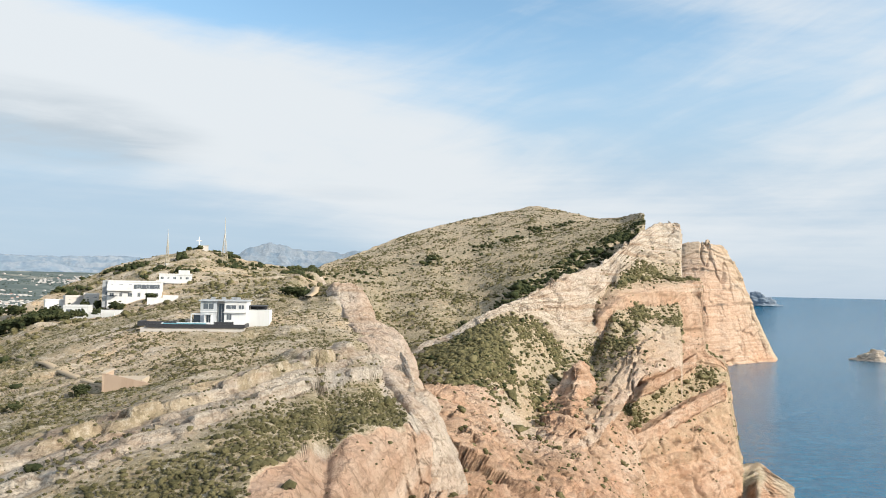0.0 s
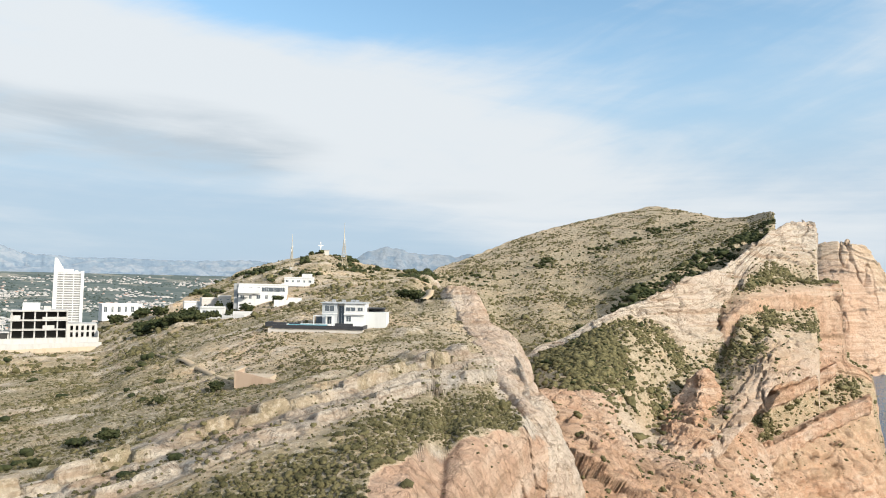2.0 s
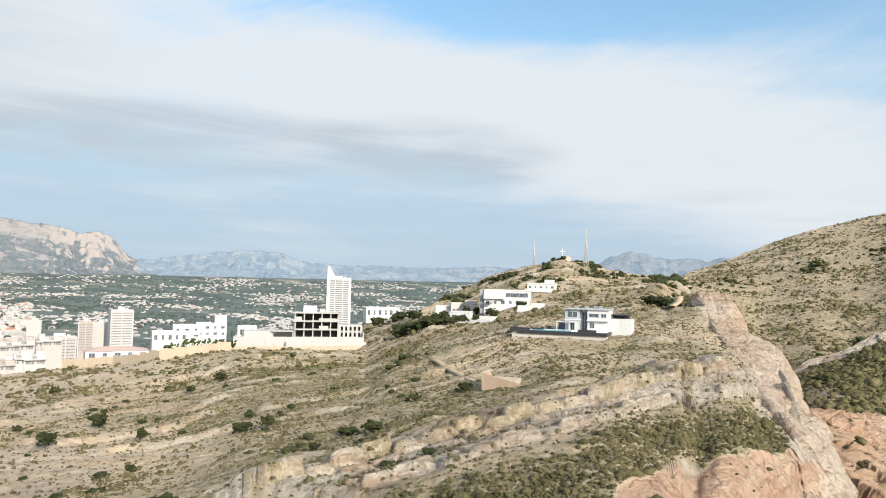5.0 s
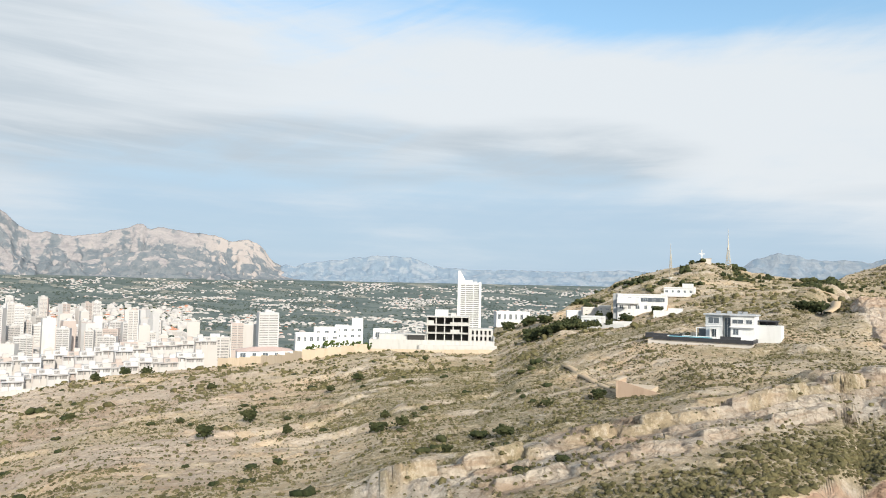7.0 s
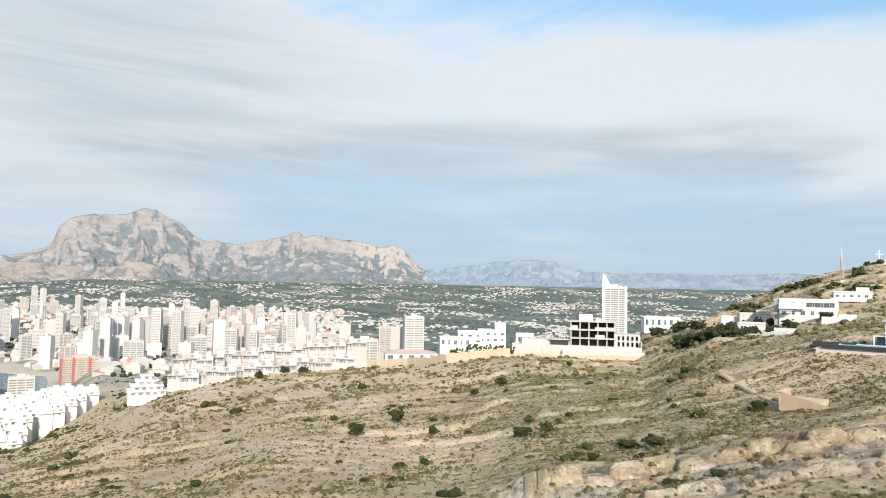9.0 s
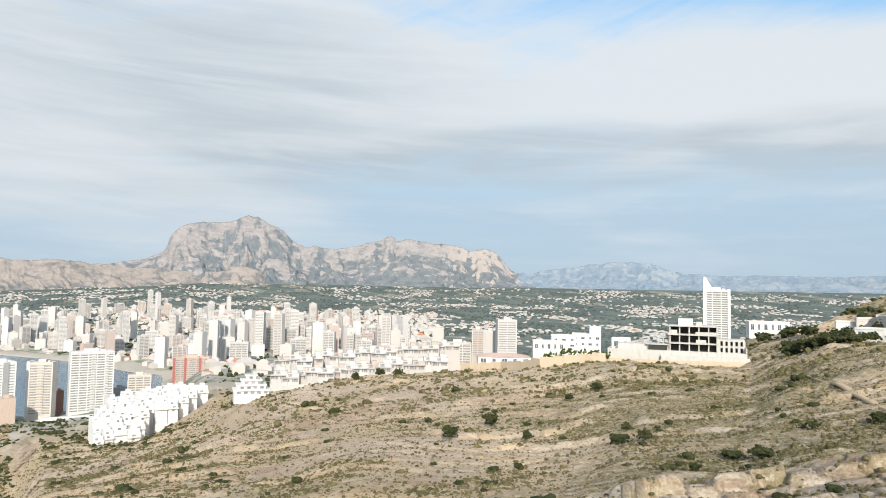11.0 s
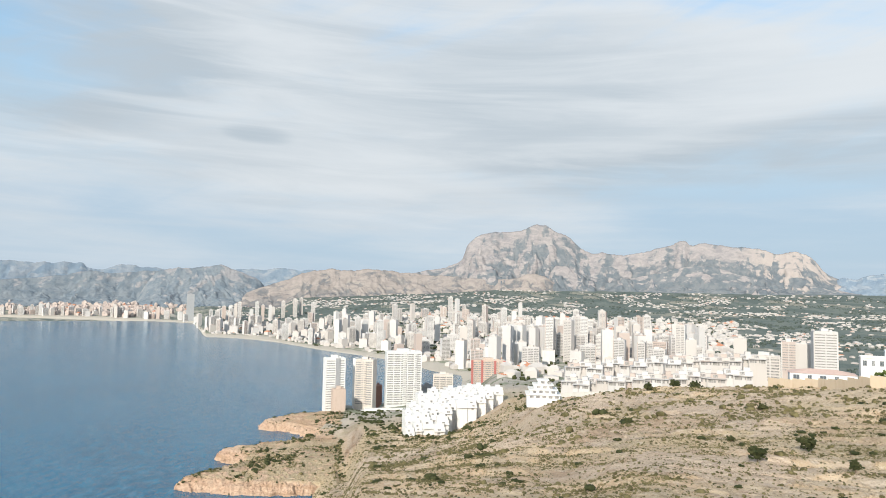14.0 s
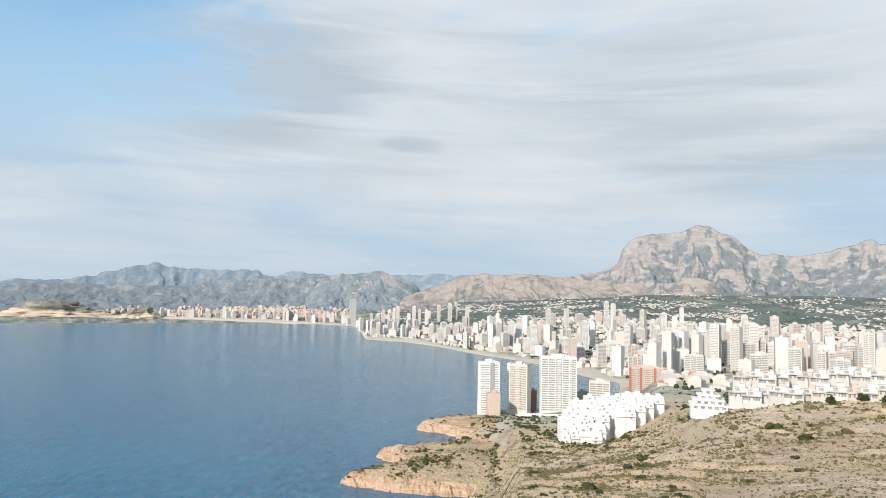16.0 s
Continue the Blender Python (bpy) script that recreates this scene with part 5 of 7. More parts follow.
def pick(weight, count, seed):
    """Places on the ground, drawn by weight per square metre."""
    rng = np.random.default_rng(seed)
    w_ = (weight * CELL * SHOWN).ravel()
    at = rng.choice(w_.size, count, p=w_ / w_.sum())
    i, j = np.unravel_index(at, weight.shape)
    i2, j2 = np.clip(i + 1, 0, nb - 1), np.clip(j + 1, 0, ns - 1)
    a_, b_ = rng.random((count, 1)), rng.random((count, 1))
    return GROUND[i, j] * (1 - a_ - b_ + a_ * b_) + GROUND[i2, j] * (a_ * (1 - b_)) + GROUND[i, j2] * ((1 - a_) * b_) + GROUND[i2, j2] * (a_ * b_)


rng_leaf = np.random.default_rng(5)
TUFTS = [tuft_template(k) for k in range(8)]
gentle = (1 - MASKS["steep"]) * (1 - 0.85 * MASKS["rock"])
slope_below = smooth(3, 12, MASKS["rib"]) * (MASKS["rib"] > 0)
near_w = gentle * (ground_r > 50) * (ground_r < 280) * (0.25 + 1.0 * smooth(-0.2, 0.4, THICKET) + 3.6 * slope_below) * (1 - 0.95 * MASKS['rim'])
n_near = 70000
scatter("scrub", pick(near_w, n_near, 1), rng_leaf.lognormal(math.log(0.20), 0.42, n_near), TUFTS, SCRUB, "dry olive-brown garrigue scrub on the limestone slope", "scrub", 2)
hill_w = gentle * (ground_r > 250) * (ground_r < 620) * (BB > 8) * (BB < 62) * (0.2 + smooth(-0.1, 0.5, THICKET))
scatter("scrub", pick(hill_w, 12000, 3), rng_leaf.lognormal(math.log(0.55), 0.45, 12000), TUFTS, SCRUB, "sparse low scrub on the dry hills", "scrub", 4)


def pick_form(name, count, seed, b0=-90.0, b1=90.0, keep=None):
    """Places on a landform, where its scrub grows."""
    p_, firm, green, area = FORM_GRIDS[name]
    rng = np.random.default_rng(seed)
    bearing = np.degrees(np.arctan2(-p_[..., 0], p_[..., 1]))
    thick = PERLIN.fbm((p_ * 0.03).reshape(-1, 3) + 23, 3).reshape(firm.shape)
    w_ = area * (1 - 0.93 * firm) * (0.1 + green) * (0.15 + smooth(-0.2, 0.4, thick)) * (bearing > b0) * (bearing < b1)
    if keep is not None:
        w_ = w_ * keep(p_)
    at = rng.choice(w_.size, count, p=w_.ravel() / w_.sum())
    i, j = np.unravel_index(at, w_.shape)
    i, j = np.clip(i, 0, p_.shape[0] - 2), np.clip(j, 0, p_.shape[1] - 2)
    a_, b_ = rng.random((count, 1)), rng.random((count, 1))
    return p_[i, j] * (1 - a_) * (1 - b_) + p_[i + 1, j] * a_ * (1 - b_) + p_[i, j + 1] * (1 - a_) * b_ + p_[i + 1, j + 1] * a_ * b_


def row_of(p_):
    r_ = np.hypot(p_[..., 0], p_[..., 1])
    b_ = np.degrees(np.arctan2(-p_[..., 0], p_[..., 1]))
    return np.exp(-((r_ - (700 - 12 * b_)) / 26) ** 2)


ONE, TWO = [clump_template(k, 1) for k in range(4)], [clump_template(k, 2) for k in range(14, 18)]
scatter("scrub", pick_form("hill_behind", 20000, 31), rng_leaf.lognormal(math.log(0.62), 0.45, 20000), TUFTS, SCRUB, "sparse low scrub on the broad hill", "scrub", 32)
scatter("pines", pick_form("hill_behind", 260, 33, keep=row_of), rng_leaf.lognormal(math.log(2.2), 0.3, 260), TWO, PINE, "line of dark pines across the broad hill", "trees", 34)


def behind_spur(p_):
    r_ = np.hypot(p_[..., 0], p_[..., 1])
    b_ = np.degrees(np.arctan2(-p_[..., 0], p_[..., 1]))
    gap_ = r_ - (388 + (-5.6 - b_) * 22.8)
    return smooth(18, 35, gap_) * smooth(112 + 6 * np.clip(b_ + 9, 0, 10), 80 + 6 * np.clip(b_ + 9, 0, 10), gap_) * smooth(-16.5, -15, b_) * smooth(2.2, 0.5, b_)


# Trees line the far part; the near end stands in for a shadow.
scatter("thicket", pick_form("hill_behind", 2600, 51, keep=behind_spur), rng_leaf.lognormal(math.log(1.9), 0.35, 2600), TWO, PINE, "dark thicket behind the white spur, near end in place of shadow", "trees", 52)
# Extra dark bushes imitate the shade of the slab's averted slope.
scatter("bushes", pick_form("cliff_spur", 900, 75), rng_leaf.lognormal(math.log(0.9), 0.4, 900), TWO, PINE, "dark bushes added on the tilted slab in place of shade", "bushes", 76)
scatter("scrub", pick_form("cliff_spur", 9000, 35), rng_leaf.lognormal(math.log(0.75), 0.4, 9000), TUFTS, SCRUB, "dense dark scrub on the tilted slab", "scrub", 36)
scatter("bushes", pick_form("cliff_sea", 4200, 37), rng_leaf.lognormal(math.log(0.8), 0.45, 4200), ONE, SCRUB, "scrub on the ledges of the sea cliff", "bushes", 38)
scatter("bushes", pick_form("cliff_pink", 700, 39), rng_leaf.lognormal(math.log(0.7), 0.4, 700), TWO, SCRUB, "scattered bushes on the broken rock slope", "bushes", 40)
scatter("bushes", pick_form("rocky_point", 420, 61, 80.0, 110.0), rng_leaf.lognormal(math.log(1.5), 0.4, 420), TWO, PINE, "dark green bushes on the low rock point", "bushes", 62)
scatter("scrub", pick_form("rocky_point", 2600, 63, 80.0, 110.0), rng_leaf.lognormal(math.log(0.6), 0.4, 2600), ONE, SCRUB, "low dry scrub on the rock point", "scrub", 64)
edge_w = gentle * (ground_r > 90) * (ground_r < 520) * (BB > 30) * (BB < 92) * (0.15 + smooth(0.1, 0.6, THICKET))
scatter("bushes", pick(edge_w, 420, 5), rng_leaf.lognormal(math.log(0.95), 0.3, 420), [clump_template(k, 4) for k in range(10, 14)], PINE, "dark green mastic bushes on the dry slope", "bushes", 6)
coast_w = gentle * (ground_r > 260) * (ground_r < 900) * (BB > 62) * (BB < 102) * (0.1 + smooth(0.0, 0.5, THICKET)) * (0.25 + 2.5 * (ground_r > 540)) * (1 + 2.5 * (BB > 79) * (ground_r > 560))
scatter("bushes", pick(coast_w, 1000, 9), rng_leaf.lognormal(math.log(1.8), 0.35, 1000), [clump_template(k, 3) for k in range(18, 22)], PINE, "dark green bushes and pines along the coast", "bushes", 10)
slope_w = gentle * (ground_r > 240) * (ground_r < 640) * (BB > 55) * (BB < 93) * (0.35 + smooth(-0.2, 0.4, THICKET))
scatter("scrub", pick(slope_w, 14000, 71), rng_leaf.lognormal(math.log(0.5), 0.45, 14000), TUFTS, SCRUB, "sparse low scrub on the slope above the town", "scrub", 72)
wood_w = (1 - MASKS["steep"]) * ((BB > 6) & (BB < 34) & (ground_r > 380) & (ground_r < 680)) * smooth(0.0, 0.4, THICKET + 0.35 * ((ground_r > 455) & (BB < 17)) - 0.1)
scatter("pines", pick(wood_w, 700, 11), rng_leaf.lognormal(math.log(1.9), 0.3, 700), [clump_template(k, 4, 0.9) for k in range(22, 25)], PINE, "pine wood on the back of the hill", "trees", 12)


def tree(b, r, tall, wide, label):
    """A low Mediterranean tree: trunk with limbs, and a crown of ragged clumps."""
    rng = np.random.default_rng(int(b * 100 + r))
    t = thing("tree", stand(b, r, lift=-0.15), label, "tree", "trees on the dry slopes")
    bm = bmesh.new()
    rod(bm, (0, 0, -0.5), (0.06 * wide, 0, tall * 0.45), 0.10 + 0.02 * wide, 0.07)
    for k in range(5):
        a = k * 1.3 + rng.random()
        rod(bm, (0.05 * wide, 0, tall * (0.25 + 0.04 * k)), (math.cos(a) * wide * 0.32, math.sin(a) * wide * 0.32, tall * (0.5 + 0.06 * k)), 0.07, 0.03, 5)
    part("trunk", bm, WOODY, t)
    count = int(85 + 16 * wide)
    d = rng.normal(size=(count, 3))
    d /= np.linalg.norm(d, axis=1)[:, None]
    d *= rng.uniform(0.3, 1.0, (count, 1)) * (1 + 0.28 * np.sin(3 * np.arctan2(d[:, 1], d[:, 0]) + b)[:, None]) * (1 + 0.2 * np.sin(5 * d[:, 2:] + r))
    c = d * (wide * 0.46, wide * 0.46, tall * 0.36) + (0, 0, tall * 0.60)
    bm = bmesh.new()
    for k in range(count):
        v, f = clump_template(k % 6 + 40, 1, 0.8)
        vs = [bm.verts.new(c[k] + q * wide * rng.uniform(0.06, 0.135)) for q in v]
        for a_, b_, c_ in f:
            bm.faces.new((vs[a_], vs[b_], vs[c_]))
    part("crown", bm, PINE, t, "dark green leaf clumps")
    return t

# ---- the white villa on the plateau ----
def window(parent, x0, z0, x1, z1, y=0.0, frame_material=None):
    """A recessed pane with a slim frame in a wall that faces -y."""
    w_ = part("window", boxes((x0, y - 0.03, z0, x1, y + 0.05, z0 + 0.08), (x0, y - 0.03, z1 - 0.08, x1, y + 0.05, z1), (x0, y - 0.03, z0, x0 + 0.08, y + 0.05, z1), (x1 - 0.08, y - 0.03, z0, x1, y + 0.05, z1),
                              ((x0 + x1) / 2 - 0.04, y - 0.03, z0, (x0 + x1) / 2 + 0.04, y + 0.05, z1)), frame_material or WHITE, parent)
    part("pane", boxes((x0 + 0.08, y - 0.012, z0 + 0.08, x1 - 0.08, y + 0.02, z1 - 0.08)), DARK_GLASS, w_)
    return w_


def main_villa():
    v = thing("villa", stand(18.1, 208, -11, z=152.9), "modern white two-storey villa with a charcoal terrace wall and pool", "villa")
    # long terrace with its dark facing
    part("terrace", boxes((-18.2, -7.5, -3.0, 9.2, 9.0, 0.1)), CREAM, v, "pale terrace base")
    part("facing", boxes((-16.8, -7.9, 0.1, 9.4, -7.5, 1.1), (9.0, -7.5, 0.1, 9.4, 2.0, 1.1)), CHARCOAL, v, "charcoal clad parapet")
    part("facing", boxes((-19.4, -6.2, 0.4, -9.2, -5.8, 1.7), (-19.4, -5.8, 0.4, -19.0, 1.0, 1.7)), CHARCOAL, v, "charcoal clad parapet")
    part("deck", boxes((-16.6, -7.5, 0.1, 9.0, 8.6, 0.75)), WHITE, v, "white stone deck")
    part("pool", boxes((-12.5, -7.3, 0.75, -1.0, -4.4, 1.30)), POOL, v, "pale blue infinity pool")
    part("coping", boxes((-12.8, -7.48, 0.75, -12.5, -4.2, 1.40), (-1.0, -7.48, 0.75, -0.7, -4.2, 1.40), (-12.5, -4.4, 0.75, -1.0, -4.1, 1.40)), WHITE, v)
    part("step_wall", boxes((1.0, -6.9, 0.75, 6.2, -6.6, 1.75)), CHARCOAL, v)
    # the grey wing
    part("wing", boxes((-3.9, -1.2, 0.75, 0.4, 6.0, 4.3), (-4.1, -0.6, 4.3, 0.4, 6.0, 7.3)), VILLA_GREY, v, "grey rendered wing")
    part("frame", boxes((-2.6, -2.6, 0.75, -2.35, -1.2, 3.7), (-0.85, -2.6, 0.75, -0.6, -1.2, 3.7), (-2.6, -2.6, 3.5, -0.6, -1.2, 3.75)), WHITE, v, "white box frame round a window")
    window(v, -2.3, 1.2, -0.9, 3.4, -1.25)
    window(v, -3.4, 4.9, -0.4, 6.7, -0.65)
    # the recess and the white block
    part("recess", boxes((0.4, 0.6, 0.75, 2.7, 6.0, 7.2)), PALE_GREY, v, "pale grey recessed stair")
    window(v, 0.7, 1.0, 2.4, 6.6, 0.55)
    part("white_block", boxes((2.7, -1.6, 0.75, 8.8, 6.0, 7.3)), WHITE, v, "white rendered block")
    window(v, 3.1, 5.1, 6.0, 6.3, -1.65)
    window(v, 3.3, 2.0, 4.8, 3.7, -1.65)
    window(v, 6.6, 5.1, 8.2, 6.3, -1.65)
    part("roof", boxes((-4.5, -1.4, 7.3, 2.9, 6.4, 7.6), (2.5, -2.1, 7.3, 9.2, 6.4, 7.62)), VILLA_GREY, v, "thin grey roof slab")
    part("balcony", boxes((-4.1, -1.4, 4.2, 0.6, -0.6, 4.4), (2.5, -2.4, 4.1, 8.8, -1.6, 4.3)), WHITE, v)
    for x, y in ((1.0, 3.0), (3.6, 3.8), (5.2, 2.6), (-2.0, 3.0)):
        part("rooftop_unit", boxes((x, y, 7.6, x + 1.1, y + 0.8, 8.35)), GREY, v, "grey air-conditioning unit")
    # pergola
    part("pergola", boxes((-6.6, -1.0, 3.4, -3.9, 3.0, 3.65), (-6.6, -1.0, 0.75, -6.35, -0.7, 3.4), (-6.6, 2.7, 0.75, -6.35, 3.0, 3.4)), WHITE, v, "white flat pergola")
    # A dark sheet takes the place of the shade under the pergola.
    part("opening", boxes((-6.3, 1.2, 0.8, -4.0, 1.4, 3.3)), DARK_GLASS, v)
    # low wall and dark carport
    part("garage", boxes((8.8, 0.0, -1.0, 15.0, 6.5, 4.8)), WHITE, v, "white low garage block")
    part("carport_roof", boxes((8.6, 3.0, 5.8, 13.8, 8.0, 6.05)), CHARCOAL, v)
    for x in (8.8, 11.0, 13.4):
        part("post", boxes((x, 3.2, 4.8, x + 0.2, 3.4, 5.8)), CHARCOAL, v)
    part("carport_back", boxes((8.8, 6.6, 3.0, 13.6, 6.8, 5.8)), CHARCOAL, v)


main_villa()


# ---- smaller houses ----
def house(b, r, wide, deep, tall, turn, label, walls=None, storeys=2, roof="flat", z=None, sink=4.0, bays=None, group=""):
    walls = walls or WHITE
    h = thing("house", stand(b, r, turn, z=z), label, "house", group)
    x = wide / 2
    part("wall", boxes((-x, 0, -sink, x, deep, tall)), walls, h)
    if roof == "flat":
        part("roof", boxes((-x - 0.15, -0.15, tall, x + 0.15, deep + 0.15, tall + 0.18)), PALE_GREY, h)
        part("parapet", boxes((-x, 0, tall + 0.18, x, 0.2, tall + 0.75), (-x, deep - 0.2, tall + 0.18, x, deep, tall + 0.75), (-x, 0.2, tall + 0.18, -x + 0.2, deep - 0.2, tall + 0.75), (x - 0.2, 0.2, tall + 0.18, x, deep - 0.2, tall + 0.75)), walls, h)
    else:
        bm = bmesh.new()
        c = [bm.verts.new(q) for q in ((-x - 0.5, -0.5, tall), (x + 0.5, -0.5, tall), (x + 0.5, deep + 0.5, tall), (-x - 0.5, deep + 0.5, tall), (-x * 0.4, deep / 2, tall + deep * 0.14), (x * 0.4, deep / 2, tall + deep * 0.14))]
        for f in ((0, 1, 5, 4), (1, 2, 5), (2, 3, 4, 5), (3, 0, 4), (3, 2, 1, 0)):
            bm.faces.new([c[k] for k in f])
        part("roof", bm, PINK_TILE, h, "pale pink hipped roof")
    bays = bays or max(2, int(wide / 4.5))
    each = tall / storeys
    for s_ in range(storeys):
        for k in range(bays):
            cx = -x + wide * (k + 0.5) / bays
            ww = wide / bays * (0.17 if (k + s_) % 2 else 0.25)
            window(h, cx - ww, each * s_ + 0.95, cx + ww, each * (s_ + 1) - 0.75, -0.035)
    return h


def garden_wall(b0, r0, b1, r1, tall, material_, label, lift=0.0):
    """A straight wall between two places, its foot in the ground."""
    p0, p1 = spot(b0, r0), spot(b1, r1)
    steps_ = max(2, int((p1 - p0).length / 6))
    w_ = thing("garden_wall", pose(p0.x, p0.y, height_at(p0.x, p0.y)), label, "wall")
    mid_ = p0.lerp(p1, 0.5)
    profile = [max(height_at(q.x, q.y), height_at(q.x * 1.01, q.y * 1.01)) for q in (p0, mid_, p1)]
    for k in range(steps_):
        a, c = p0.lerp(p1, k / steps_), p0.lerp(p1, (k + 1) / steps_)
        z = float(np.interp(k + 0.5, (0, steps_ / 2, steps_), profile)) + lift
        d = (c - a).normalized()
        side = Vector((-d.y, d.x, 0)) * 0.2
        bm = bmesh.new()
        base = w_.matrix_world.translation
        v = [bm.verts.new(q - base) for q in (Vector((*(a - side).xy, z - 6)), Vector((*(c - side).xy, z - 6)), Vector((*(c + side).xy, z - 6)), Vector((*(a + side).xy, z - 6)),
                                              Vector((*(a - side).xy, z + tall)), Vector((*(c - side).xy, z + tall)), Vector((*(c + side).xy, z + tall)), Vector((*(a + side).xy, z + tall)))]
        for f in ((4, 5, 6, 7), (0, 1, 5, 4), (1, 2, 6, 5), (2, 3, 7, 6), (3, 0, 4, 7)):
            bm.faces.new([v[i] for i in f])
        part("panel", bm, material_, w_)
    return w_


H = "houses on the hillside"
long_house = house(24.0, 320, 21, 9, 7.0, -6, "long white modern house with ribbon windows on the hillside", storeys=2, bays=6, z=157.6, group=H)
part("upper_wing", boxes((-10.5, -1.6, 3.4, -1.0, 0.0, 6.0)), WHITE, long_house, "white projecting wing")
# Dark strip on the wall, put there as the shade of a terrace.
part("shaded_terrace", boxes((-0.4, -0.06, 4.3, 9.8, -0.03, 6.1)), DARK_GLASS, long_house)
part("awning", boxes((-9.5, -4.5, 2.6, -5.0, -1.6, 2.8)), PALE_GREY, long_house)
house(25.8, 322, 4.5, 8, 6.6, -6, "grey-blue side wing of a hillside house", GREY, bays=1, z=158.0, group=H)
house(27.9, 306, 9, 7, 3.0, -14, "small white flat-roofed house below the others", storeys=1, z=151.6, group=H)
house(29.2, 345, 8, 7, 3.4, 4, "white house with a pale parapet among trees", z=152.4, group=H)
house(28.0, 342, 7, 7, 4.0, 8, "pinkish house with a pale parapet among trees", CREAM, z=153.6, group=H)
house(26.9, 338, 6, 6, 4.4, 0, "pinkish tower-like house among trees", CREAM, z=154.4, group=H)
top_house = house(21.2, 352, 14, 7, 2.9, -8, "white flat-roofed house high on the hill", storeys=1, bays=5, z=165.3, group=H)
part("upper_wing", boxes((1.5, 1.0, 2.9, 6.0, 6.0, 5.4)), WHITE, top_house)
part("balcony", boxes((-8.0, -2.2, -1.0, 3.0, 0.0, 0.5)), WHITE, top_house)
garden_wall(23.1, 301, 20.9, 300, 2.6, WHITE, "white rendered garden wall below a house")
garden_wall(27.7, 302, 24.7, 297, 2.2, WHITE, "white rendered garden wall on the slope")
garden_wall(27.0, 296, 25.3, 291, 1.6, WHITE, "low white garden wall on the slope")
garden_wall(28.8, 300, 27.5, 296, 1.4, WHITE, "low white garden wall beside a house")
house(34.2, 432, 21, 12, 5.0, 10, "white villa with an arched porch behind the slope", storeys=1, bays=6, z=146.6)


# ---- the unfinished concrete building ----
def unfinished(b=39.9, r=340):
    u = thing("unfinished_building", stand(b, r, 0, z=140.0), "unfinished pale concrete building with open dark floors", "building")
    part("plinth", boxes((-36, -5.0, -6.0, 24.5, 14, -0.2)), PALE_GREY, u, "pale concrete plinth")
    part("plinth_wall", boxes((-36, -5.4, -5.0, 24.5, -5.0, 0.9), (24.1, -5.0, -5.0, 24.5, 14, 3.2), (-36, -5.0, -5.0, -35.6, 14, 0.9)), PALE_GREY, u, "pale concrete retaining wall")
    part("plinth_step", boxes((-12.0, -7.6, -6.5, 25.5, -5.4, -1.2)), PALE_GREY, u)
    storey = 4.0
    for k in range(4):
        part("floor_slab", boxes((-8.6, -1.0 if k else -0.2, k * storey - 0.2, 12.6, 12, k * storey + 0.35)), PALE_GREY, u, "rough concrete floor slab")
    for k in range(3):
        for x in (-8.4, -4.2, 0.0, 4.2, 8.4, 12.0):
            part("column", boxes((x, -0.1, k * storey + 0.35, x + 0.55, 0.5, (k + 1) * storey - 0.2)), PALE_GREY, u)
        part("inner_wall", boxes((-8.2, 4.2 + k, k * storey + 0.35, 12.2, 4.6 + k, (k + 1) * storey - 0.2)), INNER_SHADE, u, "inner wall painted as deep shade")
    for x0, z0, x1, z1 in ((-8.6, 8.4, -5.0, 10.2), (3.0, 8.4, 12.5, 9.5), (3.2, 4.4, 7.6, 5.9)):
        part("infill", boxes((x0, -0.05, z0, x1, 0.3, z1)), PALE_GREY, u, "block infill between columns")
    part("end_wall", boxes((12.0, 0.5, 0, 12.5, 12, 12.2)), PALE_GREY, u)
    part("end_wall", boxes((-8.6, 0.5, 4, -8.2, 12, 12.2)), PALE_GREY, u)
    part("stair_head", boxes((-4.5, 3, 12.35, 2.0, 8, 15.4)), WHITE, u, "pale stair head on the roof")
    part("roof_box", boxes((3.4, 3, 12.35, 6.0, 6, 14.0)), PALE_GREY, u)
    # the lower wing with square openings
    for k in range(3):
        part("floor_slab", boxes((12.6, 1.0, k * 2.9 - 0.2, 24.0, 12, k * 2.9 + 0.6)), PALE_GREY, u)
    for k in range(2):
        for j in range(6):
            part("pier", boxes((12.6 + j * 2.1, 1.05, k * 2.9 + 0.6, 13.7 + j * 2.1, 1.5, k * 2.9 + 2.7)), PALE_GREY, u)
    part("inner_wall", boxes((12.8, 4.0, 0, 23.8, 4.3, 5.6)), INNER_SHADE, u, "inner wall painted as deep shade")
    # the long low wing
    part("low_wing", boxes((-32, 1.0, -0.2, -8.6, 9.0, 3.0)), PALE_GREY, u, "long low concrete wing")
    part("low_roof", boxes((-19.0, -0.5, 3.0, -8.6, 9.5, 3.4), (-14.0, 3.0, 6.3, -8.6, 9.0, 6.6)), PALE_GREY, u)
    for x in (-13.8, -11.5, -9.2):
        part("column", boxes((x, 3.2, 3.4, x + 0.4, 3.6, 6.3)), PALE_GREY, u)
    part("garage_opening", boxes((-17.8, -0.25, 0.2, -9.4, 0.2, 2.7)), INNER_SHADE, u)


unfinished()


# ---- white villas behind the tan wall ----
V = "white villas behind the long wall"
house(49.5, 345, 12, 9, 5.6, 4, "white cubic villa behind the garden wall", bays=3, z=139.2, group=V)
tall_villa = house(47.7, 352, 14, 9, 6.0, 2, "white cubic villa with a square tower", bays=4, z=139.5, group=V)
part("tower", boxes((1.5, 1.0, 6.0, 7.0, 7.0, 10.4)), WHITE, tall_villa)
house(50.7, 338, 15, 8, 4.0, 6, "low white villa with arched windows behind the garden wall", storeys=1, bays=5, z=138.4, group=V)
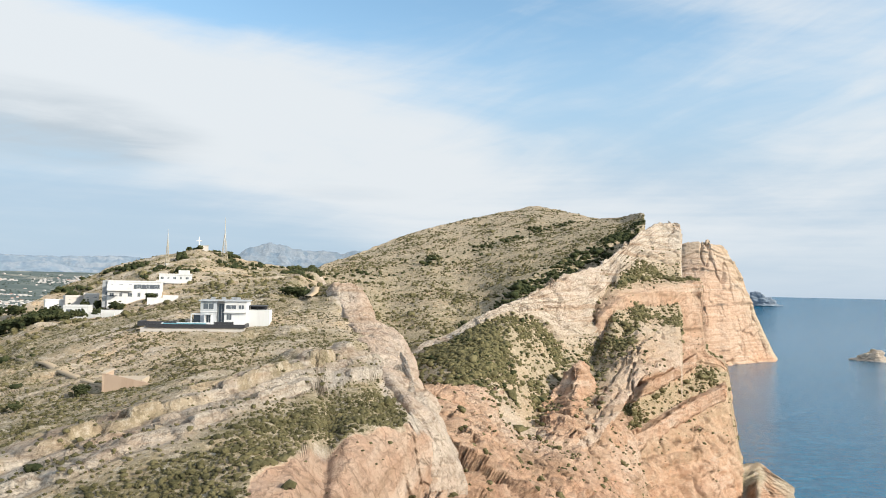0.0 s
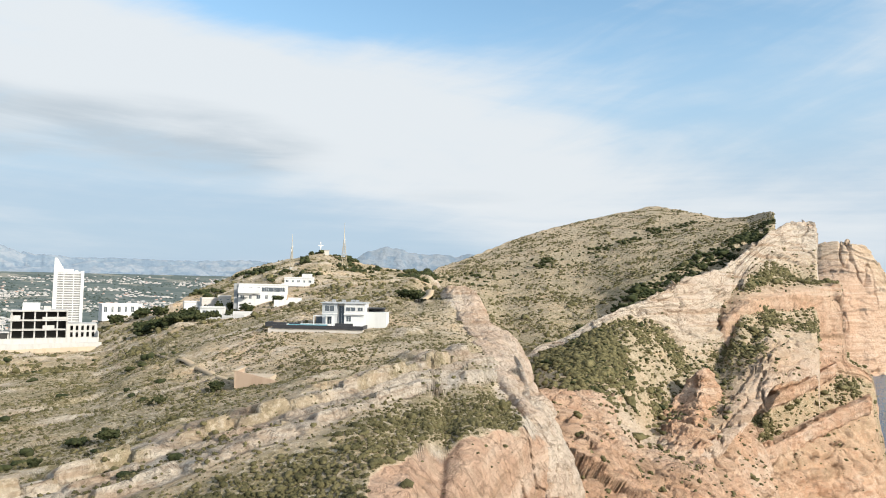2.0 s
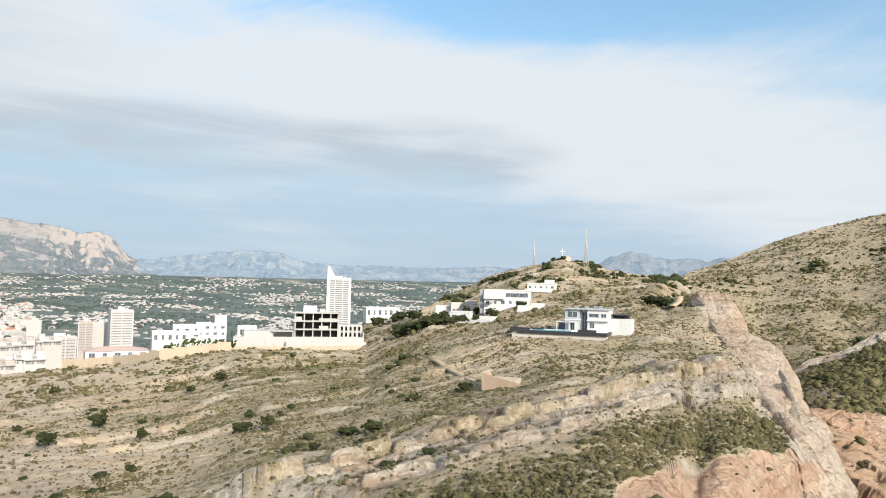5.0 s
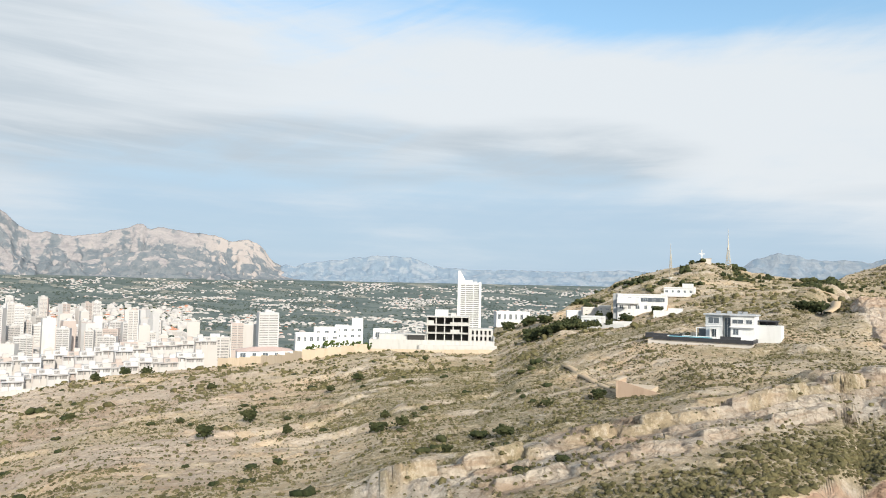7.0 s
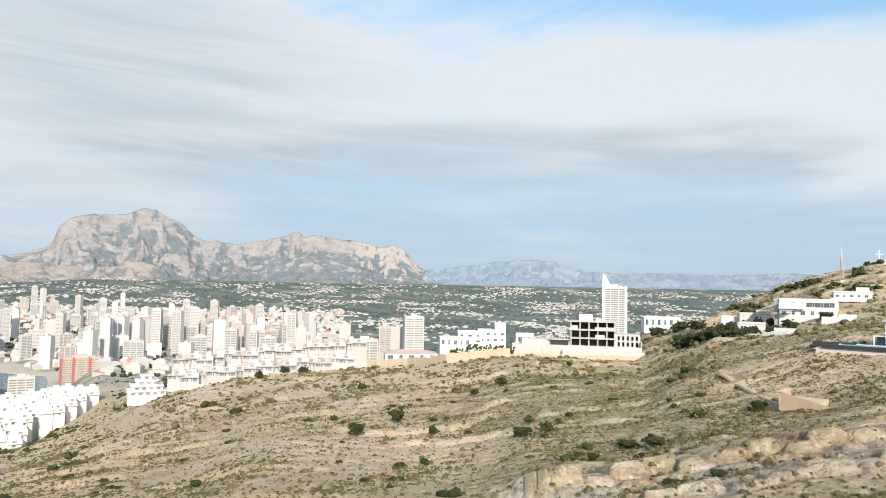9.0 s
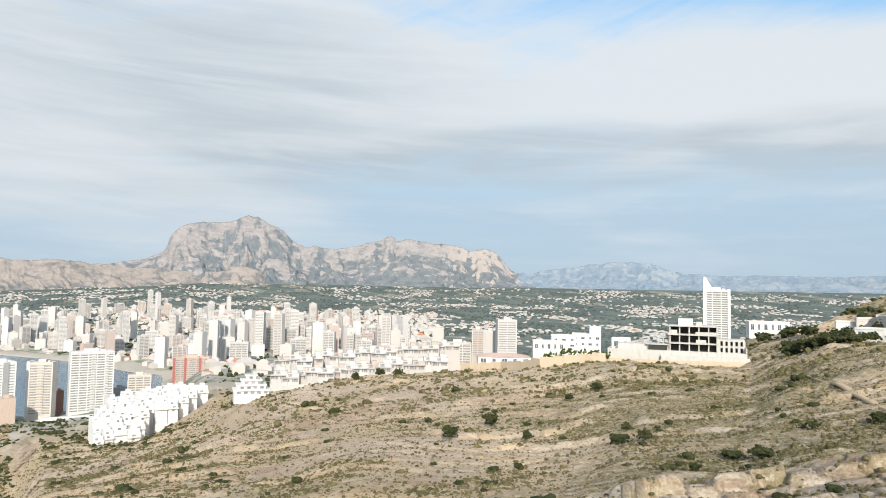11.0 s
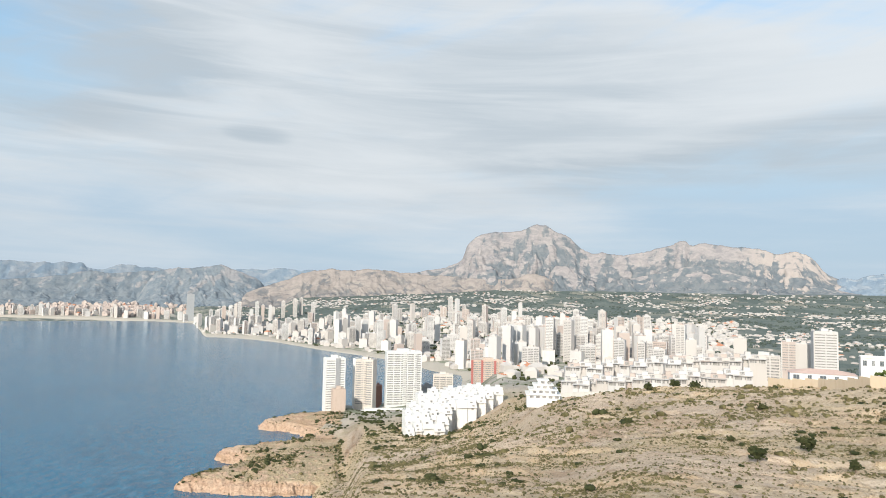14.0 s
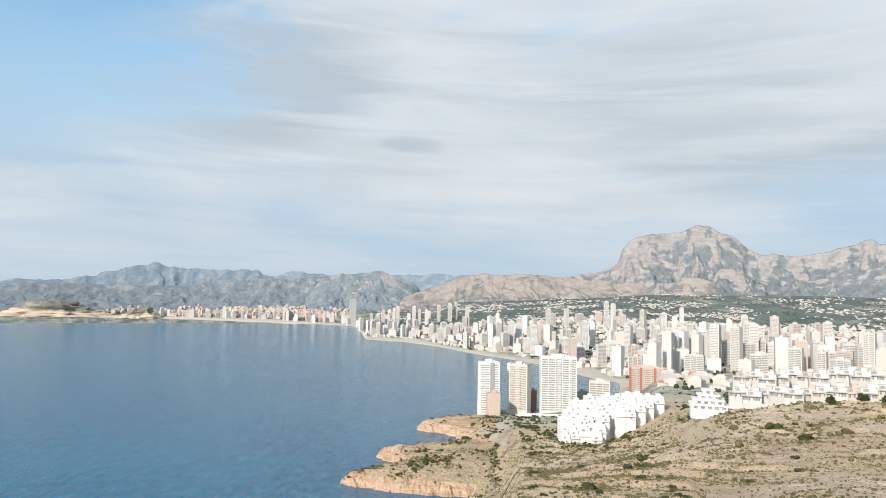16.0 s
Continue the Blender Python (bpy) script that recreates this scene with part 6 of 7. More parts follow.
red_house = house(54.3, 398, 30, 14, 4.6, 6, "long white villa with a shallow pale pink roof", storeys=1, roof="hip", bays=5, z=124.5, group=V)
part("terrace", boxes((-22, -9.0, -8, 22, 0.0, 0.2)), WHITE, red_house, "white terrace base")
part("terrace_wall", boxes((-22, -9.3, -6, 22, -9.0, 1.3)), WHITE, red_house)
house(45.0, 352, 9, 7, 4.4, 0, "small white flat-roofed house beside the unfinished building", storeys=1, z=139.6, group=V)
for b0, r0, b1, r1 in ((57.9, 372, 54.6, 358), (54.6, 358, 51.4, 331), (51.4, 331, 46.2, 326)):
    garden_wall(b0, r0, b1, r1, 4.4, TAN_WALL, "long tan masonry retaining wall along the slope")
garden_wall(46.2, 332, 35.9, 330, 1.2, TAN_WALL, "low tan masonry wall below the building")


def hedge(b, r, long_, tall, z, label):
    rng = np.random.default_rng(int(b * 10))
    count = int(long_ * 5)
    base = stand(b, r, z=z)
    pts = np.stack([rng.uniform(-long_ / 2, long_ / 2, count), rng.uniform(-0.9, 0.9, count), rng.uniform(0.2, tall, count)], -1)
    bm = bmesh.new()
    for q in pts:
        v, f = clump_template(int(rng.integers(60, 66)), 1, 0.9)
        vs = [bm.verts.new(Vector(q) + Vector(c) * float(rng.uniform(0.45, 0.8))) for c in v]
        for t_ in f:
            bm.faces.new([vs[k] for k in t_])
    ob = part("hedge", bm, HEDGE, None)
    ob.matrix_world = base
    return tagged(ob, label, "hedge")


hedge(48.2, 334, 18, 3.6, 136.0, "bushy green garden hedge before white villas")
hedge(50.6, 333, 6, 2.6, 135.2, "small green hedge before a white villa")
hedge(46.4, 331, 6, 3.0, 136.2, "bushy green garden hedge beside a pale wall")


# ---- masts and the cross ----
def lattice_mast(b, r, tall, foot, label):
    m_ = thing("radio_mast", stand(b, r, 20), label, "mast")
    legs = ((-1, -1), (1, -1), (1, 1), (-1, 1))
    for x, y in legs:
        part("leg", rod(bmesh.new(), (x * foot, y * foot, -1), (x * 0.25, y * 0.25, tall * 0.62), 0.14, 0.09, 5), STEEL, m_)
    for k in range(9):
        t = k / 9
        w0, w1 = foot * (1 - t) + 0.25 * t, foot * (1 - t - 1 / 9) + 0.25 * (t + 1 / 9)
        z0, z1 = tall * 0.62 * t, tall * 0.62 * (t + 1 / 9)
        bm = bmesh.new()
        for (x0, y0), (x1, y1) in zip(legs, legs[1:] + legs[:1]):
            rod(bm, (x0 * w0, y0 * w0, z0), (x1 * w1, y1 * w1, z1), 0.07, sides=4)
            rod(bm, (x0 * w0, y0 * w0, z0), (x1 * w0, y1 * w0, z0), 0.07, sides=4)
        part("brace", bm, STEEL, m_)
    part("pole", rod(bmesh.new(), (0, 0, tall * 0.6), (0, 0, tall), 0.26, 0.08), STEEL, m_, "slim pole")
    part("foot", boxes((-foot * 1.2, -foot * 1.2, -2, foot * 1.2, foot * 1.2, 0.3)), PALE_GREY, m_)
    for k in range(3):
        part("antenna", boxes((-0.55 + 0.4 * k, -0.5, tall * (0.5 + 0.06 * k), -0.35 + 0.4 * k, -0.3, tall * (0.55 + 0.06 * k))), WHITE, m_)


lattice_mast(17.6, 430, 28, 1.9, "tall rusty steel lattice mast on the hill")
lattice_mast(21.8, 420, 20, 0.9, "slim pale steel mast on the hill")
cross = thing("hilltop_cross", stand(19.5, 478), "white cross on a stepped base on the hilltop", "cross")
part("upright", boxes((-0.3, -0.3, 0, 0.3, 0.3, 8.5)), WHITE, cross)
part("arm", boxes((-1.8, -0.25, 5.6, 1.8, 0.25, 6.2)), WHITE, cross)
part("base", boxes((-1.6, -1.6, -2, 1.6, 1.6, 0.7), (-1.0, -1.0, 0.7, 1.0, 1.0, 1.5)), CREAM, cross)
hut = thing("stone_hut", stand(19.05, 470), "small ochre stone hut near the hilltop", "hut")
part("wall", boxes((-2, 0, -2, 2, 3, 3.0)), CREAM, hut)
part("roof", boxes((-2.3, -0.3, 3.0, 2.3, 3.3, 3.25)), PALE_GREY, hut)


# ---- the embanked bend of the track, and the tracks ----
bend = thing("retaining_wall", stand(24.6, 148, -14), "pinkish masonry retaining wall under a bend of the track", "wall")
bm = bmesh.new()
v = [bm.verts.new(c) for c in ((-3.2, 0, -3), (6.0, -1.5, -3), (6.0, -1.1, -3), (-3.2, 0.4, -3), (-3.2, 0, 3.2), (6.0, -1.5, 1.3), (6.0, -1.1, 1.3), (-3.2, 0.4, 3.2))]
for f in ((4, 5, 6, 7), (0, 1, 5, 4), (1, 2, 6, 5), (2, 3, 7, 6), (3, 0, 4, 7)):
    bm.faces.new([v[k] for k in f])
part("face", bm, PINK_WALL, bend)
part("return", boxes((-3.6, 0, -3, -3.2, 6.5, 3.1)), PINK_WALL, bend)
part("coping", boxes((-3.9, -0.15, 3.1, -2.9, 6.5, 3.35)), TAN_WALL, bend)
part("fill", boxes((-3.2, 0.4, -3, 3.6, 6.5, 1.9)), TAN_WALL, bend)


def track(points, wide, label):
    """A ribbon of bare earth laid on the ground."""
    pts = [spot(b, r) for b, r in points]
    line = []
    for a, c in zip(pts, pts[1:]):
        n_ = max(2, int((c - a).length / 2.5))
        line += [a.lerp(c, k / n_) for k in range(n_)]
    line.append(pts[-1])
    left, right, heights = [], [], []
    for k, q in enumerate(line):
        d = (line[min(k + 1, len(line) - 1)] - line[max(k - 1, 0)]).normalized()
        s_ = Vector((-d.y, d.x, 0)) * wide / 2
        z = max(height_at(q.x, q.y), height_at((q + s_).x, (q + s_).y), height_at((q - s_).x, (q - s_).y)) * 0.5 + height_at(q.x, q.y) * 0.5 + 0.10
        heights.append(z)
        z = sum(heights[-7:]) / len(heights[-7:])
        left.append((q.x + s_.x, q.y + s_.y, z)), right.append((q.x - s_.x, q.y - s_.y, z))
    low = [(x, y, z - 0.4) for x, y, z in left], [(x, y, z - 0.4) for x, y, z in right]
    grid = np.array([low[0], left, right, low[1]]).transpose(1, 0, 2)
    ob = sheet_mesh("track", grid, TRACK)
    return tagged(ob, label, "track", kind="structure")


TRACK = plaster("beaten earth track", (0.50, 0.385, 0.26), (0.42, 0.31, 0.20), 0.95)
track(((35.6, 300), (33.0, 262), (30.5, 215), (27.5, 170), (25.8, 156), (23.0, 156)), 1.9, "tan earth track across the slope")
track(((22.0, 372), (18.5, 372), (15.5, 372), (12.5, 372), (10.6, 372), (9.6, 360)), 3.6, "tan earth track along the hill")
track(((10.3, 345), (10.2, 300), (10.45, 262), (11.0, 252)), 2.6, "pale earth track down to the plateau")
track(((29.5, 420), (26.0, 432), (23.0, 436)), 3.0, "tan earth track on the hill's shoulder")
track(((89.6, 612), (88.2, 628), (86.8, 640), (85.4, 655)), 4.0, "pale coast road above the cove")

# ---- trees that stand out ----
SLOPE_TREES = ((34.6, 395, 5.0, 8.0), (32.8, 385, 5.0, 8.0), (31.6, 370, 5.0, 8.0), (58.7, 181, 3.6, 4.0), (55.3, 201, 4.0, 4.4), (52.4, 173, 2.6, 2.8), (44.6, 166, 2.4, 2.6), (45.2, 150, 2.2, 3.8), (43.2, 148, 2.4, 3.4), (34.7, 121, 2.2, 3.6), (39.5, 113, 1.6, 2.0),
               (36.8, 126, 1.3, 3.4), (31.4, 146, 2.0, 2.4), (49.0, 242, 2.4, 3.4), (58.3, 286, 2.6, 3.6), (46.9, 254, 2.6, 4.4), (60.5, 219, 1.8, 2.4), (68.0, 270, 2.4, 3.0), (27.3, 151, 2.4, 3.2), (12.5, 264, 4.0, 6.6), (11.4, 262, 4.0, 6.0))
HOUSE_TREES = ((29.2, 338, 6.5, 5.0), (28.3, 334, 6.5, 5.0), (27.3, 330, 6.0, 5.0), (29.9, 338, 5.5, 5.5), (26.4, 327, 5.0, 4.6), (28.8, 326, 5.0, 5.0), (27.8, 320, 4.6, 5.0), (27.6, 298, 4.0, 5.0), (28.2, 303, 4.0, 5.5), (29.0, 298, 4.5, 6.0), (26.5, 305, 3.6, 4.5), (30.4, 296, 4.0, 6.5), (31.8, 306, 4.2, 7.0), (32.8, 312, 4.0, 7.0), (25.0, 306, 3.2, 4.4), (28.8, 316, 4.6, 5.0), (30.2, 330, 4.8, 6.0), (29.6, 318, 5.0, 6.0), (30.6, 322, 5.5, 6.0), (31.6, 330, 4.5, 6.0), (25.3, 312, 4.0, 5.0), (27.4, 312, 4.0, 4.5), (22.8, 308, 3.6, 5.0), (33.0, 345, 4.0, 6.0), (26.2, 314, 3.2, 4.0), (46.3, 338, 4.0, 4.2), (57.0, 378, 3.4, 5.0), (66.5, 400, 4.5, 5.0), (30.0, 306, 4.5, 6.0), (31.0, 300, 4.0, 7.0), (28.6, 296, 3.0, 5.0), (29.8, 330, 4.5, 5.0), (28.4, 330, 4.0, 4.0), (32.2, 318, 4.0, 7.0), (26.6, 300, 3.0, 4.0), (63.0, 405, 5.0, 6.0), (61.5, 402, 4.2, 5.5), (64.5, 412, 4.6, 6.5), (60.0, 398, 4.6, 5.5))
for b, r, tall, wide in SLOPE_TREES + HOUSE_TREES:
    tree(b, r, tall, wide, "dark green spreading tree on the dry slope" if r < 300 else "dark green pine beside the hillside houses")

# ---- the town: apartment towers ----
def tower_block(wide, deep, floors, style, wall=None, core=None, label="", category="apartment tower", group="", storey=3.0, name="apartment_tower"):
    """A block of flats: a core, by default in the colours of shade, behind floor bands, piers and end walls."""
    wall, core = wall or FACADE, core or CORE
    t = thing(name, Matrix(), label, category, group)
    tall, x, y = floors * storey, wide / 2, deep / 2
    part("core", boxes((-x + 0.5, -y + 0.5, -8, x - 0.5, y - 0.5, tall)), core, t)
    bm = bmesh.new()
    high = {"balcony": 1.25, "grid": 1.6, "slab": 1.9, "plain": 2.1}[style]
    for k in range(floors):
        z = k * storey + 1.9 - high / 2 - 0.4
        box(bm, -x, -y, z, x, y, z + high)
    box(bm, -x - 0.1, -y - 0.1, tall - 0.6, x + 0.1, y + 0.1, tall + 1.1)
    box(bm, -x, -y, -8, x, y, 1.0)
    tagged(part("balcony_cladding", bm, wall, t), kind="stuff")
    if style in ("balcony", "slab"):
        part("end_wall", boxes((-x - 0.2, -y - 0.2, -8, -x + 0.8, y + 0.2, tall + 0.9)), wall, t)
        part("end_wall", boxes((x - 0.8, -y - 0.2, -8, x + 0.2, y + 0.2, tall + 0.9)), wall, t)
    bm = bmesh.new()
    bays = max(2, int(wide / (5.0 if style == "grid" else 9.0)))
    for k in range(bays + 1):
        cx = -x + wide * k / bays
        box(bm, cx - 0.5, -y - 0.15, -8, cx + 0.5, y + 0.15, tall)
    if style in ("grid", "plain"):
        for k in range(max(2, int(deep / 5)) + 1):
            cy = -y + deep * k / max(2, int(deep / 5))
            box(bm, -x - 0.15, cy - 0.5, -8, x + 0.15, cy + 0.5, tall)
    tagged(part("pier_cladding", bm, wall, t), kind="stuff")
    part("roof_house", boxes((-x * 0.35, -y * 0.5, tall + 0.5, x * 0.3, y * 0.5, tall + 4.2), (x * 0.4, -y * 0.3, tall + 0.5, x * 0.62, y * 0.3, tall + 2.6)), wall, t)
    return t


def put(t, b, r, turn=0.0, z=None):
    t.matrix_world = stand(b, r, turn, z=z)
    return t


G = "apartment towers of the town"
PINK_PALE = plaster("pinkish cream render", (0.52, 0.42, 0.36), (0.42, 0.33, 0.27))
# the towers on the point
front = tower_block(25, 14, 22, "slab", WHITE, label="white apartment tower with a grey middle strip on the point", group=G)
put(front, 91.8, 912, 14, 12)
# Grey strip laid proud of the facade; its colour imitates a recess in shade.
part("recess", boxes((0.0, -7.6, 0, 6.0, -6.8, 66.5)), GREY, front, "grey strip in place of a recess's shade")
low = tower_block(15, 14, 9, "grid", PINK_PALE, label="short cream apartment block beside a white tower", group=G)
put(low, 91.4, 892, 10, 14)
second = tower_block(24, 18, 20, "balcony", CREAM, label="cream apartment tower with stacked balconies on the point", group=G)
put(second, 89.25, 936, -16, 14)
part("side_wing", boxes((-15.5, -8, -8, -12.4, 8, 62.0)), WHITE, second, "white blank side wing")
for k in range(19):
    part("balcony", boxes((-3.5, -10.2, 2 + 3 * k, 3.5, -9.0, 3.2 + 3 * k)), CREAM, second)
third = tower_block(47, 20, 24, "balcony", WHITE, label="broad white apartment slab with rows of balconies on the point", group=G)
put(third, 86.2, 952, 8, 12)
for k in range(23):
    part("balcony", boxes((-1.6, -11.4, 2 + 3 * k, 3.2, -10.0, 3.3 + 3 * k)), WHITE, third)
    part("balcony", boxes((13.0, -11.4, 2 + 3 * k, 17.6, -10.0, 3.3 + 3 * k)), WHITE, third)
put(tower_block(10, 12, 9, "grid", BRICK_RED, CORE, label="dark brown apartment block between two towers", group=G), 88.2, 1000, 0, 4)
put(tower_block(18, 14, 9, "plain", GREY, DARK_GLASS, label="dark glazed block beside a white tower", group=G), 84.25, 1010, 0, 4)
put(tower_block(27, 18, 12, "balcony", CREAM, label="cream rounded hotel block behind white terraces", group=G), 82.9, 985, 0, 14)
podium = thing("podium", stand(88.0, 905, 4, z=9), "low white seaside podium with walls below the towers", "podium")
part("base", boxes((-42, -4, -10, 40, 14, 2.0)), WHITE, podium)
part("rail_wall", boxes((-42, -4.4, 2, 40, -4, 3.4), (-20, 3, 2, 38, 10, 5.0)), WHITE, podium)


def terraces():
    """The stepped white holiday flats on the slope: staggered rows of units that climb away from the sea."""
    a = thing("terraced_apartments", pose(*spot(82.4, 640, 36.0)), "dazzling white stepped apartments down the slope", "apartments")
    home = a.matrix_world.inverted()
    rng = random.Random(4)
    for row, (b0, b1, r, roof) in enumerate(((85.8, 83.0, 612, 52.5), (85.9, 82.6, 626, 57.5), (85.9, 82.2, 640, 61.5), (85.6, 80.6, 656, 64.5), (84.9, 79.6, 672, 67.0), (83.9, 78.9, 688, 69.0), (82.6, 78.6, 704, 71.0))):
        b = b0
        while b > b1:
            wide = rng.uniform(6.5, 10.5)
            step = math.degrees(wide / r)
            here, top = r + rng.uniform(-4.5, 4.5), roof + rng.choice((-2.8, 0.0, 0.0, 0.0, 1.4)) - 6.0 * smooth(84.5, 86.0, b)
            m = home @ pose(*spot(b - step / 2, here, 0.0), 0, 0, b + 14)
            x = wide / 2 - 0.08
            bm = boxes((-x, 3.0, 10, x, 15, top), (-x, 0, 10, x, 3.0, top - 3.0), (-x, 0, top - 3.0, x, 0.25, top - 2.1), (-x * 0.2, 7, top, x * 0.7, 11, top + 2.3), (-x, 3.0, top, x, 3.25, top + 0.7), (-x - 0.1, -1.6, top - 6.2, x + 0.1, 0, top - 5.1))
            bm.transform(m)
            unit = part("unit", bm, WHITE, a)
            for z, y, wide_ in ((top - 2.4, 3.0, 0.55), (top - 5.2, 0.0, 0.6), (top - 8.2, 0.0, 0.5)):
                if rng.random() < 0.62:
                    c = rng.uniform(-0.3, 0.3) * x
                    bm = boxes((c - x * wide_ * 0.5, y - 0.05, z - 0.2, c + x * wide_ * 0.5, y + 0.1, z + 1.5))
                    bm.transform(m)
                    part("opening", bm, CORE, unit)
            b -= step
    return a


terraces()
# the red block, its neighbours and the round white house
red = tower_block(52, 16, 15, "balcony", PINK_PALE, label="pale apartment slab with broad red upright bands", group=G)
put(red, 79.2, 1085, 0, 17)
part("red_band", boxes(*[(x, -8.5, -6, x + 3.4, -7.7, 45.5) for x in (-26.4, -11.0, 9.0, 23.0)]), RED_PAINT, red, "red painted upright band")
white_house = thing("tiered_house", stand(74.75, 505, 4, z=92.5), "round tiered white house on the crest of the slope", "house")
for k, (w_, d_) in enumerate(((23, 17), (19, 14), (13, 11), (7, 7))):
    part("tier", boxes((-w_ / 2, -d_ / 2, k * 3.2 - (6 if k == 0 else 0), w_ / 2, d_ / 2, k * 3.2 + 3.0), (-w_ / 2 - 0.8, -d_ / 2 - 0.8, k * 3.2 + 2.6, w_ / 2 + 0.8, d_ / 2 + 0.8, k * 3.2 + 3.4)), WHITE, white_house)
    for j in range(5 - k):
        part("opening", boxes((-w_ / 2 + 2 + j * 4.4, -d_ / 2 - 0.06, k * 3.2 + 0.6, -w_ / 2 + 4.6 + j * 4.4, -d_ / 2 + 0.1, k * 3.2 + 2.2)), CORE, white_house)


# the slender white tower with the raked tip
def raked_tower():
    t = tower_block(33, 20, 33, "balcony", WHITE, label="slender white skyscraper with a raked pointed tip", category="skyscraper", name="skyscraper")
    bm = bmesh.new()
    for y0, y1 in ((-11.0, 11.0),):
        v = [bm.verts.new(c) for c in ((-18.0, y0, -8), (-12.6, y0, -8), (-12.6, y0, 99), (-4.0, y0, 100), (-13.6, y0, 117), (-16.4, y0, 117),
                                       (-18.0, y1, -8), (-12.6, y1, -8), (-12.6, y1, 99), (-4.0, y1, 100), (-13.6, y1, 117), (-16.4, y1, 117))]
        bm.faces.new(v[:6][::-1])
        bm.faces.new(v[6:])
        for k in range(6):
            bm.faces.new((v[k], v[(k + 1) % 6], v[6 + (k + 1) % 6], v[6 + k]))
    part("raked_fin", bm, WHITE, t, "white raked fin")
    part("end_fin", boxes((13.4, -11, -8, 16.8, 11, 101)), WHITE, t)
    return t


put(raked_tower(), 37.85, 1000, 0, 75)

# hotels at the foot of the plain
put(tower_block(24, 18, 15, "slab", label="stepped white hotel tower above the villas", group=G), 54.2, 905, 10, 85)
put(tower_block(16, 16, 11, "grid", label="white hotel tower above the villas", group=G), 55.5, 950, 0, 80)
put(tower_block(16, 16, 12, "slab", label="white hotel tower above the villas", group=G), 56.5, 950, 0, 78)
put(tower_block(28, 15, 9, "balcony", label="white hotel slab behind the slope", group=G), 58.1, 800, 0, 80)
put(tower_block(15, 15, 16, "grid", label="slender cream apartment tower behind the slope", group=G), 59.8, 1000, 0, 65)


# townhouses above the pale wall on the slope's edge
def townhouse():
    t = thing("townhouse", Matrix(), "pale stepped townhouse with open terraces", "townhouse", "row of townhouses along the slope")
    part("lower", boxes((-6.5, 0, -52, 6.5, 11, 3.2)), FACADE, t)
    part("upper", boxes((-3.6, 3, 3.2, 6.2, 11, 6.4)), FACADE, t)
    part("stair_box", boxes((0.5, 6, 6.4, 4.5, 10.5, 8.9)), FACADE, t)
    part("terrace_roof", boxes((-6.5, -1.8, 3.2, 6.5, 3, 3.45)), FACADE, t)
    for x in (-6.4, -2.2, 2.0, 6.1):
        part("post", boxes((x, -1.7, -2, x + 0.35, -1.35, 3.2)), FACADE, t)
    part("opening", boxes((-5.6, -0.05, 0.4, -0.8, 0.1, 2.7)), CORE, t)
    part("opening", boxes((1.0, -0.05, 0.4, 5.4, 0.1, 2.7)), CORE, t)
    part("opening", boxes((-2.4, 2.95, 3.8, 1.0, 3.1, 5.9)), CORE, t)
    return t


first_town = townhouse()
for k in range(17):
    b, r = 58.6 + k * 0.86, 585 + 12 * math.sin(k * 1.7) + (8 if k % 3 == 0 else 0)
    m = stand(b, r, 6 * math.sin(k * 2.1), z=101.0 + (73.6 - b) * 1.0)
    if k:
        copy_thing(first_town, m)
    else:
        first_town.matrix_world = m
for k in range(15):
    b = 59.6 + k * 0.93
    copy_thing(first_town, stand(b, 546 + 6 * math.sin(k * 2.3), 5 * math.sin(k * 1.3), z=93.5 + (73.6 - b) * 0.98 + 1.2 * math.sin(k * 1.9)))
long_wall = thing("retaining_wall", pose(*spot(67.0, 530, 90.0)), "long pale retaining wall below the townhouses", "wall")
for k in range(22):
    b0, b1 = 73.6 - k * 0.62, 73.6 - (k + 1) * 0.62
    p0, p1 = spot(b0, 530), spot(b1, 530)
    low_z, high_z = 56.0, 92.5 + (73.6 - b0) * 0.92
    d_ = (p1 - p0).normalized()
    back = Vector((-d_.y, d_.x, 0)) * 0.8
    bm = bmesh.new()
    base = long_wall.matrix_world.translation
    v = [bm.verts.new(Vector((q.x, q.y, z_)) - base) for z_ in (low_z, high_z) for q in (p0, p1, p1 + back, p0 + back)]
    for f in ((4, 5, 6, 7), (0, 1, 5, 4), (1, 2, 6, 5), (2, 3, 7, 6), (3, 0, 4, 7)):
        bm.faces.new([v[i_] for i_ in f])
    part("panel", bm, PALE_GREY, long_wall)

# the mass of the town
KINDS = []
for k, (wide, deep, floors, style) in enumerate(((20, 13, 16, "balcony"), (15, 14, 19, "grid"), (26, 12, 13, "slab"), (13, 13, 23, "grid"), (18, 15, 12, "plain"), (30, 13, 11, "balcony"), (16, 13, 26, "slab"),
                                                 (22, 13, 8, "grid"), (13, 12, 15, "balcony"), (19, 16, 20, "plain"))):
    KINDS.append((tower_block(wide, deep, floors, style, label=("cream", "white", "pale", "slender cream", "sandy", "long white", "tall white", "low pale", "slim pale", "pale grey")[k] + " apartment block among the towers of the town", group=G), max(wide, deep)))
SPECIAL = ((70.1, 2000, 6, 26), (78.0, 2050, 6, 12), (73.2, 1850, 3, 0), (67.9, 1480, 2, 5), (67.2, 1460, 1, 0), (66.4, 1440, 5, 12), (68.6, 1520, 9, 0), (72.4, 1700, 3, 10), (71.5, 1500, 6, 0), (65.6, 1400, 2, -10),
           (76.6, 1700, 9, 0), (75.0, 1500, 0, 8), (77.6, 1350, 4, 0), (74.3, 1300, 7, 0), (80.4, 1900, 6, 8), (82.2, 1750, 2, 0), (63.3, 1150, 1, 0), (62.8, 1180, 8, 0), (64.2, 1120, 5, 4))
rng_town = random.Random(11)
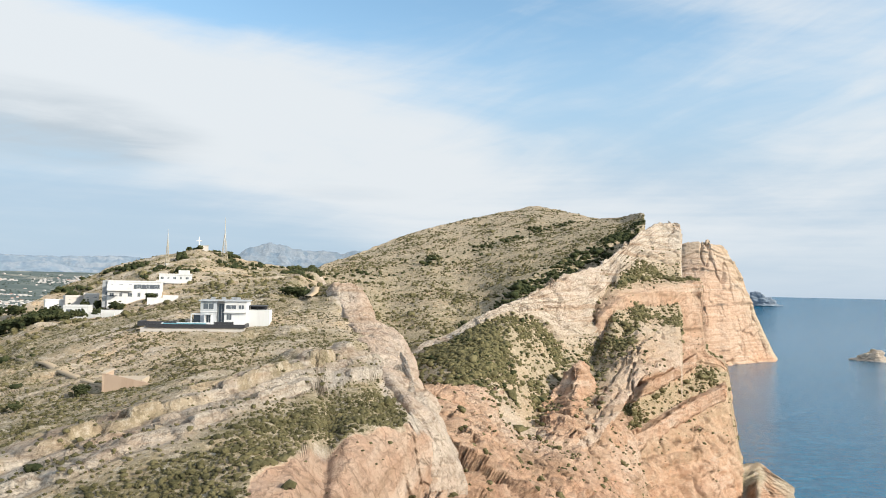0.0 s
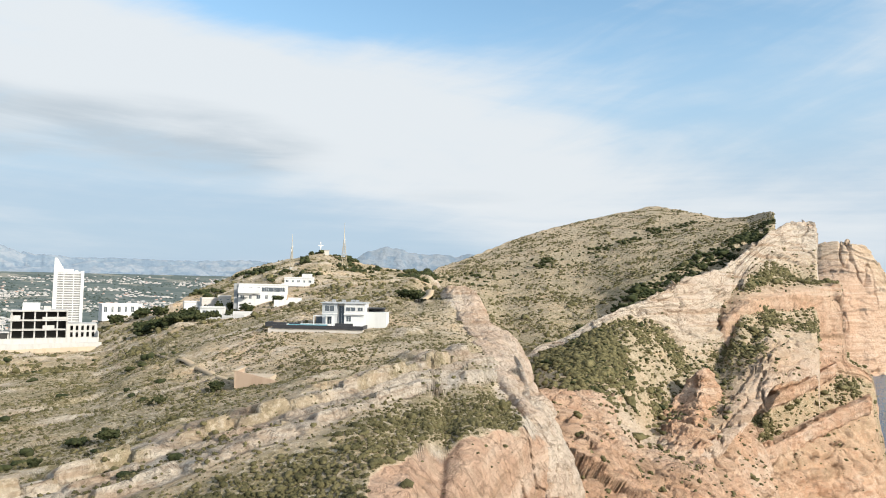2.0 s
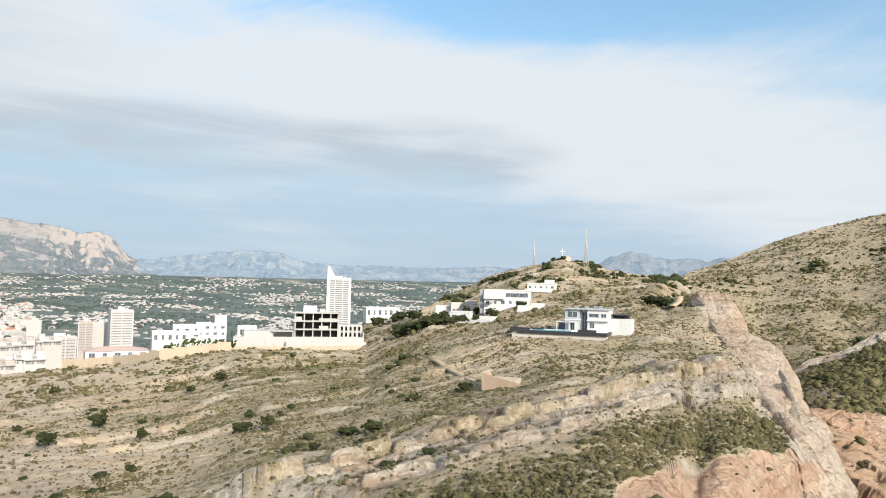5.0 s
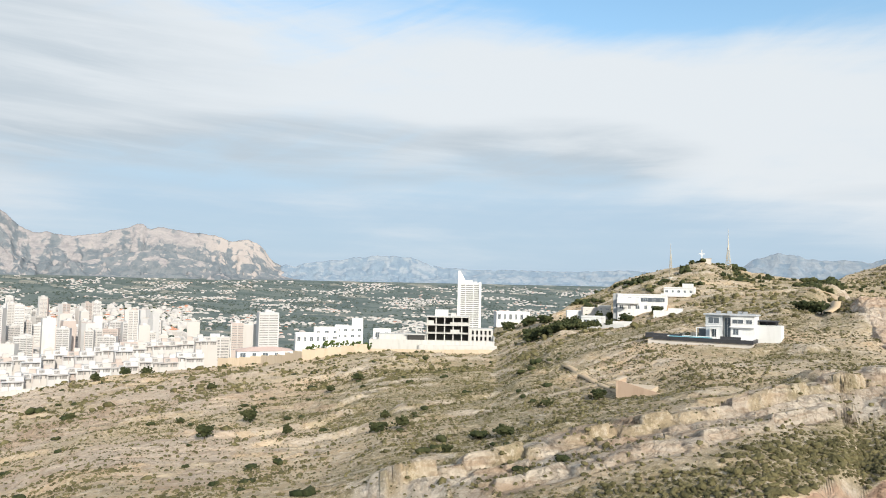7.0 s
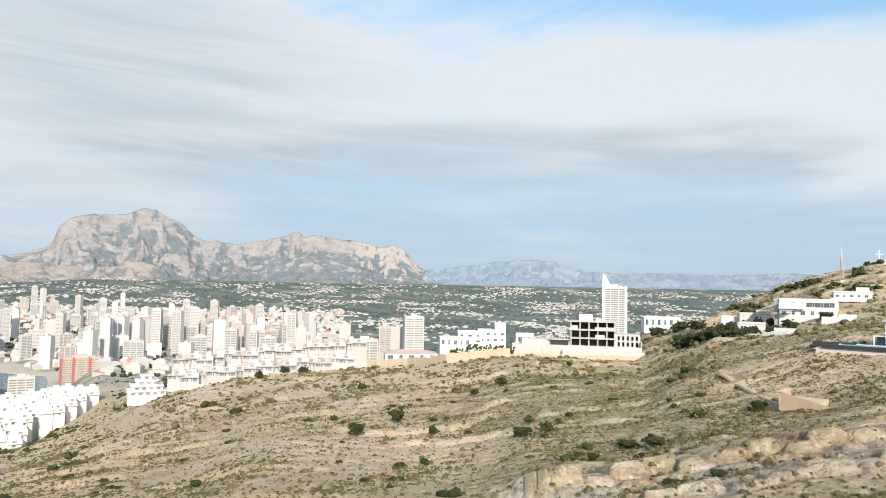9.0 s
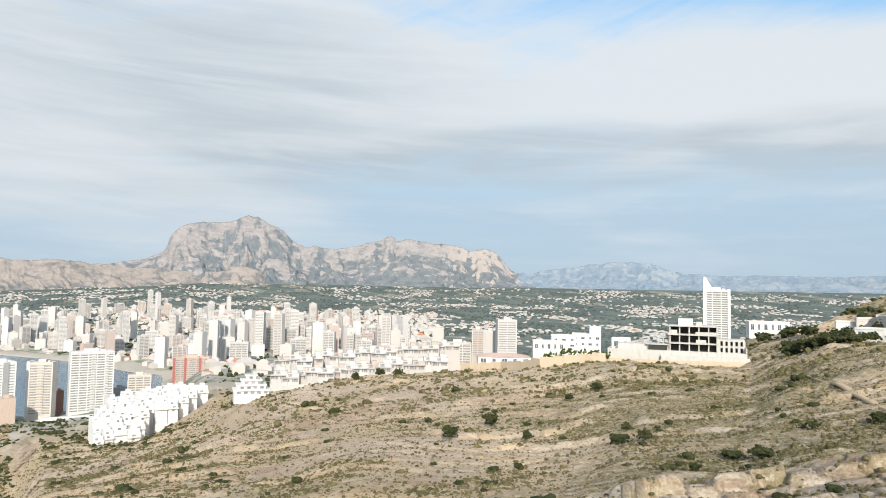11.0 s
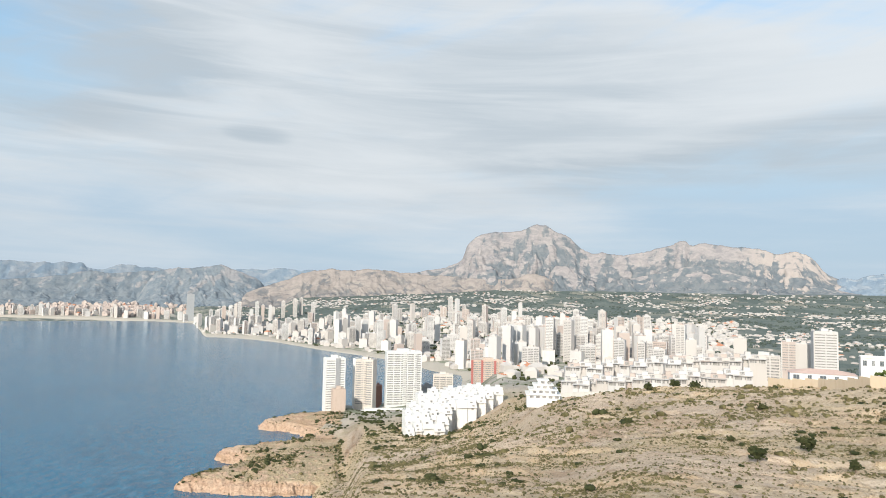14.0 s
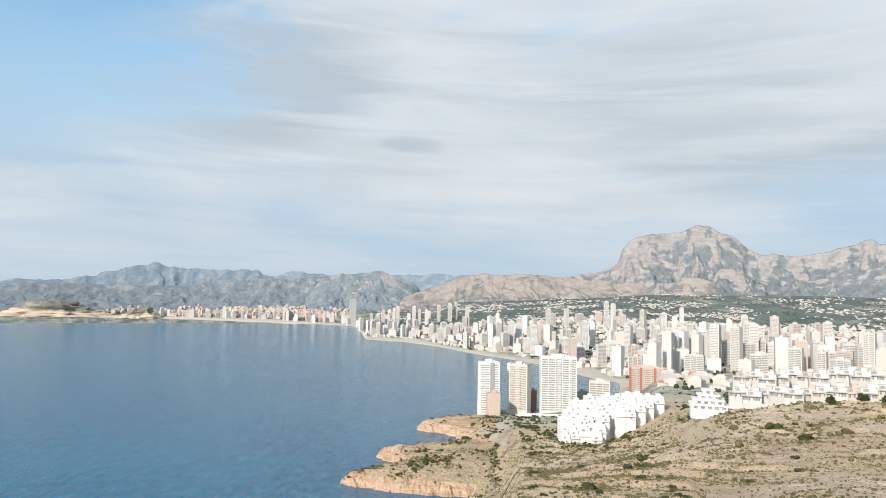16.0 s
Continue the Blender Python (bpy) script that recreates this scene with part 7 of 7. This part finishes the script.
spots_used = []
used_kind = set()


def place_block(kind, b, r, turn):
    t, wide = KINDS[kind]
    p = spot(b, r)
    if any((p - q).length < (wide + w_) * 0.66 for q, w_ in spots_used):
        return False
    spots_used.append((p, wide))
    m = stand(b, r, turn)
    if kind in used_kind:
        copy_thing(t, m)
    else:
        t.matrix_world = m
        used_kind.add(kind)
    return True


for b, r, kind, turn in SPECIAL:
    place_block(kind, b, r, turn)
count = 0
for _ in range(9000):
    b = rng_town.uniform(62.5, 101.8)
    lo = shore(b) + 95 if b > 79 else 1290 if b < 74 else 1150
    hi = 2750 if b > 76 else 2150 if b > 69 else 1750
    if lo > hi:
        continue
    r = lo + (hi - lo) * rng_town.random() ** 1.25
    dense = 1.0 if r < lo + 500 else 0.45
    if b > 95:
        dense *= 0.6
    if rng_town.random() > dense:
        continue
    kind = rng_town.choice((0, 1, 2, 3, 4, 5, 6, 7, 8, 9) if b < 92 else (0, 4, 5, 7, 7, 8))
    if place_block(kind, b, r, rng_town.choice((-12, 6, 18, 32, -30)) + rng_town.uniform(-5, 5)):
        count += 1
    if count >= 225:
        break
# far side of the bay
tall_hotel = tower_block(34, 22, 42, "grid", GREY, label="very tall slim grey hotel tower across the bay", category="skyscraper", name="skyscraper")
put(tall_hotel, 103.1, 3480, 0, 6)
count = 0
for _ in range(4000):
    b = rng_town.uniform(99.5, 120.5)
    r = shore(b) + rng_town.uniform(40, 150 if b > 103 else 420)
    if b < 102.5:
        r = rng_town.uniform(2950, 3500)
    if place_block(rng_town.choice((0, 1, 2, 4, 5, 7, 7, 8)), b, r, rng_town.uniform(-30, 30)):
        count += 1
    if count >= 62:
        break
count = 0
for _ in range(400):
    if place_block(rng_town.choice((1, 3, 6, 8)), rng_town.uniform(93.5, 101.0), rng_town.uniform(2900, 3300), 0):
        count += 1
    if count >= 12:
        break
for kind, (t, wide) in enumerate(KINDS):
    if kind not in used_kind:
        t.matrix_world = stand(80.0 - kind * 0.7, 1500 + kind * 60)


# ---- low roofs, villages and trees of the plain ----
def box_town(name, places, sizes, heights, turns_, materials_, label, category):
    """Many small flat-roofed and hipped houses in one mesh."""
    unit = np.array(((-.5, -.5, -1), (.5, -.5, -1), (.5, .5, -1), (-.5, .5, -1), (-.5, -.5, 1), (.5, -.5, 1), (.5, .5, 1), (-.5, .5, 1), (0, -0.22, 1.45), (0, 0.22, 1.45)))
    sides = ((0, 1, 5, 4), (1, 2, 6, 5), (2, 3, 7, 6), (3, 0, 4, 7))
    caps = ((4, 5, 8), (5, 6, 9, 8), (6, 7, 9), (7, 4, 8, 9))
    mesh = bpy.data.meshes.new(name)
    n_ = len(places)
    c, s = np.cos(turns_)[:, None], np.sin(turns_)[:, None]
    lx, ly = unit[:, 0] * sizes[:, :1], unit[:, 1] * sizes[:, 1:]
    v = np.stack([c * lx - s * ly, s * lx + c * ly, unit[:, 2] * heights[:, None]], -1) + places[:, None]
    faces, kinds_ = [], []
    for k in range(n_):
        o = 10 * k
        faces += [[o + i for i in f] for f in sides + caps]
        kinds_ += [0, 0, 0, 0] + [1 if k % 9 == 0 else 0] * 4
    mesh.from_pydata(v.reshape(-1, 3).tolist(), [], faces)
    for m_ in materials_:
        mesh.materials.append(m_)
    mesh.polygons.foreach_set("material_index", np.array(kinds_, np.int32))
    mesh.update()
    return tagged(new(name, mesh), label, category, kind="stuff")


def plain_places(count, seed, b0, b1, r0, r1, cut, scale):
    rng = np.random.default_rng(seed)
    out = []
    while len(out) < count:
        b, r = rng.uniform(b0, b1, 4000), r0 + (r1 - r0) * rng.random(4000) ** 0.8
        a = np.radians(b)
        x, y = -np.sin(a) * r, np.cos(a) * r
        patch_ = PERLIN.fbm(np.stack([x * scale, y * scale, 0 * x + seed], -1), 3)
        for k in np.nonzero(patch_ > cut)[0]:
            if b[k] > 78 and r[k] < shore(b[k]) + 70:
                continue
            out.append((x[k], y[k], height_at(x[k], y[k])))
    return np.array(out[:count])


rng_plain = np.random.default_rng(21)
spread = plain_places(1700, 1, 60, 102, 950, 2900, -0.25, 0.004)
box_town("low_houses", spread, rng_plain.uniform(8, 20, (1700, 2)), rng_plain.uniform(3, 11, 1700), rng_plain.uniform(0, 6.3, 1700), (FACADE, TERRACOTTA), "low pale houses and blocks between the towers", "houses")
villages = plain_places(5200, 2, 12, 101, 1500, 4550, 0.12, 0.0028)
box_town("villages", villages, rng_plain.uniform(6, 15, (5200, 2)), rng_plain.uniform(1.8, 4.0, 5200), rng_plain.uniform(0, 6.3, 5200), (FACADE, TERRACOTTA), "white villas and villages scattered over the plain", "houses")
farms = plain_places(900, 5, 12, 101, 1300, 4500, -0.5, 0.003)
box_town("villages", farms, rng_plain.uniform(6, 14, (900, 2)), rng_plain.uniform(2, 4, 900), rng_plain.uniform(0, 6.3, 900), (FACADE, TERRACOTTA), "single white houses scattered over the plain", "houses")
far_shore = plain_places(700, 6, 103, 127, 3450, 4880, -0.3, 0.004)
box_town("low_houses", far_shore, rng_plain.uniform(10, 30, (700, 2)), rng_plain.uniform(5, 22, 700), rng_plain.uniform(0, 6.3, 700), (FACADE, TERRACOTTA), "low white houses along the far shore", "houses")
woods = plain_places(9000, 3, 12, 103, 1100, 4500, -0.05, 0.005)
scatter("trees", woods, rng_plain.uniform(2.5, 6, 9000), [clump_template(k, 1, 0.7) for k in range(30, 33)], HAZED_WOOD, "orchards and pine groves of the plain", "trees", 22)
parks = plain_places(1600, 4, 60, 103, 900, 2900, -0.1, 0.01)
scatter("trees", parks, rng_plain.uniform(3, 6.5, 1600), [clump_template(k, 2, 0.9) for k in range(33, 36)], PINE, "street trees and gardens of the town", "trees", 23)


# ---- rocks in the sea ----
def sea_rock(name, label, b, r, wide, tall, seed, material_, squash=0.5, lean_=0.0, foot=0.0):
    n_ = Perlin(seed)
    u_, v_ = np.meshgrid(np.linspace(0, math.tau, 73), np.linspace(0, 1, 28), indexing="ij")
    rad = (1 - v_) ** 0.55
    d = np.stack([np.cos(u_) * rad, np.sin(u_) * rad, v_], -1)
    bump_ = 1 + 0.38 * n_.fbm(d.reshape(-1, 3) * 2.2 + seed, 4, 0.55).reshape(u_.shape)
    bump_[-1] = bump_[0]
    z = v_ * tall * (0.75 + 0.45 * np.clip(bump_ - 0.9, 0, 1)) * (1 + lean_ * np.cos(u_)) - 4
    pts = np.stack([np.cos(u_) * rad * bump_ * wide / 2, np.sin(u_) * rad * bump_ * wide * squash / 2, z], -1)
    shape = {k: np.full(u_.shape, v) for k, v in (("rock", 1.0), ("red", 0.1), ("scrub", 0.3), ("far", 0.0), ("town", 0.0), ("sand", 0.0))}
    shape["bare"], shape["pale"] = np.full(u_.shape, 0.8), np.zeros(u_.shape)
    shape["rock"] = np.where(v_ > 0.86, 0.35, 1.0)
    shape["far"] = np.where(v_ > 0.42 + 0.3 * (bump_ - 1), 0.8, 0.0) * (r > 4000)
    ob = sheet_mesh(name, pts, material_, shape)
    ob.matrix_world = pose(*spot(b, r, foot), 0, 0, b)
    return tagged(ob, label, "rock")


sea_rock("sea_rock", "pale jagged rock islet in the open sea", -31.75, 2000, 85, 34, 5, HILL, 0.5, 0.25)
# Headland in the haze-tinted colours of the far ranges.
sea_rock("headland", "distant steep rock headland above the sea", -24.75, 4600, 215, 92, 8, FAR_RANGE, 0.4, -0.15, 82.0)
sea_rock("headland", "pale cliffed headland across the bay", 124.8, 4560, 560, 112, 12, HILL, 0.45, -0.1)
sea_rock("headland", "small cliffed headland at the end of the beach", 119.4, 4280, 210, 78, 15, HILL, 0.6, 0.2)
